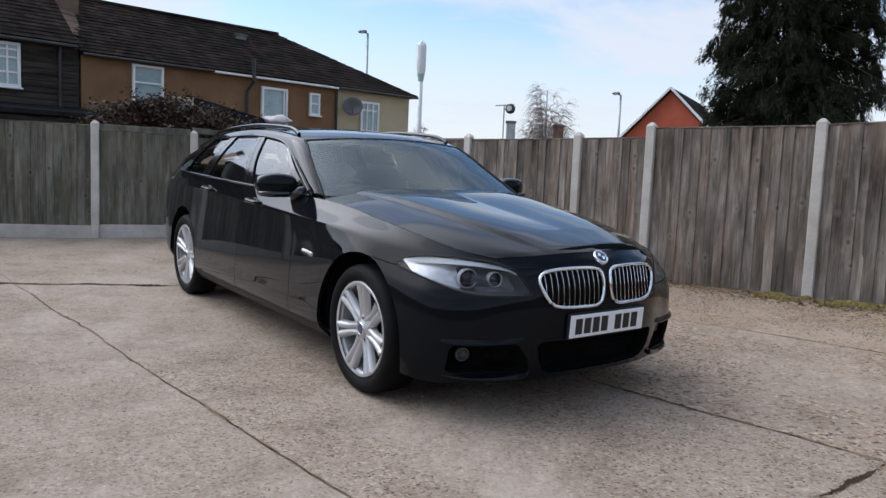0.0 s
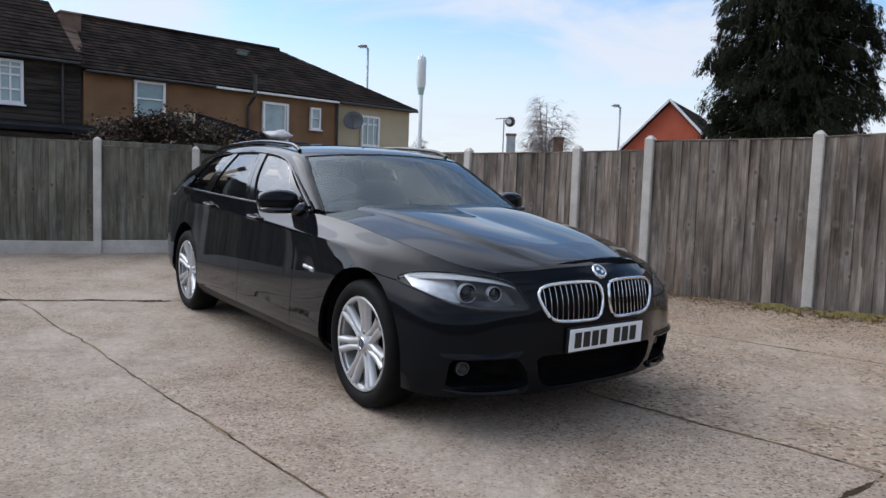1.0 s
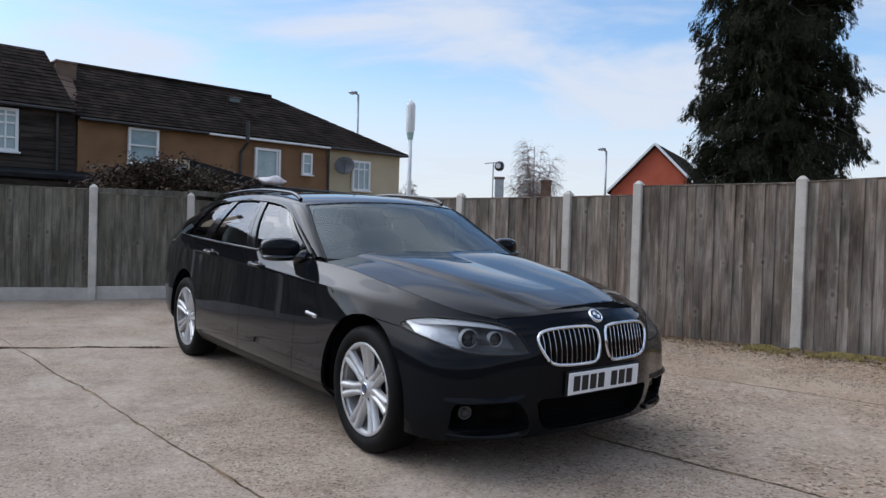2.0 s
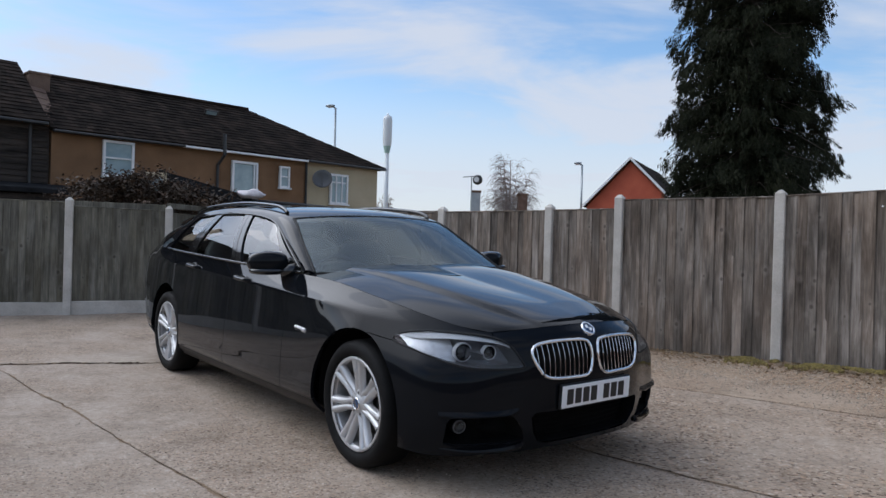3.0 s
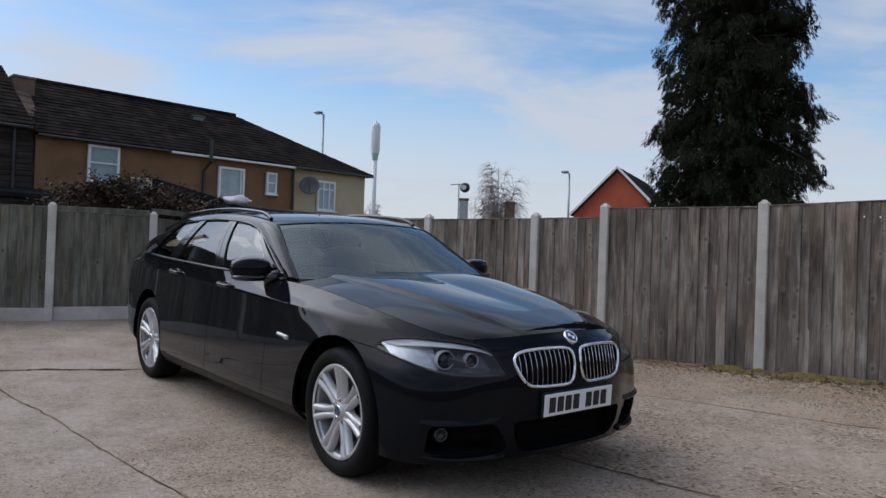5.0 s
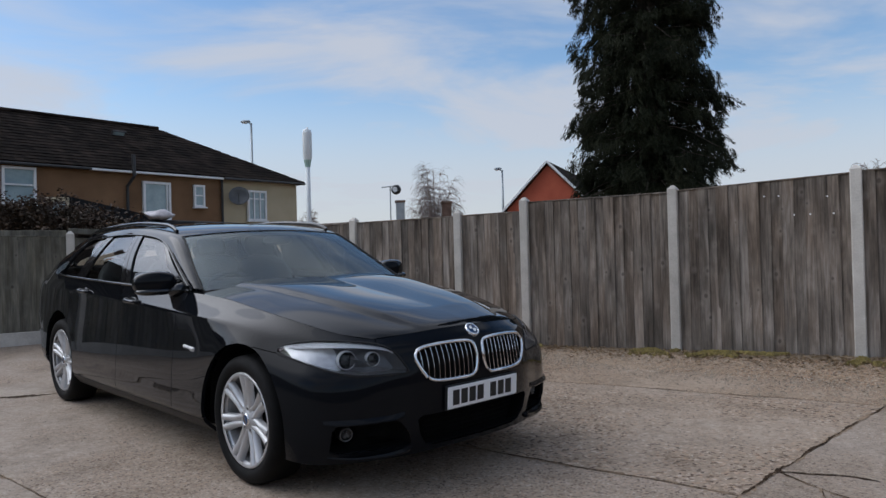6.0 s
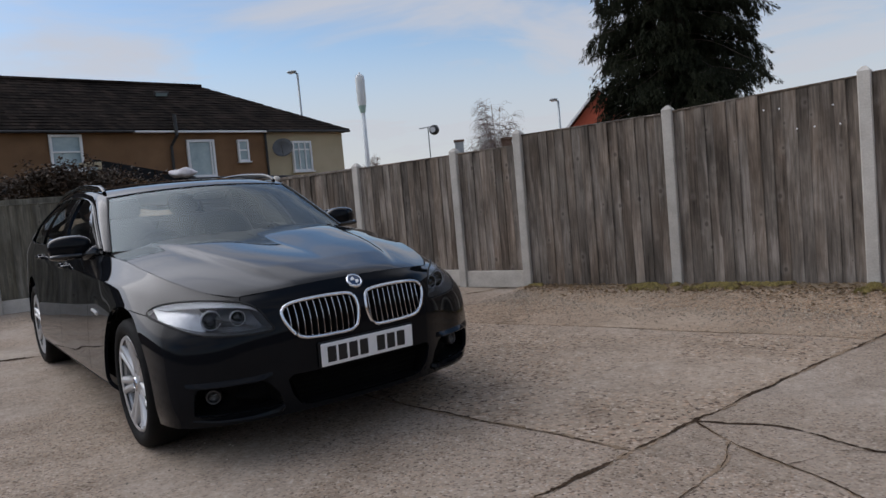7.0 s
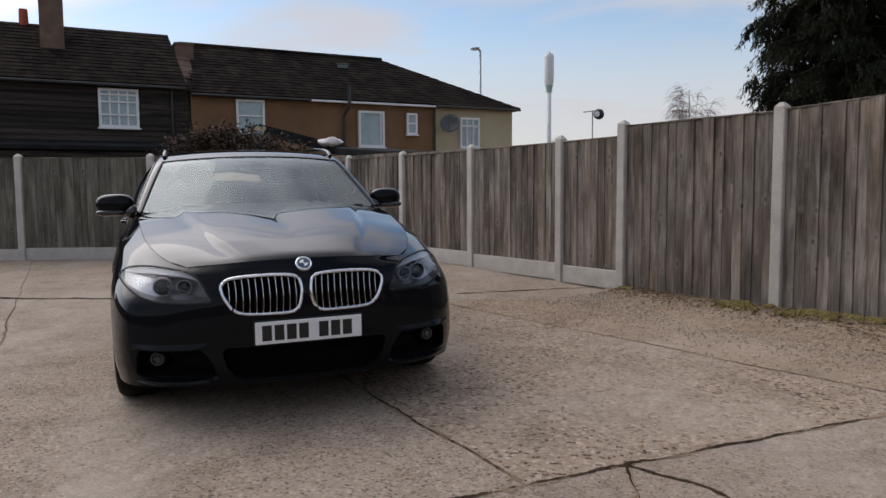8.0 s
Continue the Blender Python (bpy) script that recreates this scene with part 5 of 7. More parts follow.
for side, k0, k1 in ((1, 2, 16), (-1, 5, 17)):
    near = roof_rows(0, 6) * np.array([1, side, 1.0])
    blade = [(Vector(near[k][0]) + Vector((0.002, 0, 0.008)), 0.0055) for k in range(k0, k1)]
    v, f = tubes([blade], 6)
    part_of("wiper", mesh_of("wiper", v, f), M_BLACKTRIM, car, "black wiper blade at the foot of the windscreen", smooth=True)

# flank windows between the waist and the window heads
WAIST = resample(RAILS[6], 20, True)


def waist_at(x):
    rows = WAIST[8 * 20:14 * 20]
    return np.array([x, np.interp(-x, -rows[:, 0], rows[:, 1]), np.interp(-x, -rows[:, 0], rows[:, 2])])


def head_at(x):
    return np.array([np.interp(-x, -CANT[:, 0], CANT[:, k]) for k in range(3)])


def flank(x0, x1, h0, h1, n=14, m=12, inset=0.0, lo=0.0, hi=1.0):
    """The glasshouse's flank between waist x0..x1 and window head h0..h1."""
    rows = []
    for j in range(m):
        t = lo + (hi - lo) * j / (m - 1)
        row = []
        for i in range(n):
            s = i / (n - 1)
            a, b = waist_at(x0 + (x1 - x0) * s), head_at(h0 + (h1 - h0) * s)
            p = a * (1 - t) + b * t
            p[1] += 0.028 * math.sin(math.pi * t) - inset
            row.append(p)
        rows.append(row)
    return np.array(rows)


for side in (1, -1):
    flip = np.array([1, side, 1.0])
    fd, rd = DOORS["front_door", side], DOORS["rear_door", side]
    part_of("window", grid_mesh("window", flank(-0.93, -1.61, -1.42, -1.83, inset=0.012, lo=0.03, hi=0.965) * flip), M_SIDEGLASS, fd, "dark side window reflecting the sky").visible_shadow = False
    part_of("window", grid_mesh("window", flank(-1.76, -2.50, -1.96, -2.40, inset=0.012, lo=0.03, hi=0.965) * flip), M_SIDEGLASS, rd, "dark side window reflecting the sky").visible_shadow = False
    part_of("quarter_window", grid_mesh("quarter_window", flank(-2.68, -3.12, -2.52, -2.95, inset=0.012, lo=0.03, hi=0.955) * flip), M_SIDEGLASS, car).visible_shadow = False
    for x0, x1, h0, h1, who in ((-1.61, -1.685, -1.83, -1.893, fd), (-1.692, -1.76, -1.90, -1.96, rd), (-2.50, -2.59, -2.40, -2.46, rd), (-2.597, -2.68, -2.467, -2.52, car)):
        part_of("pillar", grid_mesh("pillar", flank(x0, x1, h0, h1, n=4, lo=0.0, hi=1.0) * flip, thick=0.02), M_GLOSSBLACK, who, "gloss black window pillar")
    part_of("pillar", grid_mesh("pillar", flank(-0.79, -0.93, -1.37, -1.42, n=5, inset=0.002) * flip, thick=0.02), M_GLOSSBLACK, fd, "black mirror triangle")
    part_of("rear_pillar", grid_mesh("rear_pillar", flank(-3.12, -3.72, -2.95, -3.55, n=10) * flip, thick=0.02), M_PAINT, car)
    # window seals along the waist and the heads
    low = [(Vector((waist_at(x) + np.array([0, 0.004, 0.006])) * flip), 0.008) for x in np.linspace(-0.8, -3.15, 40)]
    top = [(Vector((head_at(x) + np.array([0, 0.004, -0.004])) * flip), 0.007) for x in np.linspace(-0.85, -3.0, 44)]
    for line in (low, top):
        v, f = tubes([line], 6)
        part_of("window_seal", mesh_of("window_seal", v, f), M_GLOSSBLACK, car, smooth=True)
    # roof rail
    knots = [(-1.40, 0.615, 1.352), (-1.47, 0.612, 1.380), (-1.62, 0.607, 1.402), (-2.1, 0.602, 1.423), (-2.6, 0.598, 1.411), (-3.05, 0.585, 1.380), (-3.22, 0.58, 1.342)]
    v, f = tubes([[(p * 1.0, 0.014) for p in smooth_line([Vector(k) * 1.0 for k in knots], 6)]], 8)
    rail_me = mesh_of("roof_rail", [(p.x, p.y * side, p.z) for p in v], f)
    part_of("roof_rail", rail_me, M_GLOSSBLACK, car, "gloss black roof rail", smooth=True)

# rear end: tailgate window and spoiler between roof and waist
back_top = np.array([(-3.70, 0, 1.30), (-3.69, 0.25, 1.295), (-3.65, 0.53, 1.272), (-3.55, 0.62, 1.225)])
back_low = np.array([(-3.96, 0, 1.07), (-3.95, 0.3, 1.07), (-3.90, 0.55, 1.066), (-3.72, 0.74, 1.055)])
bt, bl = resample(back_top, 6, False), resample(back_low, 6, False)
rows = across(bl, bt, 8, np.array([-0.02, 0, 0.0]))
glass = np.concatenate([(rows * np.array([1, -1, 1.0]))[:, :0:-1], rows], axis=1)
part_of("rear_window", grid_mesh("rear_window", glass), M_REARGLASS, tailgate).visible_shadow = False


# wheel arches and underbody
def arch_liner(x, z, r, side):
    bm = bmesh.new()
    n, prev = 28, None
    for k in range(n + 1):
        a = math.radians(-12 + 204 * k / n)
        px, pz = x + r * math.cos(a), z + r * math.sin(a)
        pair = [bm.verts.new((px, side * y, pz)) for y in (0.885, 0.55)]
        if prev:
            bm.faces.new((prev[0], prev[1], pair[1], pair[0]))
        prev = pair
    bmesh.ops.create_circle(bm, cap_ends=True, segments=28, radius=r, matrix=Matrix.Translation((x, side * 0.55, z)) @ Matrix.Rotation(math.pi / 2, 4, "X"))
    for v in bm.verts:
        v.co.z = max(v.co.z, 0.25)
    return bm


for side in (1, -1):
    part("arch_liner", arch_liner(0.0, 0.335, 0.415, side), M_INNER, car)
    part("arch_liner", arch_liner(-3.02, 0.345, 0.410, side), M_INNER, car)
bm = bmesh.new()
add_box(bm, Matrix.Translation((-1.5, 0, 0.26)), (2.2, 1.66, 0.1), 0.02)
add_box(bm, Matrix.Translation((0.15, 0, 0.29)), (0.9, 1.0, 0.1), 0.02)
add_box(bm, Matrix.Translation((-3.3, 0, 0.30)), (1.2, 1.06, 0.1), 0.02)
part("underbody", bm, M_INNER, car, "black underbody")


# wheels
def lathe(profile, n=64, close=False):
    """A turned shape about the y axis; profile of (radius, y)."""
    verts, faces = [], []
    m = len(profile)
    for k in range(n):
        a = 2 * math.pi * k / n
        verts += [(r * math.cos(a), y, r * math.sin(a)) for r, y in profile]
    for k in range(n):
        for i in range(m - 1 + (1 if close else 0)):
            a, b = k * m + i, k * m + (i + 1) % m
            c, d = ((k + 1) % n) * m + (i + 1) % m, ((k + 1) % n) * m + i
            faces.append((a, b, c, d))
    return verts, faces


def wheel(parent, x, side, turn):
    """Tyre and a seven double-spoke alloy rim; outer face towards +y before the side is set."""
    w = part_of("wheel", mesh_of("tyre", *lathe([(0.248, 0.085), (0.262, 0.108), (0.292, 0.116), (0.318, 0.108), (0.333, 0.09), (0.338, 0.06), (0.3385, 0.0), (0.338, -0.06),
                                                  (0.332, -0.09), (0.30, -0.11), (0.25, -0.1)], 72, True)), M_RUBBER, parent, "black low-profile tyre on a silver alloy rim", smooth=True)
    rim = part_of("rim", mesh_of("rim", *lathe([(0.232, 0.098), (0.246, 0.104), (0.251, 0.098), (0.249, 0.085), (0.238, 0.084), (0.230, 0.074)], 72)),
                  M_ALLOY, w, "silver alloy rim", smooth=True)
    part_of("barrel", mesh_of("barrel", *lathe([(0.231, 0.075), (0.222, 0.05), (0.215, -0.02), (0.212, -0.09)], 64)), M_BARREL, w, "silver inner barrel, coloured darker for the shade behind the spokes", smooth=True)
    for k in range(7):
        a0 = 2 * math.pi * k / 7
        for s in (-1, 1):
            rows = []
            for t in np.linspace(0, 1, 13):
                r = 0.050 + 0.186 * t
                a = a0 + s * (0.118 + 0.26 * max(0.0, 1 - t / 0.5) ** 2)
                wide = 0.0185 + 0.0045 * t
                y = 0.078 + 0.024 * t ** 1.5
                c, d = Vector((math.cos(a), 0, math.sin(a))), Vector((-math.sin(a), 0, math.cos(a)))
                ring = []
                for q, h in ((-1.0, -0.03), (-0.85, -0.006), (-0.3, 0.005), (0.3, 0.005), (0.85, -0.006), (1.0, -0.03)):
                    p = c * r + d * (q * wide)
                    ring.append((p.x, y + h, p.z))
                rows.append(ring)
            verts = [p for ring in rows for p in ring]
            faces = [(j * 6 + i, j * 6 + i + 1, (j + 1) * 6 + i + 1, (j + 1) * 6 + i) for j in range(12) for i in range(5)]
            part_of("spoke", mesh_of("spoke", verts, faces), M_ALLOY, w, smooth=True)
    hub = part_of("hub", mesh_of("hub", *lathe([(0.0, 0.088), (0.036, 0.088), (0.044, 0.082), (0.068, 0.080), (0.080, 0.074), (0.086, 0.04)], 40)), M_ALLOY, w, smooth=True)
    part_of("hub_cap", mesh_of("hub_cap", *lathe([(0.0, 0.0935), (0.026, 0.0925), (0.031, 0.089), (0.031, 0.085)], 28)), M_BADGEBLUE, w, "dark blue cap disc", smooth=True)
    part_of("hub_ring", mesh_of("hub_ring", *lathe([(0.026, 0.0932), (0.028, 0.0955), (0.033, 0.0945), (0.034, 0.088)], 28)), M_CHROME, w, smooth=True)
    for k in range(5):
        a = 2 * math.pi * (k + 0.5) / 5
        bm = bmesh.new()
        add_rod(bm, (0.058 * math.cos(a), 0.06, 0.058 * math.sin(a)), (0.058 * math.cos(a), 0.083, 0.058 * math.sin(a)), 0.009, sides=6)
        part("wheel_bolt", bm, M_DARKMETAL, w)
    part_of("brake_disc", mesh_of("brake_disc", *lathe([(0.0, 0.0), (0.08, 0.01), (0.09, -0.01), (0.172, -0.01), (0.174, -0.03), (0.0, -0.04)], 48)), M_DARKMETAL, w, smooth=False)
    part_of("wheel_back", mesh_of("wheel_back", *lathe([(0.0, -0.075), (0.214, -0.075)], 40)), M_INNER, w)
    bm = bmesh.new()
    add_box(bm, pose(0.135, 0.005, 0.05, 0, -22, 0), (0.07, 0.06, 0.17), 0.012)
    part("caliper", bm, M_DARKMETAL, w)
    w.matrix_basis = pose(x, side * 0.80, 0.335 if x > -1 else 0.335, 0, turn, 0 if side > 0 else 180)
    return w


for x in (0.0, -3.02):
    for side in (1, -1):
        wheel(car, x, side, 12 if x > -1 else 31)


# ---- nose details ----
def on_skin(y, z, lift=0.0):
    """The place on the nose's skin at that y and height."""
    best = ((SKIN[:, :6 * NU + 6, 1] - abs(y)) ** 2 + (SKIN[:, :6 * NU + 6, 2] - z) ** 2)
    j, i = np.unravel_index(np.argmin(best), best.shape)
    p, n = SKIN[j, i], NORMAL[j, i]
    x = p[0] - (n[1] * (abs(y) - p[1]) + n[2] * (z - p[2])) / max(n[0], 0.2)
    return Vector((x + lift, y, z))


def ring_on_skin(outline, side, radius, lift=0.0, sides=6, closed=True, flat=1.0):
    pts = [on_skin(side * q[0], q[1], lift) for q in outline]
    if closed:
        pts.append(pts[0])
        pts.append(pts[1])
    return tubes([[(p, radius) for p in pts]], sides)


def lamp_span(y):
    """The lamp outline's lowest and highest points near that y."""
    up = [q[1] for q in LAMP if q[1] >= 0.70 and abs(q[0] - y) < 0.022]
    down = [q[1] for q in LAMP if q[1] < 0.70 and abs(q[0] - y) < 0.022]
    return (min(down) if down else 0.70), (max(up) if up else 0.71)


for side in (1, -1):
    # kidney: chrome surround, black pocket, bright-edged slats
    v, f = ring_on_skin(KIDNEY, side, 0.009, 0.004, 8)
    kid = part_of("kidney_grille", mesh_of("kidney_grille", v, f), M_CHROME, car, "chrome framed radiator grille", smooth=True)
    pocket = [[on_skin(side * q[0], q[1], d) for q in np.concatenate([KIDNEY, KIDNEY[:1]])] for d in (-0.002, -0.09)]
    c = sum(pocket[1], Vector()) / len(pocket[1])
    pocket.append([c for _ in pocket[1]])
    part_of("pocket", grid_mesh("pocket", [[tuple(p) for p in r] for r in pocket]), M_INNER, kid)
    for k in range(11):
        y = 0.052 + k * 0.0312
        zs = [q[1] for q in KIDNEY if abs(q[0] - y) < 0.02]
        z0, z1 = min(zs) + 0.006, max(zs) - 0.006
        path = [on_skin(side * (y - 0.004 * math.sin(math.pi * t)), z0 + (z1 - z0) * t, -0.014) for t in np.linspace(0, 1, 8)]
        bm = bmesh.new()
        prev = None
        for p in path:
            ring = [bm.verts.new(p + Vector(o)) for o in ((0.006, 0.0035, 0), (0.006, -0.0035, 0), (-0.05, -0.006, 0), (-0.05, 0.006, 0))]
            if prev:
                for a in range(4):
                    bm.faces.new((prev[a], prev[(a + 1) % 4], ring[(a + 1) % 4], ring[a]))
            prev = ring
        slat = part("slat", bm, M_BLACKTRIM, kid)
        v, f = tubes([[(p + Vector((0.007, 0, 0)), 0.0021) for p in path]], 5)
        part_of("slat_edge", mesh_of("slat_edge", v, f), M_CHROME if side else M_CHROME, kid, smooth=True)

    # headlamp
    lens = part_of("headlamp", skin_mesh("headlamp", ["lamp"], (side,), gap=0.003, flange=0.006, lift=0.001), M_LENS, car, "clear headlamp with twin projectors and light rings")
    lens.visible_shadow = False
    v, f = ring_on_skin(LAMP, side, 0.006, -0.003)
    part_of("lamp_seal", mesh_of("lamp_seal", v, f), M_BLACKTRIM, lens, smooth=True)
    deep = []
    loop = np.concatenate([LAMP, LAMP[:1]])
    cy, cz = LAMP[:, 0].mean(), LAMP[:, 1].mean()
    for d, s in ((-0.004, 1.0), (-0.05, 0.97), (-0.10, 0.9), (-0.13, 0.6), (-0.13, 0.0)):
        row = []
        for q in loop:
            base = on_skin(side * q[0], q[1], 0)
            inner = Vector((base.x + d, side * (cy + (q[0] - cy) * s - (0.03 if d < -0.04 else 0) * (q[0] > cy)), cz + (q[1] - cz) * s))
            row.append(tuple(inner))
        deep.append(row)
    part_of("housing", grid_mesh("housing", deep), M_LAMPBODY, lens)
    for (x, y, z), r in (((0.560, 0.652, 0.678), 0.043), ((0.640, 0.553, 0.680), 0.033)):
        aim = pose(x, side * y, z, 0, 90, 0) @ Matrix.Rotation(-side * 0.22, 4, "X")
        for name, prof, material in (("projector_bowl", [(r * 0.98, 0.03), (r * 0.90, 0.0), (r * 0.72, -0.03), (0.0, -0.035)], M_PROJECTOR),
                                     ("light_ring", [(r * 0.98, 0.028), (r * 1.0, 0.034), (r * 1.06, 0.034), (r * 1.09, 0.026), (r * 1.05, 0.0)], M_LAMPRING),
                                     ("projector_lens", [(0.0, 0.030), (r * 0.42, 0.026), (r * 0.7, 0.014), (r * 0.80, -0.006), (r * 0.82, -0.03)], M_GLOSSBLACK)):
            vs, fs = lathe(prof, 32)
            vs = [aim @ Vector((p[0], p[2], p[1])) for p in vs]
            part_of(name, mesh_of(name, vs, fs), material, lens, smooth=True)
    # bright reflector in the outer corner and the slanting brow above the projectors
    rows = []
    for d, k in ((0.0, 0.05), (-0.006, 0.3), (-0.016, 0.6), (-0.03, 0.92)):
        row = []
        for y in np.linspace(0.690, 0.848, 14):
            lo, hi = lamp_span(y)
            row.append(tuple(on_skin(side * (y - 0.012), hi + (lo - hi) * k, d - 0.008 - 0.070 * (0.848 - y) / 0.158)))
        rows.append(row)
    part_of("reflector", grid_mesh("reflector", rows, thick=0.003), M_REFLECTOR, lens, "bright indicator reflector")
    rows = []
    for d, k in ((-0.050, 0.004), (-0.030, 0.010), (-0.008, 0.024), (-0.010, 0.029), (-0.02, 0.030)):
        row = []
        for y in np.linspace(0.487, 0.845, 30):
            lo, hi = lamp_span(y)
            row.append(tuple(on_skin(side * y, hi - k * min(1.0, (0.86 - y) / 0.06), d)))
        rows.append(row)
    part_of("brow", grid_mesh("brow", rows, thick=0.003), M_BROW, lens, "white light band along the lamp's upper edge")

    # side intake, fog lamp, blade
    loop = np.concatenate([SIDE_INTAKE, SIDE_INTAKE[:1]])
    cy, cz = SIDE_INTAKE[:, 0].mean(), SIDE_INTAKE[:, 1].mean()
    rows = []
    for d, s in ((0.0, 1.0), (-0.05, 0.97), (-0.10, 0.92), (-0.11, 0.0)):
        rows.append([tuple(on_skin(side * q[0], q[1], 0) + Vector((d, side * (cy - q[0]) * (1 - s), (cz - q[1]) * (1 - s)))) for q in loop])
    part_of("side_intake", grid_mesh("side_intake", rows), M_INNER, car, "black bumper intake")
    vs, fs = lathe([(0.0, -0.016), (0.014, -0.012), (0.024, -0.004), (0.027, 0.0), (0.033, 0.0), (0.036, -0.008), (0.038, -0.06)], 28)
    place = pose(0.625, side * 0.70, 0.328, 0, 90, 0) @ Matrix.Rotation(-side * 0.35, 4, "X")
    fog = part_of("fog_lamp", mesh_of("fog_lamp", [place @ Vector((p[0], p[2], p[1])) for p in vs], fs), M_DARKMETAL, car, "small round clear fog lamp", smooth=True)
    vs, fs = lathe([(0.0, 0.009), (0.014, 0.007), (0.024, 0.003), (0.028, -0.002)], 28)
    vr, fr = lathe([(0.027, 0.001), (0.029, 0.003), (0.032, 0.002), (0.034, -0.004)], 28)
    part_of("fog_ring", mesh_of("fog_ring", [place @ Vector((p[0], p[2], p[1])) for p in vr], fr), M_LAMPBODY, fog, smooth=True)
    # shelf above the intake
    shelf = []
    for y in np.linspace(0.47, 0.82, 24):
        z = 0.392 + 0.010 * math.exp(-((y - 0.47) / 0.05) ** 2)
        w = 0.018 * min(1.0, (y - 0.462) / 0.06) * min(1.0, (0.83 - y) / 0.05)
        shelf.append([tuple(on_skin(side * y, z + dz, dx * w)) for dz, dx in ((0.022, 0.0), (0.008, 0.75), (0.001, 1.0), (-0.004, 0.9), (-0.006, -0.6))])
    part_of("intake_shelf", grid_mesh("intake_shelf", shelf), M_PAINT, car, smooth=True)
    part_of("fog_lens", mesh_of("fog_lens", [place @ Vector((p[0], p[2], p[1])) for p in vs], fs), M_LENS, fog, smooth=True)
    edge = smooth_line([on_skin(side * y, z, l) for y, z, l in ((0.80, 0.232, 0.0), (0.70, 0.222, 0.022), (0.56, 0.220, 0.03), (0.46, 0.232, 0.024), (0.425, 0.246, 0.005))], 7)
    bm = bmesh.new()
    prev = None
    for k, p in enumerate(edge):
        t = k / (len(edge) - 1)
        fat = 0.010 + 0.022 * t ** 2 * (1 - max(0.0, t - 0.8) * 4.5)
        ring = [bm.verts.new(p + Vector(o)) for o in ((0.0, 0, fat * 0.8), (0.004, 0, 0.0), (-0.004, 0, -0.012), (-0.09, 0, -0.012), (-0.09, 0, 0.004))]
        if prev:
            for a in range(5):
                bm.faces.new((prev[a], prev[(a + 1) % 5], ring[(a + 1) % 5], ring[a]))
        prev = ring
    bmesh.ops.recalc_face_normals(bm, faces=bm.faces)
    part("blade", bm, M_PAINT, car, "painted splitter blade", smooth=False)

rows = [[tuple(on_skin(q[0], q[1], 0) + Vector((d, 0, 0))) for q in np.concatenate([np.array([(y, 0.389) for y in np.linspace(-0.395, 0.395, 13)]),
                                                                                    np.array([(y, 0.24) for y in np.linspace(0.34, -0.34, 13)]), np.array([(-0.395, 0.389)])])]
        for d in (-0.004, -0.12)]
pocket = part_of("lower_intake", grid_mesh("lower_intake", rows), M_INNER, car, "black mesh lower intake")
for k in range(5):
    z = 0.262 + k * 0.027
    w = 0.36 - abs(z - 0.34) * 0.3
    pts = [on_skin(y, z, -0.075) for y in np.linspace(-w, w, 15)]
    vs, fs = tubes([[(p, 0.0035) for p in pts]], 5)
    part_of("intake_bar", mesh_of("intake_bar", vs, fs), M_INNER, pocket)
bm = bmesh.new()
add_box(bm, Matrix.Translation((0.72, 0, 0.31)), (0.02, 0.80, 0.17))
part("intake_back", bm, M_INNER, pocket)

# badge, plate
badge_at = on_skin(0.0, 0.778, 0.0)
tilt = Matrix.Translation(badge_at + Vector((0.002, 0, 0))) @ Matrix.Rotation(radians(44), 4, "Y")
for name, prof, material in (("badge_disc", [(0.0, 0.0075), (0.03, 0.007), (0.033, 0.005)], M_BADGEBLUE), ("badge", [(0.032, 0.007), (0.034, 0.0095), (0.040, 0.008), (0.042, 0.0), (0.042, -0.015)], M_CHROME)):
    vs, fs = lathe(prof, 36)
    ob = part_of(name, mesh_of(name, [tilt @ Vector((p[0], p[2], p[1])) for p in vs], fs), material, car, "plain round blue and silver badge", smooth=True)
bm = bmesh.new()
for a in (0, 1):
    seg = [(0.0, 0.0)] + [(0.021 * math.cos(math.pi * (a + k / 16)), 0.021 * math.sin(math.pi * (a + k / 16))) for k in range(0, 9)]
    vs = [bm.verts.new(tilt @ Vector((x, y, 0.0087))) for x, y in seg]
    bm.faces.new(vs)
part("badge_quarters", bm, M_PLATE, car)
plate_at = Matrix.Translation((0.872, 0.006, 0.462)) @ Matrix.Rotation(radians(3), 4, "Y")
bm = bmesh.new()
add_box(bm, plate_at, (0.008, 0.520, 0.111), 0.003)
plate = part("number_plate", bm, M_PLATE, car, "white number plate with plain black bars")
for k in range(7):
    y = 0.205 - k * 0.059 - (0.038 if k > 3 else 0)
    bm = bmesh.new()
    add_box(bm, plate_at @ Matrix.Translation((0.0048, -y, 0.0)), (0.0012, 0.046, 0.076), 0.0)
    part("plate_bar", bm, M_INK, plate)
bm = bmesh.new()
add_box(bm, plate_at @ Matrix.Translation((-0.012, 0, 0)), (0.018, 0.535, 0.126), 0.006)
part("plate_holder", bm, M_BLACKTRIM, plate)


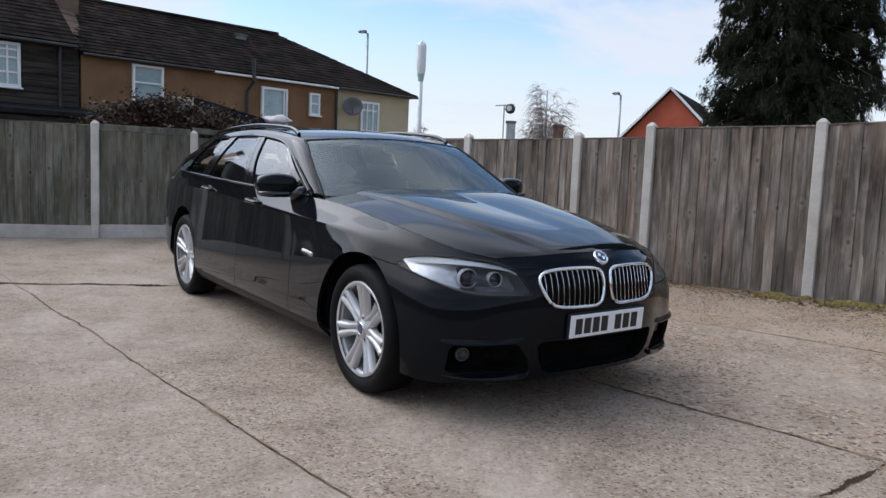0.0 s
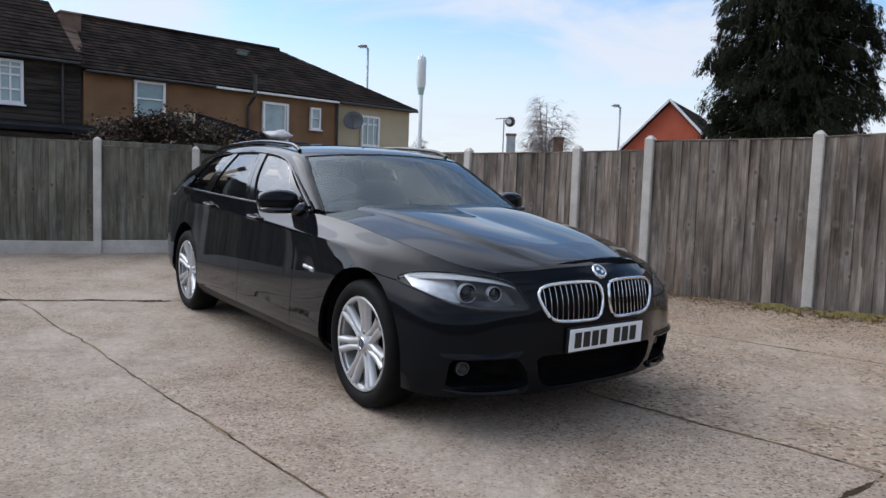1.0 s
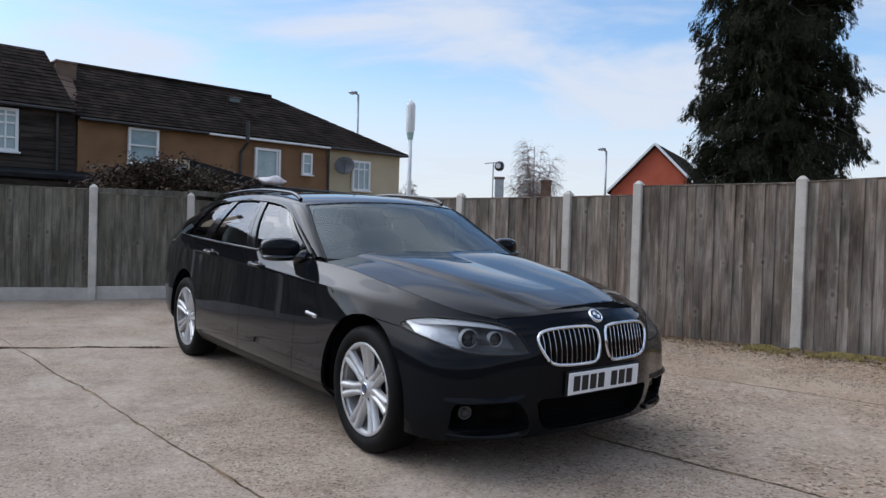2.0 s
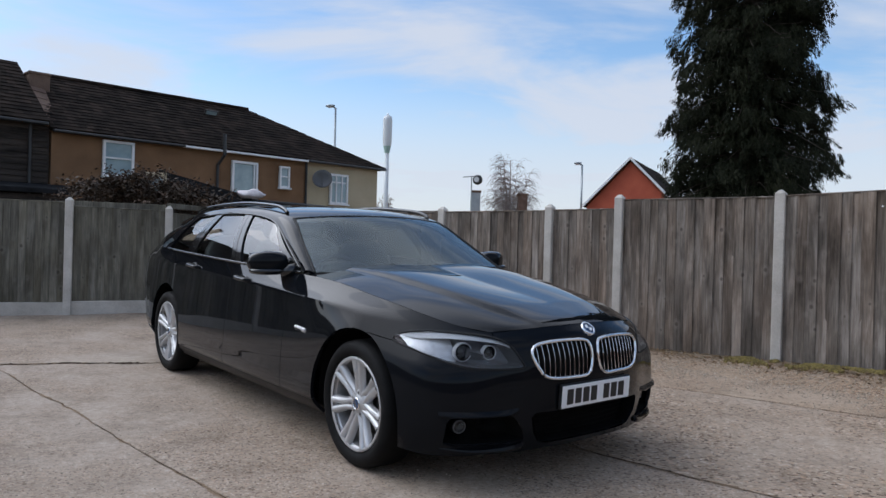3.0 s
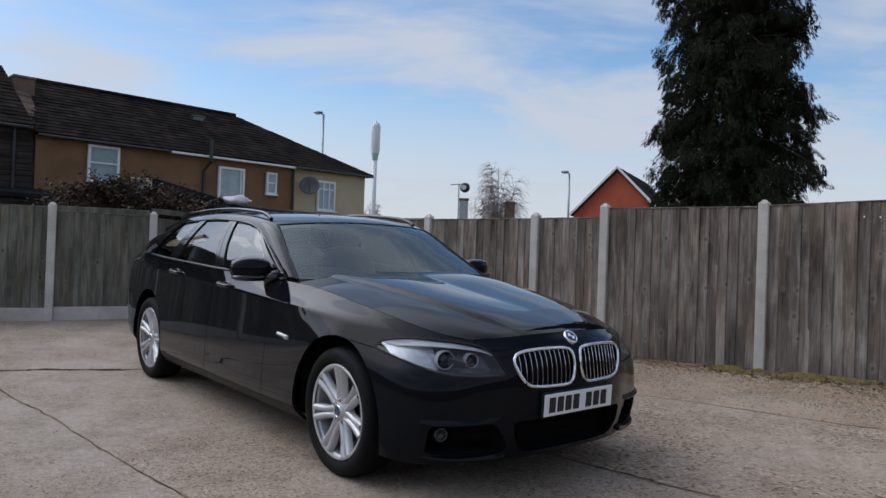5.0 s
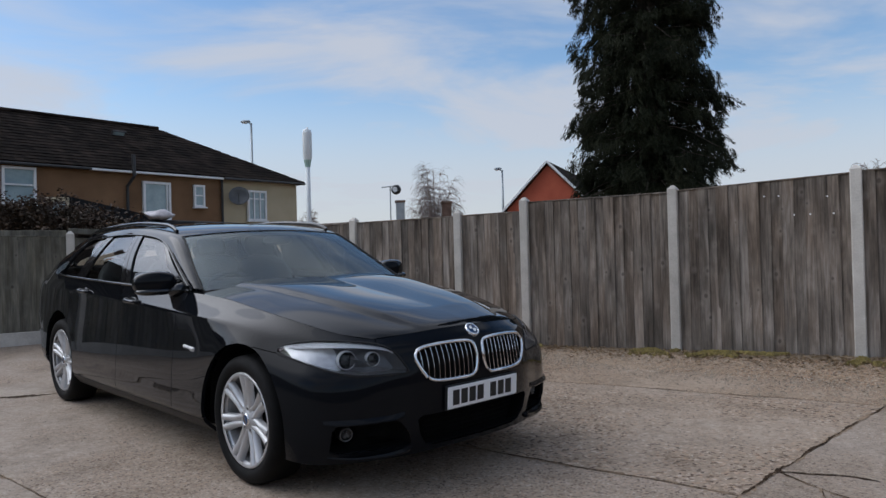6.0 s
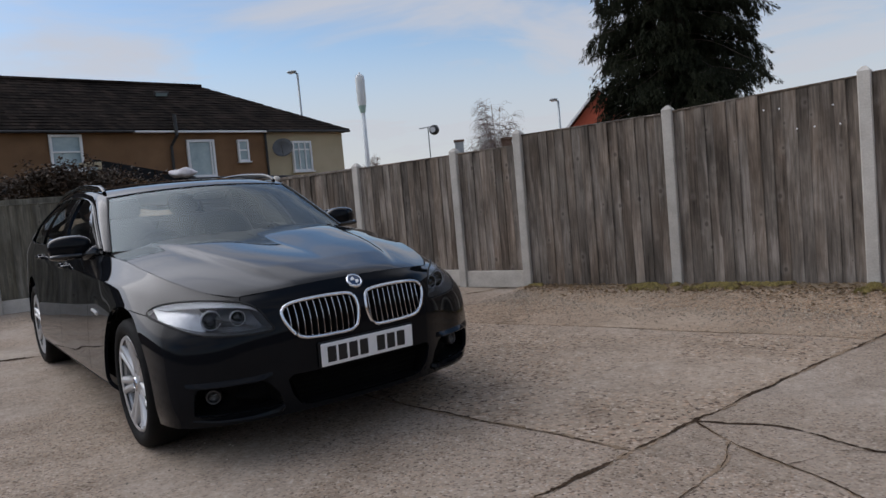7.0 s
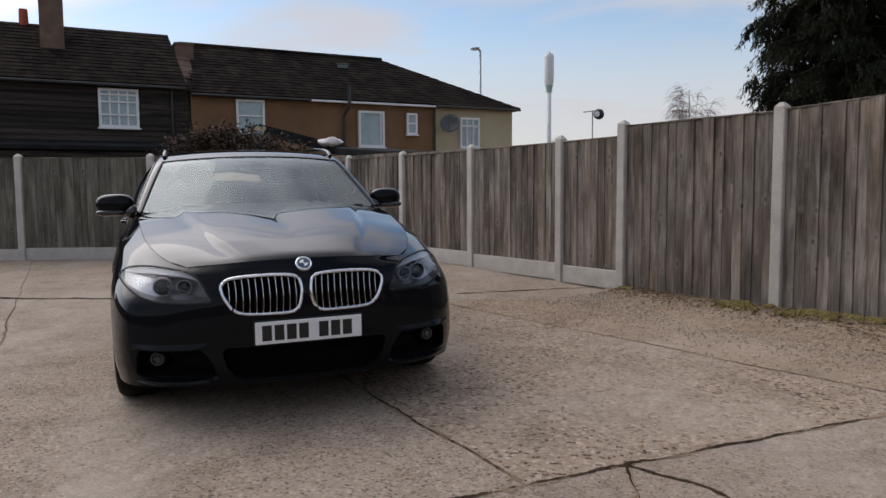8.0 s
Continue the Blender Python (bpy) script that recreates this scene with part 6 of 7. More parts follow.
# ---- flank details ----
def rounded_box(size, power=3.2, n=18):
    """A soft box (superellipsoid) of that size about its centre."""
    verts, faces = [], []
    sg = lambda c: math.copysign(abs(c) ** (2 / power), c)
    for j in range(n + 1):
        a = -math.pi / 2 + math.pi * j / n
        for i in range(2 * n):
            b = math.pi * i / n
            verts.append((size[0] / 2 * sg(math.cos(a)) * sg(math.cos(b)), size[1] / 2 * sg(math.cos(a)) * sg(math.sin(b)), size[2] / 2 * sg(math.sin(a))))
    w = 2 * n
    for j in range(n):
        for i in range(w):
            faces.append((j * w + i, j * w + (i + 1) % w, (j + 1) * w + (i + 1) % w, (j + 1) * w + i))
    return verts, faces


def flank_y(x, z):
    rows = SKIN[:, 6 * NU:14 * NU]
    best = (rows[..., 0] - x) ** 2 + (rows[..., 2] - z) ** 2
    j, i = np.unravel_index(np.argmin(best), best.shape)
    return rows[j, i, 1]


for side in (1, -1):
    fd, rd = DOORS["front_door", side], DOORS["rear_door", side]
    vs, fs = rounded_box((0.15, 0.245, 0.145), 2.7)
    shaped = []
    for x, y, z in vs:
        k = 1 - 0.25 * max(0.0, y / 0.12)             # slimmer outwards
        shaped.append((x * (0.85 + 0.15 * k) - 0.04 * max(0, y) / 0.12, y, z * (0.86 + 0.14 * k) - 0.006))
    me = mesh_of("mirror", [(-0.985 + x, side * (0.942 + y), 1.035 + z) for x, y, z in shaped], fs)
    mirror = part_of("mirror", me, M_PAINT, fd, "dark door mirror with black lower shell", smooth=True)
    vs, fs = rounded_box((0.152, 0.25, 0.05), 2.7)
    part_of("mirror_foot", mesh_of("mirror_foot", [(-0.986 + x, side * (0.939 + y), 0.978 + z) for x, y, z in vs], fs), M_GLOSSBLACK, mirror, smooth=True)
    bm = bmesh.new()
    add_rod(bm, (-0.94, side * 0.88, 0.972), (-0.90, side * 0.80, 0.985), 0.032, 0.045, 12)
    part("mirror_arm", bm, M_GLOSSBLACK, mirror, smooth=True)
    bm = bmesh.new()
    add_box(bm, pose(-1.062, side * 0.942, 1.04), (0.006, 0.19, 0.10), 0.002)
    part("mirror_glass", bm, M_CHROME, mirror)
    for door, x, z in ((fd, -1.47, 0.893), (rd, -2.42, 0.925)):
        y = flank_y(x, z)
        knots = [(x + 0.115, side * (y - 0.004), z - 0.004), (x + 0.085, side * (y + 0.028), z - 0.002), (x, side * (y + 0.034), z), (x - 0.085, side * (y + 0.028), z + 0.003), (x - 0.115, side * (y - 0.004), z + 0.004)]
        v, f = tubes([[(p, 0.0125) for p in smooth_line(knots, 6)]], 8)
        part_of("handle", mesh_of("handle", v, f), M_PAINT, door, smooth=True)
        vs, fs = rounded_box((0.13, 0.012, 0.06), 2.4, 12)
        part_of("handle_cup", mesh_of("handle_cup", [(x + px, side * (y + 0.001 + py), z - 0.004 + pz) for px, py, pz in vs], fs), M_GLOSSBLACK, door, smooth=True)
    y = flank_y(-0.575, 0.66)
    bm = bmesh.new()
    add_box(bm, pose(-0.575, side * (y + 0.004), 0.664, side * -4, 4, 0), (0.135, 0.016, 0.026), 0.006)
    vent = part("side_vent", bm, M_ALLOY, car, "chrome indicator vent")
    bm = bmesh.new()
    add_box(bm, pose(-0.59, side * (y + 0.009), 0.660, side * -4, 4, 0), (0.085, 0.012, 0.008), 0.002)
    part("vent_slot", bm, M_BLACKTRIM, vent)

# ---- cabin ----
def seat(x, y, parent, wide=0.52):
    vs, fs = rounded_box((0.54, wide, 0.2), 3.0, 12)
    s = part_of("seat", mesh_of("seat", [(x + p[0], y + p[1], 0.52 + p[2]) for p in vs], fs), M_SEAT, parent, "dark leather seat", smooth=True)
    vs, fs = rounded_box((0.16, wide, 0.66), 3.0, 12)
    lean = pose(x - 0.30, y, 0.84, 0, -16, 0)
    part_of("backrest", mesh_of("backrest", [lean @ Vector(p) for p in vs], fs), M_SEAT, s, smooth=True)
    vs, fs = rounded_box((0.11, 0.27, 0.19), 2.8, 12)
    lean = pose(x - 0.41, y, 1.235, 0, -10, 0)
    part_of("headrest", mesh_of("headrest", [lean @ Vector(p) for p in vs], fs), M_SEAT, s, smooth=True)
    bm = bmesh.new()
    for d in (-0.06, 0.06):
        add_rod(bm, (x - 0.385, y + d, 1.08), (x - 0.405, y + d, 1.2), 0.007, sides=8)
    part("headrest_post", bm, M_CHROME, s)
    return s


for y in (0.37, -0.37):
    seat(-1.62, y, car)
    seat(-2.5, y, car, 0.6)
vs, fs = rounded_box((0.56, 1.46, 0.30), 3.4, 14)
dash = part_of("dashboard", mesh_of("dashboard", [(-0.86 + p[0], p[1], 0.83 + p[2]) for p in vs], fs), M_DASH, car, smooth=True)
vs, fs = rounded_box((0.24, 0.40, 0.10), 2.6, 12)
part_of("instrument_hood", mesh_of("instrument_hood", [(-1.02 + p[0], -0.37 + p[1], 0.985 + p[2]) for p in vs], fs), M_DASH, dash, smooth=True)
ring = [(pose(-1.2, -0.37, 0.90, 0, -62, 0) @ Vector((0.185 * math.cos(a), 0.185 * math.sin(a), 0)), 0.016) for a in np.linspace(0, 2 * math.pi, 41)]
v, f = tubes([ring], 8)
steer = part_of("steering_wheel", mesh_of("steering_wheel", v, f), M_DASH, car, "black steering wheel", smooth=True)
bm = bmesh.new()
tip = pose(-1.2, -0.37, 0.90, 0, -62, 0)
add_box(bm, tip, (0.13, 0.15, 0.05), 0.02)
for a in (0.0, math.pi, math.pi * 1.5):
    add_rod(bm, tip @ Vector((0, 0, 0)), tip @ Vector((0.18 * math.sin(a), 0.18 * math.cos(a), 0)), 0.02, sides=8)
part("steering_hub", bm, M_DASH, steer)
bm = bmesh.new()
vs, fs = rounded_box((0.03, 0.24, 0.07), 2.6, 10)
part_of("interior_mirror", mesh_of("interior_mirror", [(-1.12 + p[0], p[1], 1.275 + p[2]) for p in vs], fs), M_GLOSSBLACK, car, smooth=True)
bm.free()
part("cabin_floor", box_bm((3.1, 1.5, 0.05), (-2.2, 0, 0.36)), M_INNER, car)
part("bulkhead", box_bm((0.05, 1.4, 0.5), (-0.64, 0, 0.66)), M_INNER, car)


# ---- beyond the fence ----
def red_gable_house():
    h = thing("house", pose(5.16, 21.0, 0.25, 0, 0, -26), "red brick house with white gable boards and dark roof", "house")
    bm = bmesh.new()
    w, eave, apex, deep = 1.26, 2.30, 3.56, 4.5
    front = [bm.verts.new(p) for p in ((-w, 0, -0.2), (w, 0, -0.2), (w, 0, eave), (0, 0, apex), (-w, 0, eave))]
    back = [bm.verts.new((v.co.x, deep, v.co.z)) for v in front]
    bm.faces.new(front)
    bm.faces.new(back[::-1])
    for i in (0, 1, 4):
        bm.faces.new((front[(i + 1) % 5], front[i], back[i], back[(i + 1) % 5]))
    bmesh.ops.recalc_face_normals(bm, faces=bm.faces)
    part("wall", bm, M_REDBRICK, h, "red brick gable wall")
    for s in (-1, 1):
        roof_slope((s * (w + 0.10), -0.1, eave - 0.08), (s * (w + 0.10), deep, eave - 0.08), (0, deep, apex + 0.05), (0, -0.1, apex + 0.05), 10, "roof", h)
        bm = bmesh.new()
        d = Vector((s * (w + 0.10), 0, eave - 0.13)) - Vector((0, 0, apex))
        m = Matrix.Translation(Vector((s * (w + 0.1) / 2, -0.13, (apex + eave - 0.10) / 2 + 0.02))) @ Matrix.Rotation(-math.atan2(d.z, d.x), 4, "Y")
        add_box(bm, m, (d.length, 0.04, 0.065), 0.004)
        part("bargeboard", bm, M_WHITE, h, "white bargeboard")
    return h


red_gable_house()


def street_lamp(x, y, top, reach, turn, label):
    base = level(y)
    lamp = thing("street_lamp", pose(x, y, base, 0, 0, turn), label, "street lamp")
    bm = bmesh.new()
    add_rod(bm, (0, 0, 0), (0, 0, 1.2), 0.075, 0.065)
    add_rod(bm, (0, 0, 1.2), (0, 0, top - base - 0.05), 0.045, 0.032)
    part("column", bm, M_GALV, lamp, smooth=True)
    bm = bmesh.new()
    add_rod(bm, (0, 0, top - base - 0.06), (-0.12, 0, top - base), 0.026)
    part("arm", bm, M_GALV, lamp)
    vs, fs = rounded_box((reach, 0.16, 0.085), 2.5, 12)
    head = part_of("lantern", mesh_of("lantern", [(p[0] - reach / 2 - 0.02, p[1], p[2] + top - base + 0.01 + 0.04 * p[0]) for p in vs], fs), M_GALV, lamp, "grey lantern", smooth=True)
    vs, fs = rounded_box((reach * 0.6, 0.12, 0.05), 2.5, 10)
    part_of("bowl", mesh_of("bowl", [(p[0] - reach / 2 - 0.04, p[1], p[2] + top - base - 0.03) for p in vs], fs), M_WHITE, head, smooth=True)
    return lamp


street_lamp(-3.68, 22.9, 5.46, 0.30, 0, "tall grey street lamp behind the terrace")
street_lamp(4.60, 25.7, 4.20, 0.28, 0, "grey street lamp beyond the fence")


def phone_mast():
    m = thing("phone_mast", pose(-2.5, 28.4, 0.25), "pale slim phone mast with thick shrouded head", "mast")
    bm = bmesh.new()
    add_rod(bm, (0, 0, 0), (0, 0, 4.85), 0.10, 0.085, 20)
    part("pole", bm, M_MAST, m, smooth=True)
    part_of("shroud", mesh_of("shroud", *[(lambda r: ([(v[0], v[2], v[1]) for v in r[0]], r[1]))(lathe([(0.085, 4.45), (0.12, 4.62), (0.175, 4.85), (0.18, 5.75), (0.15, 5.88), (0.05, 5.93), (0.03, 6.0), (0.0, 6.0)], 24))][0]),
            M_MAST, m, "pale antenna shroud", smooth=True)
    part_of("band", mesh_of("band", *[(lambda r: ([(v[0], v[2], v[1]) for v in r[0]], r[1]))(lathe([(0.10, 4.46), (0.124, 4.62), (0.150, 4.73)], 24))][0]),
            M_MASTGREEN, m, "green band", smooth=True)
    return m


phone_mast()


def sign_pole():
    """A slim pole with a cross arm and a round floodlight."""
    p = thing("floodlight_pole", pose(0.47, 17.1, 0.25), "slim pole with cross arm and round dark floodlight", "pole")
    bm = bmesh.new()
    add_rod(bm, (0, 0, 0), (0, 0, 2.58), 0.016, 0.014)
    part("pole", bm, M_GALV, p)
    bm = bmesh.new()
    add_rod(bm, (-0.2, 0, 2.56), (0.22, 0, 2.60), 0.012)
    part("arm", bm, M_GALV, p)
    vs, fs = lathe([(0.0, 0.06), (0.09, 0.05), (0.115, 0.02), (0.115, -0.03), (0.07, -0.07), (0.0, -0.08)], 20)
    part_of("floodlight", mesh_of("floodlight", [(0.14 + v[0], v[1] - 0.02, 2.50 + v[2]) for v in vs], fs), M_BLACKPIPE, p, smooth=True)
    vs, fs = lathe([(0.0, -0.005), (0.06, -0.005)], 16)
    part_of("lamp_glass", mesh_of("lamp_glass", [(0.11 + v[0], -0.105, 2.50 + v[2]) for v in vs], fs), M_WHITE, p)
    return p


sign_pole()
for x, y, z, w, label in ((1.06, 30.0, 3.60, 0.42, "grey rendered chimney stack far off"), (2.96, 30.0, 3.52, 0.46, "brown brick chimney stack far off")):
    c = thing("chimney_stack", pose(x, y, 0.2), label, "chimney")
    part("shaft", box_bm((w * 0.85, 0.4, z - 0.4), (0, 0, (z - 0.4) / 2), 0.01), M_BROWNBRICK if "brown" in label else M_GALV, c)
    part("cap", box_bm((w, 0.5, 0.09), (0, 0, z - 0.38), 0.01), M_BROWNBRICK, c)


# ---- plants ----
def bare_tree(x, y, height, spread, seed, label, weep=0.5, name="tree"):
    """A leafless tree: limbs that fork again and again into hanging twigs."""
    rnd = random.Random(seed)
    limbs, twigs = [], []

    def grow(p, d, length, r, depth):
        path = [(p.copy(), r)]
        steps = 5
        for k in range(steps):
            d = (d + Vector((rnd.uniform(-1, 1), rnd.uniform(-1, 1), rnd.uniform(-0.4, 0.5))) * 0.22 - Vector((0, 0, weep * 0.13 * depth if depth > 2 else 0))).normalized()
            p = p + d * length / steps
            path.append((p.copy(), r * (1 - 0.6 * (k + 1) / steps)))
            if depth < 5 and k >= 1:
                for _ in range(2 if depth < 4 else 3):
                    side = (d + Vector((rnd.uniform(-1, 1), rnd.uniform(-1, 1), rnd.uniform(-0.1, 0.7))) * 0.9).normalized()
                    if rnd.random() < (0.75 if depth < 3 else 0.62):
                        grow(p.copy(), side, length * rnd.uniform(0.42, 0.62), r * 0.42, depth + 1)
        (limbs if depth < 3 else twigs).append(path)

    grow(Vector((0, 0, 0)), Vector((0, 0, 1)), height * 0.72, height * 0.022, 1)
    top = max(q[0].z for path in limbs + twigs for q in path)
    wide = max(math.hypot(q[0].x, q[0].y) for path in limbs + twigs for q in path)
    fit = Matrix.Diagonal((spread / wide, spread / wide, height / top, 1))
    t = thing(name, pose(x, y, level(y)), label, "tree")
    v, f = tubes([[(fit @ q, r) for q, r in path] for path in limbs], 6)
    part_of("trunk", mesh_of("trunk", v, f), M_TWIG, t, smooth=True)
    v, f = tubes([[(fit @ q, max(0.006, r)) for q, r in path] for path in twigs], 3)
    tagged(part_of("crown", mesh_of("crown", v, f), M_TWIG, t), kind="stuff")
    return t



def weeping_birch(x, y, height, spread, seed):
    """A leafless birch: a forked stem, rising limbs and curtains of fine hanging twigs."""
    rnd = random.Random(seed)
    t = thing("tree", pose(x, y, level(y)), "leafless weeping birch beyond the fence", "tree")
    limbs, twigs = [], []
    for b in range(26):
        a, up = rnd.uniform(0, 2 * math.pi), rnd.uniform(0.45, 1.0)
        reach = spread * rnd.uniform(0.25, 0.95) * (1.25 - up * 0.75)
        p0 = Vector((0.06 * math.cos(a), 0.06 * math.sin(a), height * rnd.uniform(0.2, 0.45) * up))
        path = []
        for k in range(9):
            s = k / 8
            q = p0.lerp(Vector((reach * math.cos(a), reach * math.sin(a), height * up)), s ** 0.9)
            q += Vector((rnd.gauss(0, 0.03), rnd.gauss(0, 0.03), 0.22 * math.sin(math.pi * s) * up))
            path.append((q, 0.030 * (1 - 0.85 * s) * (1.4 if b < 3 else 0.8)))
        limbs.append(path)
        for _ in range(80):
            k = rnd.randrange(3, 9)
            p = path[k][0].copy()
            d = Vector((rnd.gauss(0, 0.7) + 0.4 * math.cos(a), rnd.gauss(0, 0.7) + 0.4 * math.sin(a), rnd.uniform(0.1, 0.9))).normalized()
            strand, n = [(p.copy(), 0.006)], rnd.randrange(4, 9)
            for i in range(n):
                d = (d + Vector((rnd.gauss(0, 0.12), rnd.gauss(0, 0.12), -0.26))).normalized()
                p = p + d * 0.095
                strand.append((p.copy(), 0.0052 - 0.0003 * i))
            twigs.append([q for q in strand if q[0].z > 0.2])
    limbs.append([(Vector((0, 0, 0)), 0.07), (Vector((0.04, 0, height * 0.35)), 0.045), (Vector((0, 0.03, height * 0.7)), 0.022), (Vector((-0.03, 0, height * 0.95)), 0.012)])
    v, f = tubes(limbs, 6)
    part_of("trunk", mesh_of("trunk", v, f), M_TWIG, t, smooth=True)
    v, f = tubes([path for path in twigs if len(path) > 2], 3)
    tagged(part_of("crown", mesh_of("crown", v, f), M_TWIG, t, "fine hanging twigs"), kind="stuff")
    return t


weeping_birch(2.55, 31.0, 4.85, 1.55, 4)
bare_tree(-3.0, 34.0, 3.2, 1.3, 9, "leafless pale tree low behind the mast", 0.3)
bare_tree(18.6, 25.0, 4.0, 1.8, 12, "leafless tree far beyond the side fence", 0.4)


def cypress(x, y, height, radius):
    """A dense dark conifer: trunk, drooping boughs, each hung with many small sprays."""
    rnd = random.Random(21)
    t = thing("conifer_tree", pose(x, y, level(y)), "tall dense dark green cypress tree behind the fence", "tree")
    v, f = tubes([[(Vector((0, 0, 0)), 0.2), (Vector((0.03, 0, height * 0.5)), 0.12), (Vector((0, 0, height)), 0.02)]], 10)
    part_of("trunk", mesh_of("trunk", v, f), M_BARK, t, smooth=True)
    verts, faces, wood = [], [], []
    total = 640
    for b in range(total):
        h = 0.5 + (height - 0.6) * ((b + rnd.random()) / total) ** 1.05
        a = b * 2.399963 + rnd.uniform(-0.5, 0.5)
        shrink = max(0.05, 1 - (h / height) ** 2.3)
        lobe = 0.90 + 0.26 * noise.noise(Vector((math.cos(a) * 1.7, math.sin(a) * 1.7, h * 1.3)))
        length = radius * shrink * lobe * rnd.uniform(0.80, 1.10) * (0.96 if h < 1.6 else 1.0)
        out = Vector((math.cos(a), math.sin(a), 0))
        side = Vector((-out.y, out.x, 0))
        rise, bend, droop = rnd.uniform(0.10, 0.34), rnd.uniform(-0.15, 0.15), rnd.uniform(0.42, 0.70)
        path = []
        for k in range(9):
            s = k / 8
            path.append(out * (length * s) + side * (bend * s * s * length) + Vector((0, 0, h + length * (rise * s - droop * s ** 2.2 + 0.16 * s ** 6))))
        wood.append([(p, 0.016 * (1.1 - k / 8)) for k, p in enumerate(path)])
        # flat fans of scale leaves hang in tufts under the bough
        for tuft in range(int(12 + 15 * length)):
            s = rnd.uniform(0.12, 1.0) ** 0.75
            k = min(7, int(s * 8))
            root = path[k].lerp(path[k + 1], s * 8 - k) + side * rnd.gauss(0, 0.10 + 0.04 * s) + Vector((0, 0, rnd.uniform(-0.05, 0.03)))
            fall = (out * rnd.uniform(0.25, 1.0) + side * rnd.uniform(-0.7, 0.7) + Vector((0, 0, rnd.uniform(-2.3, -0.6)))).normalized()
            long_ = rnd.uniform(0.12, 0.27)
            flat_way = fall.cross(Vector((rnd.uniform(-1, 1), rnd.uniform(-1, 1), rnd.uniform(-0.5, 0.5)))).normalized()
            for n in range(42):
                q = rnd.uniform(0, 1) ** 0.8
                p = root + fall * (long_ * q) + flat_way * rnd.gauss(0, 0.026) + Vector((rnd.gauss(0, 0.012), rnd.gauss(0, 0.012), -0.10 * long_ * q * q))
                d = (fall + flat_way * rnd.uniform(-0.5, 0.5) + Vector((rnd.gauss(0, 0.2), rnd.gauss(0, 0.2), rnd.gauss(-0.35, 0.2)))).normalized()
                w = d.cross(Vector((rnd.uniform(-1, 1), rnd.uniform(-1, 1), rnd.uniform(-1, 1)))).normalized() * rnd.uniform(0.0045, 0.0075)
                tip = p + d * rnd.uniform(0.045, 0.085)
                m = p.lerp(tip, 0.5)
                i = len(verts)
                verts += [p, m - w, tip, m + w]
                faces.append((i, i + 1, i + 2, i + 3))
    v, f = tubes(wood, 4)
    tagged(part_of("bough", mesh_of("bough", v, f), M_BARK, t), kind="stuff")
    tagged(part_of("crown", mesh_of("crown", verts, faces), M_CONIFER, t, "dark drooping sprays"), kind="stuff")
    return t


cypress(4.35, 10.75, 11.0, 1.33)


def bramble(x, y, z, size, count, seed):
    """A tangle of arching stems with small reddish and dull green leaves, resting on the fence top."""
    rnd = random.Random(seed)
    t = thing("bush", pose(x, y, level(y), 0, 0, 18), "tangled bramble bush with dull red and green leaves", "bush")
    stems, verts, faces = [], [], []
    for b in range(count):
        p = Vector((rnd.uniform(-0.5, 0.5) * size[0], rnd.uniform(-0.5, 0.5) * size[1], 0.0 if b % 3 == 0 else z * rnd.uniform(0.5, 0.9)))
        d = Vector((rnd.uniform(-0.7, 0.7), rnd.uniform(-0.6, 0.4), 1.0)).normalized()
        path = [(p.copy(), 0.008)]
        limit = z + size[2] * rnd.uniform(0.3, 1.0) * (1 - 0.5 * abs(p.x) / size[0])
        for k in range(14):
            d = (d + Vector((rnd.uniform(-0.3, 0.3), rnd.uniform(-0.3, 0.3), -0.55 if p.z > limit else 0.05))).normalized()
            p = p + d * 0.10
            path.append((p.copy(), 0.0075 - 0.0004 * k))
            if p.z > z - 0.5:
                for _ in range(9):
                    c = p + Vector((rnd.gauss(0, 0.05), rnd.gauss(0, 0.05), rnd.gauss(0, 0.05)))
                    u = Vector((rnd.uniform(-1, 1), rnd.uniform(-1, 1), rnd.uniform(-0.6, 0.6))).normalized()
                    w = u.cross(Vector((rnd.uniform(-1, 1), rnd.uniform(-1, 1), 1))).normalized()
                    s = rnd.uniform(0.018, 0.042)
                    i = len(verts)
                    verts += [c - u * s, c + w * s * 0.55, c + u * s, c - w * s * 0.55]
                    faces.append((i, i + 1, i + 2, i + 3))
            if p.z < 0.1:
                break
        stems.append(path)
    v, f = tubes(stems, 4)
    tagged(part_of("stem", mesh_of("stem", v, f), M_BARK, t), kind="stuff")
    tagged(part_of("foliage", mesh_of("foliage", verts, faces), M_BRAMBLE, t, "small dull red and green leaves"), kind="stuff")
    return t


bramble(-4.85, 11.1, 1.60, (0.85, 0.6, 0.19), 130, 5)
bramble(-4.05, 11.0, 1.36, (0.45, 0.4, 0.16), 45, 6)


# ---- on the outbuilding ----
def flat_outbuilding():
    """A low shelter with a black felt roof in the corner behind the fences."""
    z = level(11.8)
    s = thing("outbuilding", pose(-2.22, 11.80, z, 0, 0, -34), "low outbuilding with a shallow black felt roof behind the fence", "outbuilding")
    top = 1.79 - z
    part("wall", box_bm((1.86, 1.1, top - 0.2), (0, 0.02, (top - 0.2) / 2)), M_WBOARD, s, "dark boarded wall")
    part("roof", box_bm((2.06, 1.32, 0.12), (0, 0, -0.06), 0.012), M_FELT, s, "shallow black felt roof", where=pose(0, 0, top, 0, 4.7, 0))


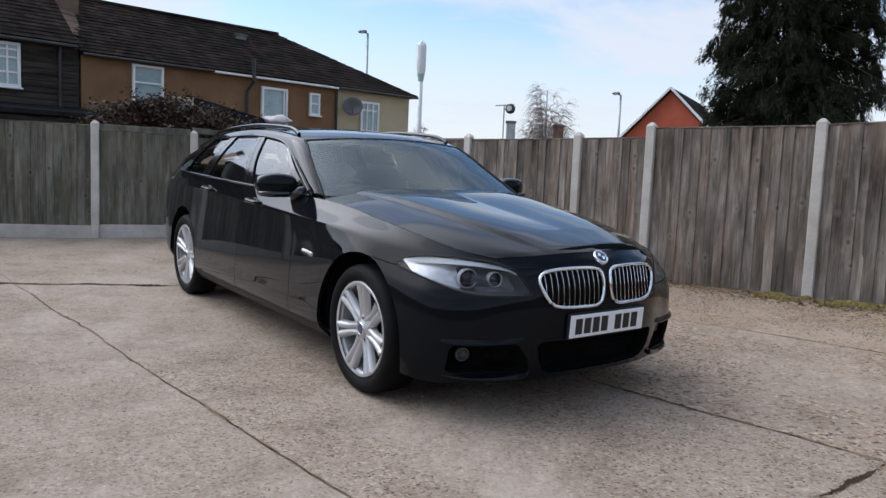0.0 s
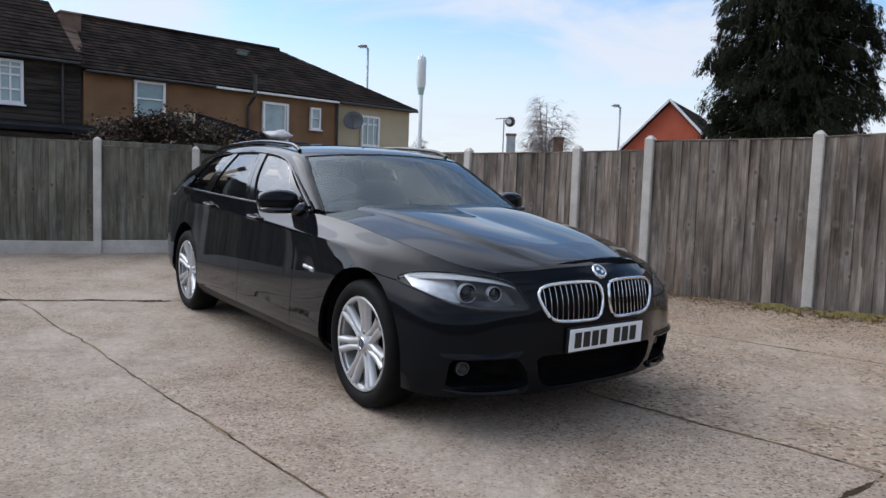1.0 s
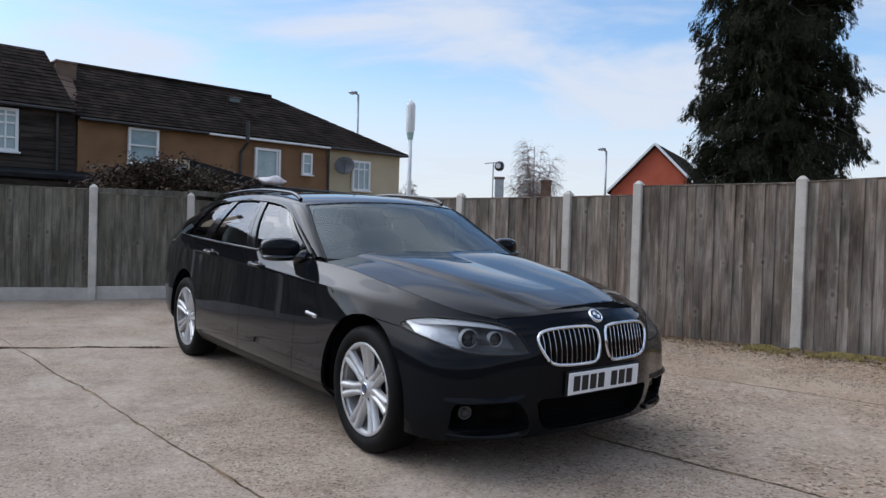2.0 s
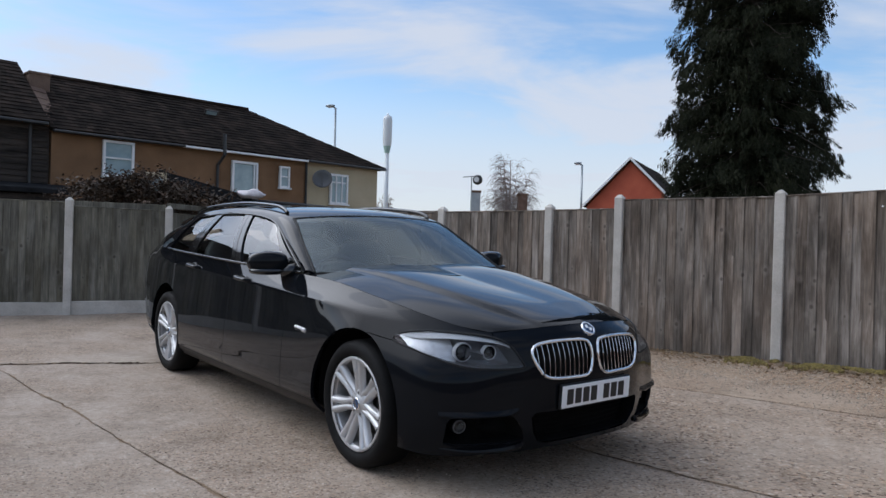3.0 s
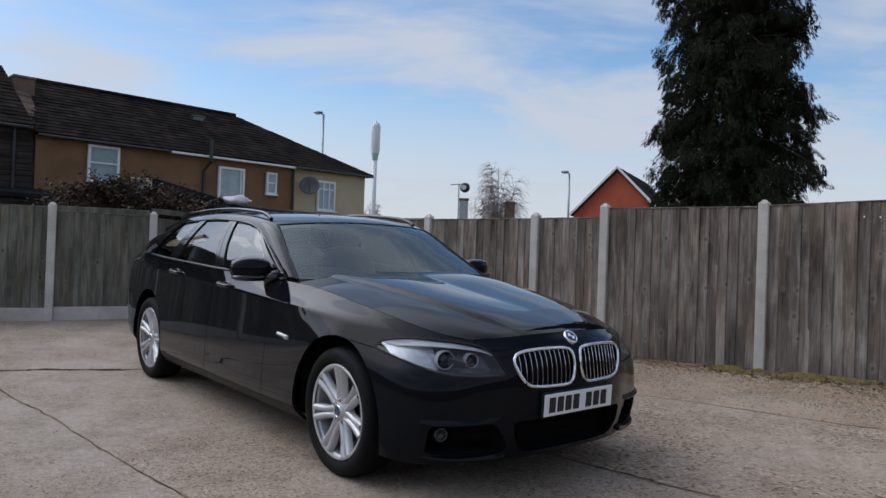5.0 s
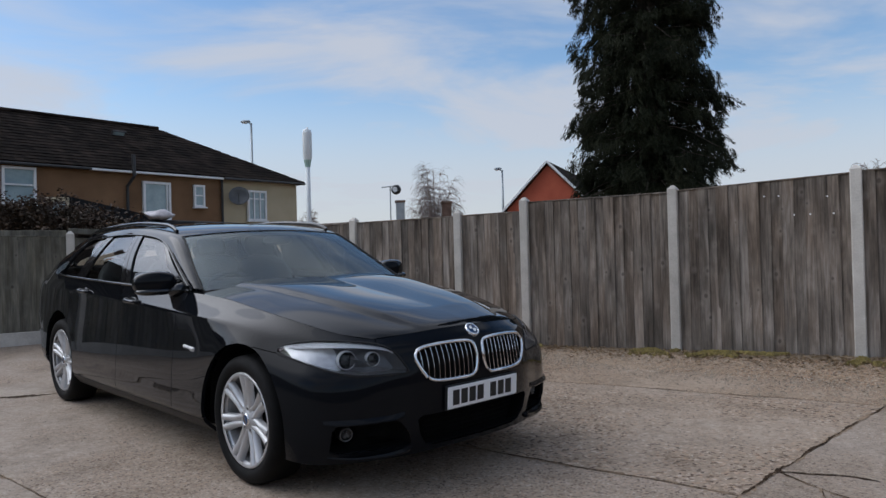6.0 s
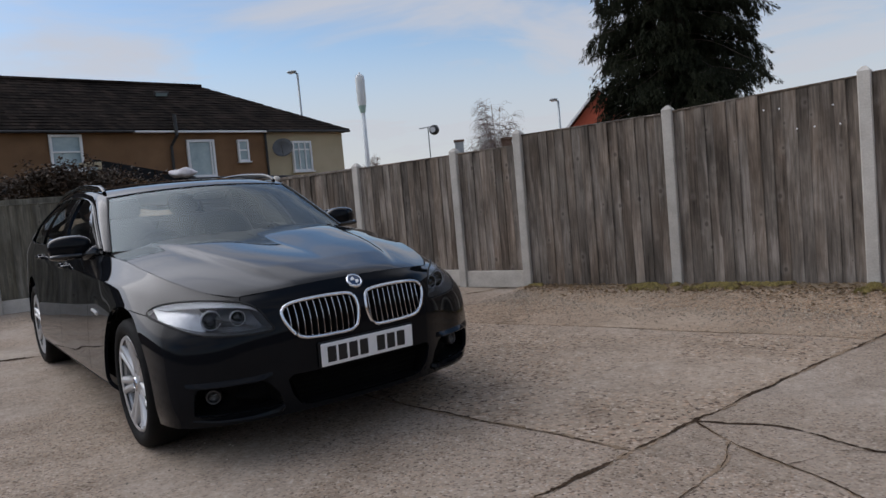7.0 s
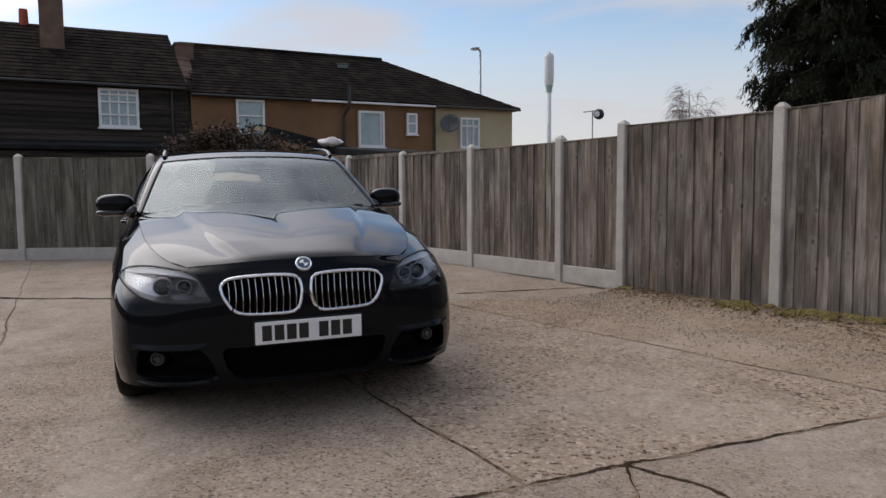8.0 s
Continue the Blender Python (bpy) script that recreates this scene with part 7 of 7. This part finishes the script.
flat_outbuilding()
rb = random.Random(3)
vs, fs = rounded_box((0.44, 0.28, 0.15), 2.2, 14)
lumpy = []
for v in vs:
    q = Vector(v) + noise.noise_vector(Vector(v) * 7) * 0.05 + noise.noise_vector(Vector(v) * 19) * 0.014
    lumpy.append((-3.27 + q.x, 11.72 + q.y, 1.93 + q.z))
tagged(part_of("plastic_bag", mesh_of("plastic_bag", lumpy, fs), M_BAG, smooth=True), "crumpled pale plastic bag lying on a dark felt roof", "bag")


# ---- ground litter ----
def ground_at(x, y):
    """The yard's level, raised where gravel is banked against the side fence."""
    along = (Vector((x, y)) - Vector((1.86, 8.03))).dot(Vector((0.774, -0.633)))
    off = abs((Vector((x, y)) - Vector((1.86, 8.03))).dot(Vector((0.633, 0.774))))
    bank = 0.0 if along < 0 else 0.012 + 0.034 * along if along < 3.4 else 0.128 + 0.012 * (along - 3.4)
    return level(y) + bank * max(0.0, 1 - off / 0.85) ** 1.6


def strip_points(count, seed, deep, spread=1.0):
    """Places along the foot of the side fence, thinning out away from it."""
    rnd = random.Random(seed)
    a, b = Vector((6.9, 3.9)), Vector((1.9, 8.0))
    n = Vector((-(b - a).y, (b - a).x)).normalized()
    if n.dot(Vector((0, 3)) - a) < 0:
        n = -n
    out = []
    for _ in range(count):
        p = a.lerp(b, rnd.random()) + n * (0.04 + abs(rnd.gauss(0, deep)))
        out.append((p.x, p.y, rnd))
    return out


def moss():
    verts, faces = [], []
    for x, y, rnd in strip_points(17000, 8, 0.075):
        if noise.noise(Vector((x * 1.4, y * 1.4, 5))) + 0.5 * noise.noise(Vector((x * 7, y * 7, 8))) < 0.06:
            continue
        r, h = rnd.uniform(0.006, 0.020), rnd.uniform(0.006, 0.026)
        i, z = len(verts), ground_at(x, y) + 0.008
        verts.append((x, y, z + h))
        for k in range(7):
            a = 2 * math.pi * k / 7
            q = r * rnd.uniform(0.7, 1.2)
            verts.append((x + q * 0.6 * math.cos(a), y + q * 0.6 * math.sin(a), z + h * 0.75))
        for k in range(7):
            a = 2 * math.pi * k / 7
            q = r * rnd.uniform(0.9, 1.3)
            verts.append((x + q * math.cos(a), y + q * math.sin(a), z - 0.004))
        for k in range(7):
            n = (k + 1) % 7
            faces += [(i, i + 1 + k, i + 1 + n), (i + 1 + k, i + 8 + k, i + 8 + n, i + 1 + n)]
    return tagged(part_of("moss", mesh_of("moss", verts, faces), M_MOSS, smooth=True), "yellow-green moss cushions along the fence foot", "moss", kind="stuff")


def pebble(verts, faces, x, y, z, r, rnd):
    i = len(verts)
    a0 = rnd.uniform(0, 6.28)
    for k in range(5):
        a = a0 + 2 * math.pi * k / 5
        q = r * rnd.uniform(0.75, 1.2)
        verts.append((x + q * math.cos(a), y + q * math.sin(a), z - 0.001))
    for k in range(5):
        a = a0 + 2 * math.pi * (k + 0.3) / 5
        q = r * rnd.uniform(0.45, 0.75)
        verts.append((x + q * math.cos(a), y + q * math.sin(a), z + r * rnd.uniform(0.5, 0.9)))
    for k in range(5):
        n = (k + 1) % 5
        faces.append((i + k, i + n, i + 5 + n, i + 5 + k))
    faces.append(tuple(i + 5 + k for k in range(5)))


def pebbles():
    verts, faces = [], []
    for x, y, rnd in strip_points(22000, 14, 0.62):
        pebble(verts, faces, x, y, ground_at(x, y) + 0.002, rnd.uniform(0.002, 0.0075), rnd)
    rnd = random.Random(30)
    for _ in range(3500):
        x, y = rnd.uniform(-3.0, 4.5), rnd.uniform(2.0, 7.0)
        if noise.noise(Vector((x * 0.9, y * 0.9, 11))) > -0.12:
            pebble(verts, faces, x, y, level(y), rnd.uniform(0.002, 0.0065), rnd)
    return tagged(part_of("pebbles", mesh_of("pebbles", verts, faces), M_STONE), "loose buff and brown pebbles scattered over the concrete", "gravel", kind="stuff")


def dead_leaves():
    verts, faces = [], []
    for x, y, rnd in strip_points(4200, 19, 0.20):
        s, a, z = rnd.uniform(0.007, 0.022), rnd.uniform(0, 6.28), ground_at(x, y) + rnd.uniform(0.006, 0.018)
        c, d = math.cos(a) * s, math.sin(a) * s
        i = len(verts)
        verts += [(x - c, y - d, z), (x - d * 0.5, y + c * 0.5, z + 0.006), (x + c, y + d, z + 0.002), (x + d * 0.5, y - c * 0.5, z + 0.008)]
        faces += [(i, i + 1, i + 2, i + 3)]
    return tagged(part_of("fallen_leaves", mesh_of("fallen_leaves", verts, faces), M_DEADLEAF), "dry brown leaves blown against the fence foot", "leaves", kind="stuff")


def gravel_verge():
    """Gravel and earth banked up against the side fence, higher towards its near end, with a ragged edge."""
    a, b = Vector((7.2, 3.65)), Vector((1.75, 8.02))
    n = Vector((-(b - a).y, (b - a).x)).normalized()
    if n.dot(Vector((0, 3)) - a) < 0:
        n = -n
    for name, wide, up, material, label in (("gravel_verge", 0.80, 0.0, M_VERGE, "brown gravel banked against the foot of the fence"),
                                            ("soil_verge", 0.15, 0.006, M_SOIL, "gritty brown soil washed along the fence foot")):
        bm = bmesh.new()
        rows = []
        for k in range(161):
            p = a.lerp(b, k / 160)
            w = wide * (1 + 0.45 * noise.noise(Vector((p.x * 1.1, p.y * 1.1, 1))) + 0.25 * noise.noise(Vector((p.x * 6, p.y * 6, 2))))
            w *= min(1, (160 - k) / 22 + 0.1)
            row = []
            for q in (0.0, 0.08, 0.18, 0.3, 0.45, 0.6, 0.8, 1.0):
                s = p + n * (q * w)
                s = s + Vector((noise.noise(Vector((s.x * 11, s.y * 11, 4))), noise.noise(Vector((s.x * 11, s.y * 11, 9))))) * 0.025
                bump = 0.008 * noise.noise(Vector((s.x * 14, s.y * 14, 0))) * (1 - q)
                row.append(bm.verts.new((s.x, s.y, ground_at(s.x, s.y) + bump + (up + 0.003) * min(1.0, (1 - q) * 4) + (0.0 if q < 1 else -0.004))))
            rows.append(row)
        for r0, r1 in zip(rows, rows[1:]):
            for k in range(len(r0) - 1):
                bm.faces.new((r0[k], r0[k + 1], r1[k + 1], r1[k]))
        bmesh.ops.recalc_face_normals(bm, faces=bm.faces)
        if sum(f.normal.z for f in bm.faces) < 0:
            bmesh.ops.reverse_faces(bm, faces=bm.faces)
        tagged(part(name, bm, material, smooth=True), label, "soil", kind="structure")


gravel_verge()
moss()
pebbles()
dead_leaves()

# ---- plain walls that close the yard behind the camera ----
for n, (x, y, sx, sy) in enumerate((((-2.0, -9.2, 22.2, 0.22)), (-13.1, -0.7, 0.22, 17.2), (9.1, -2.8, 0.22, 12.8))):
    tagged(part("wall_%s" % ("south", "west", "east")[n], box_bm((sx, sy, 2.3), (x, y, 0.85)), M_BROWNBRICK), "plain brown brick yard wall", "wall", kind="structure")
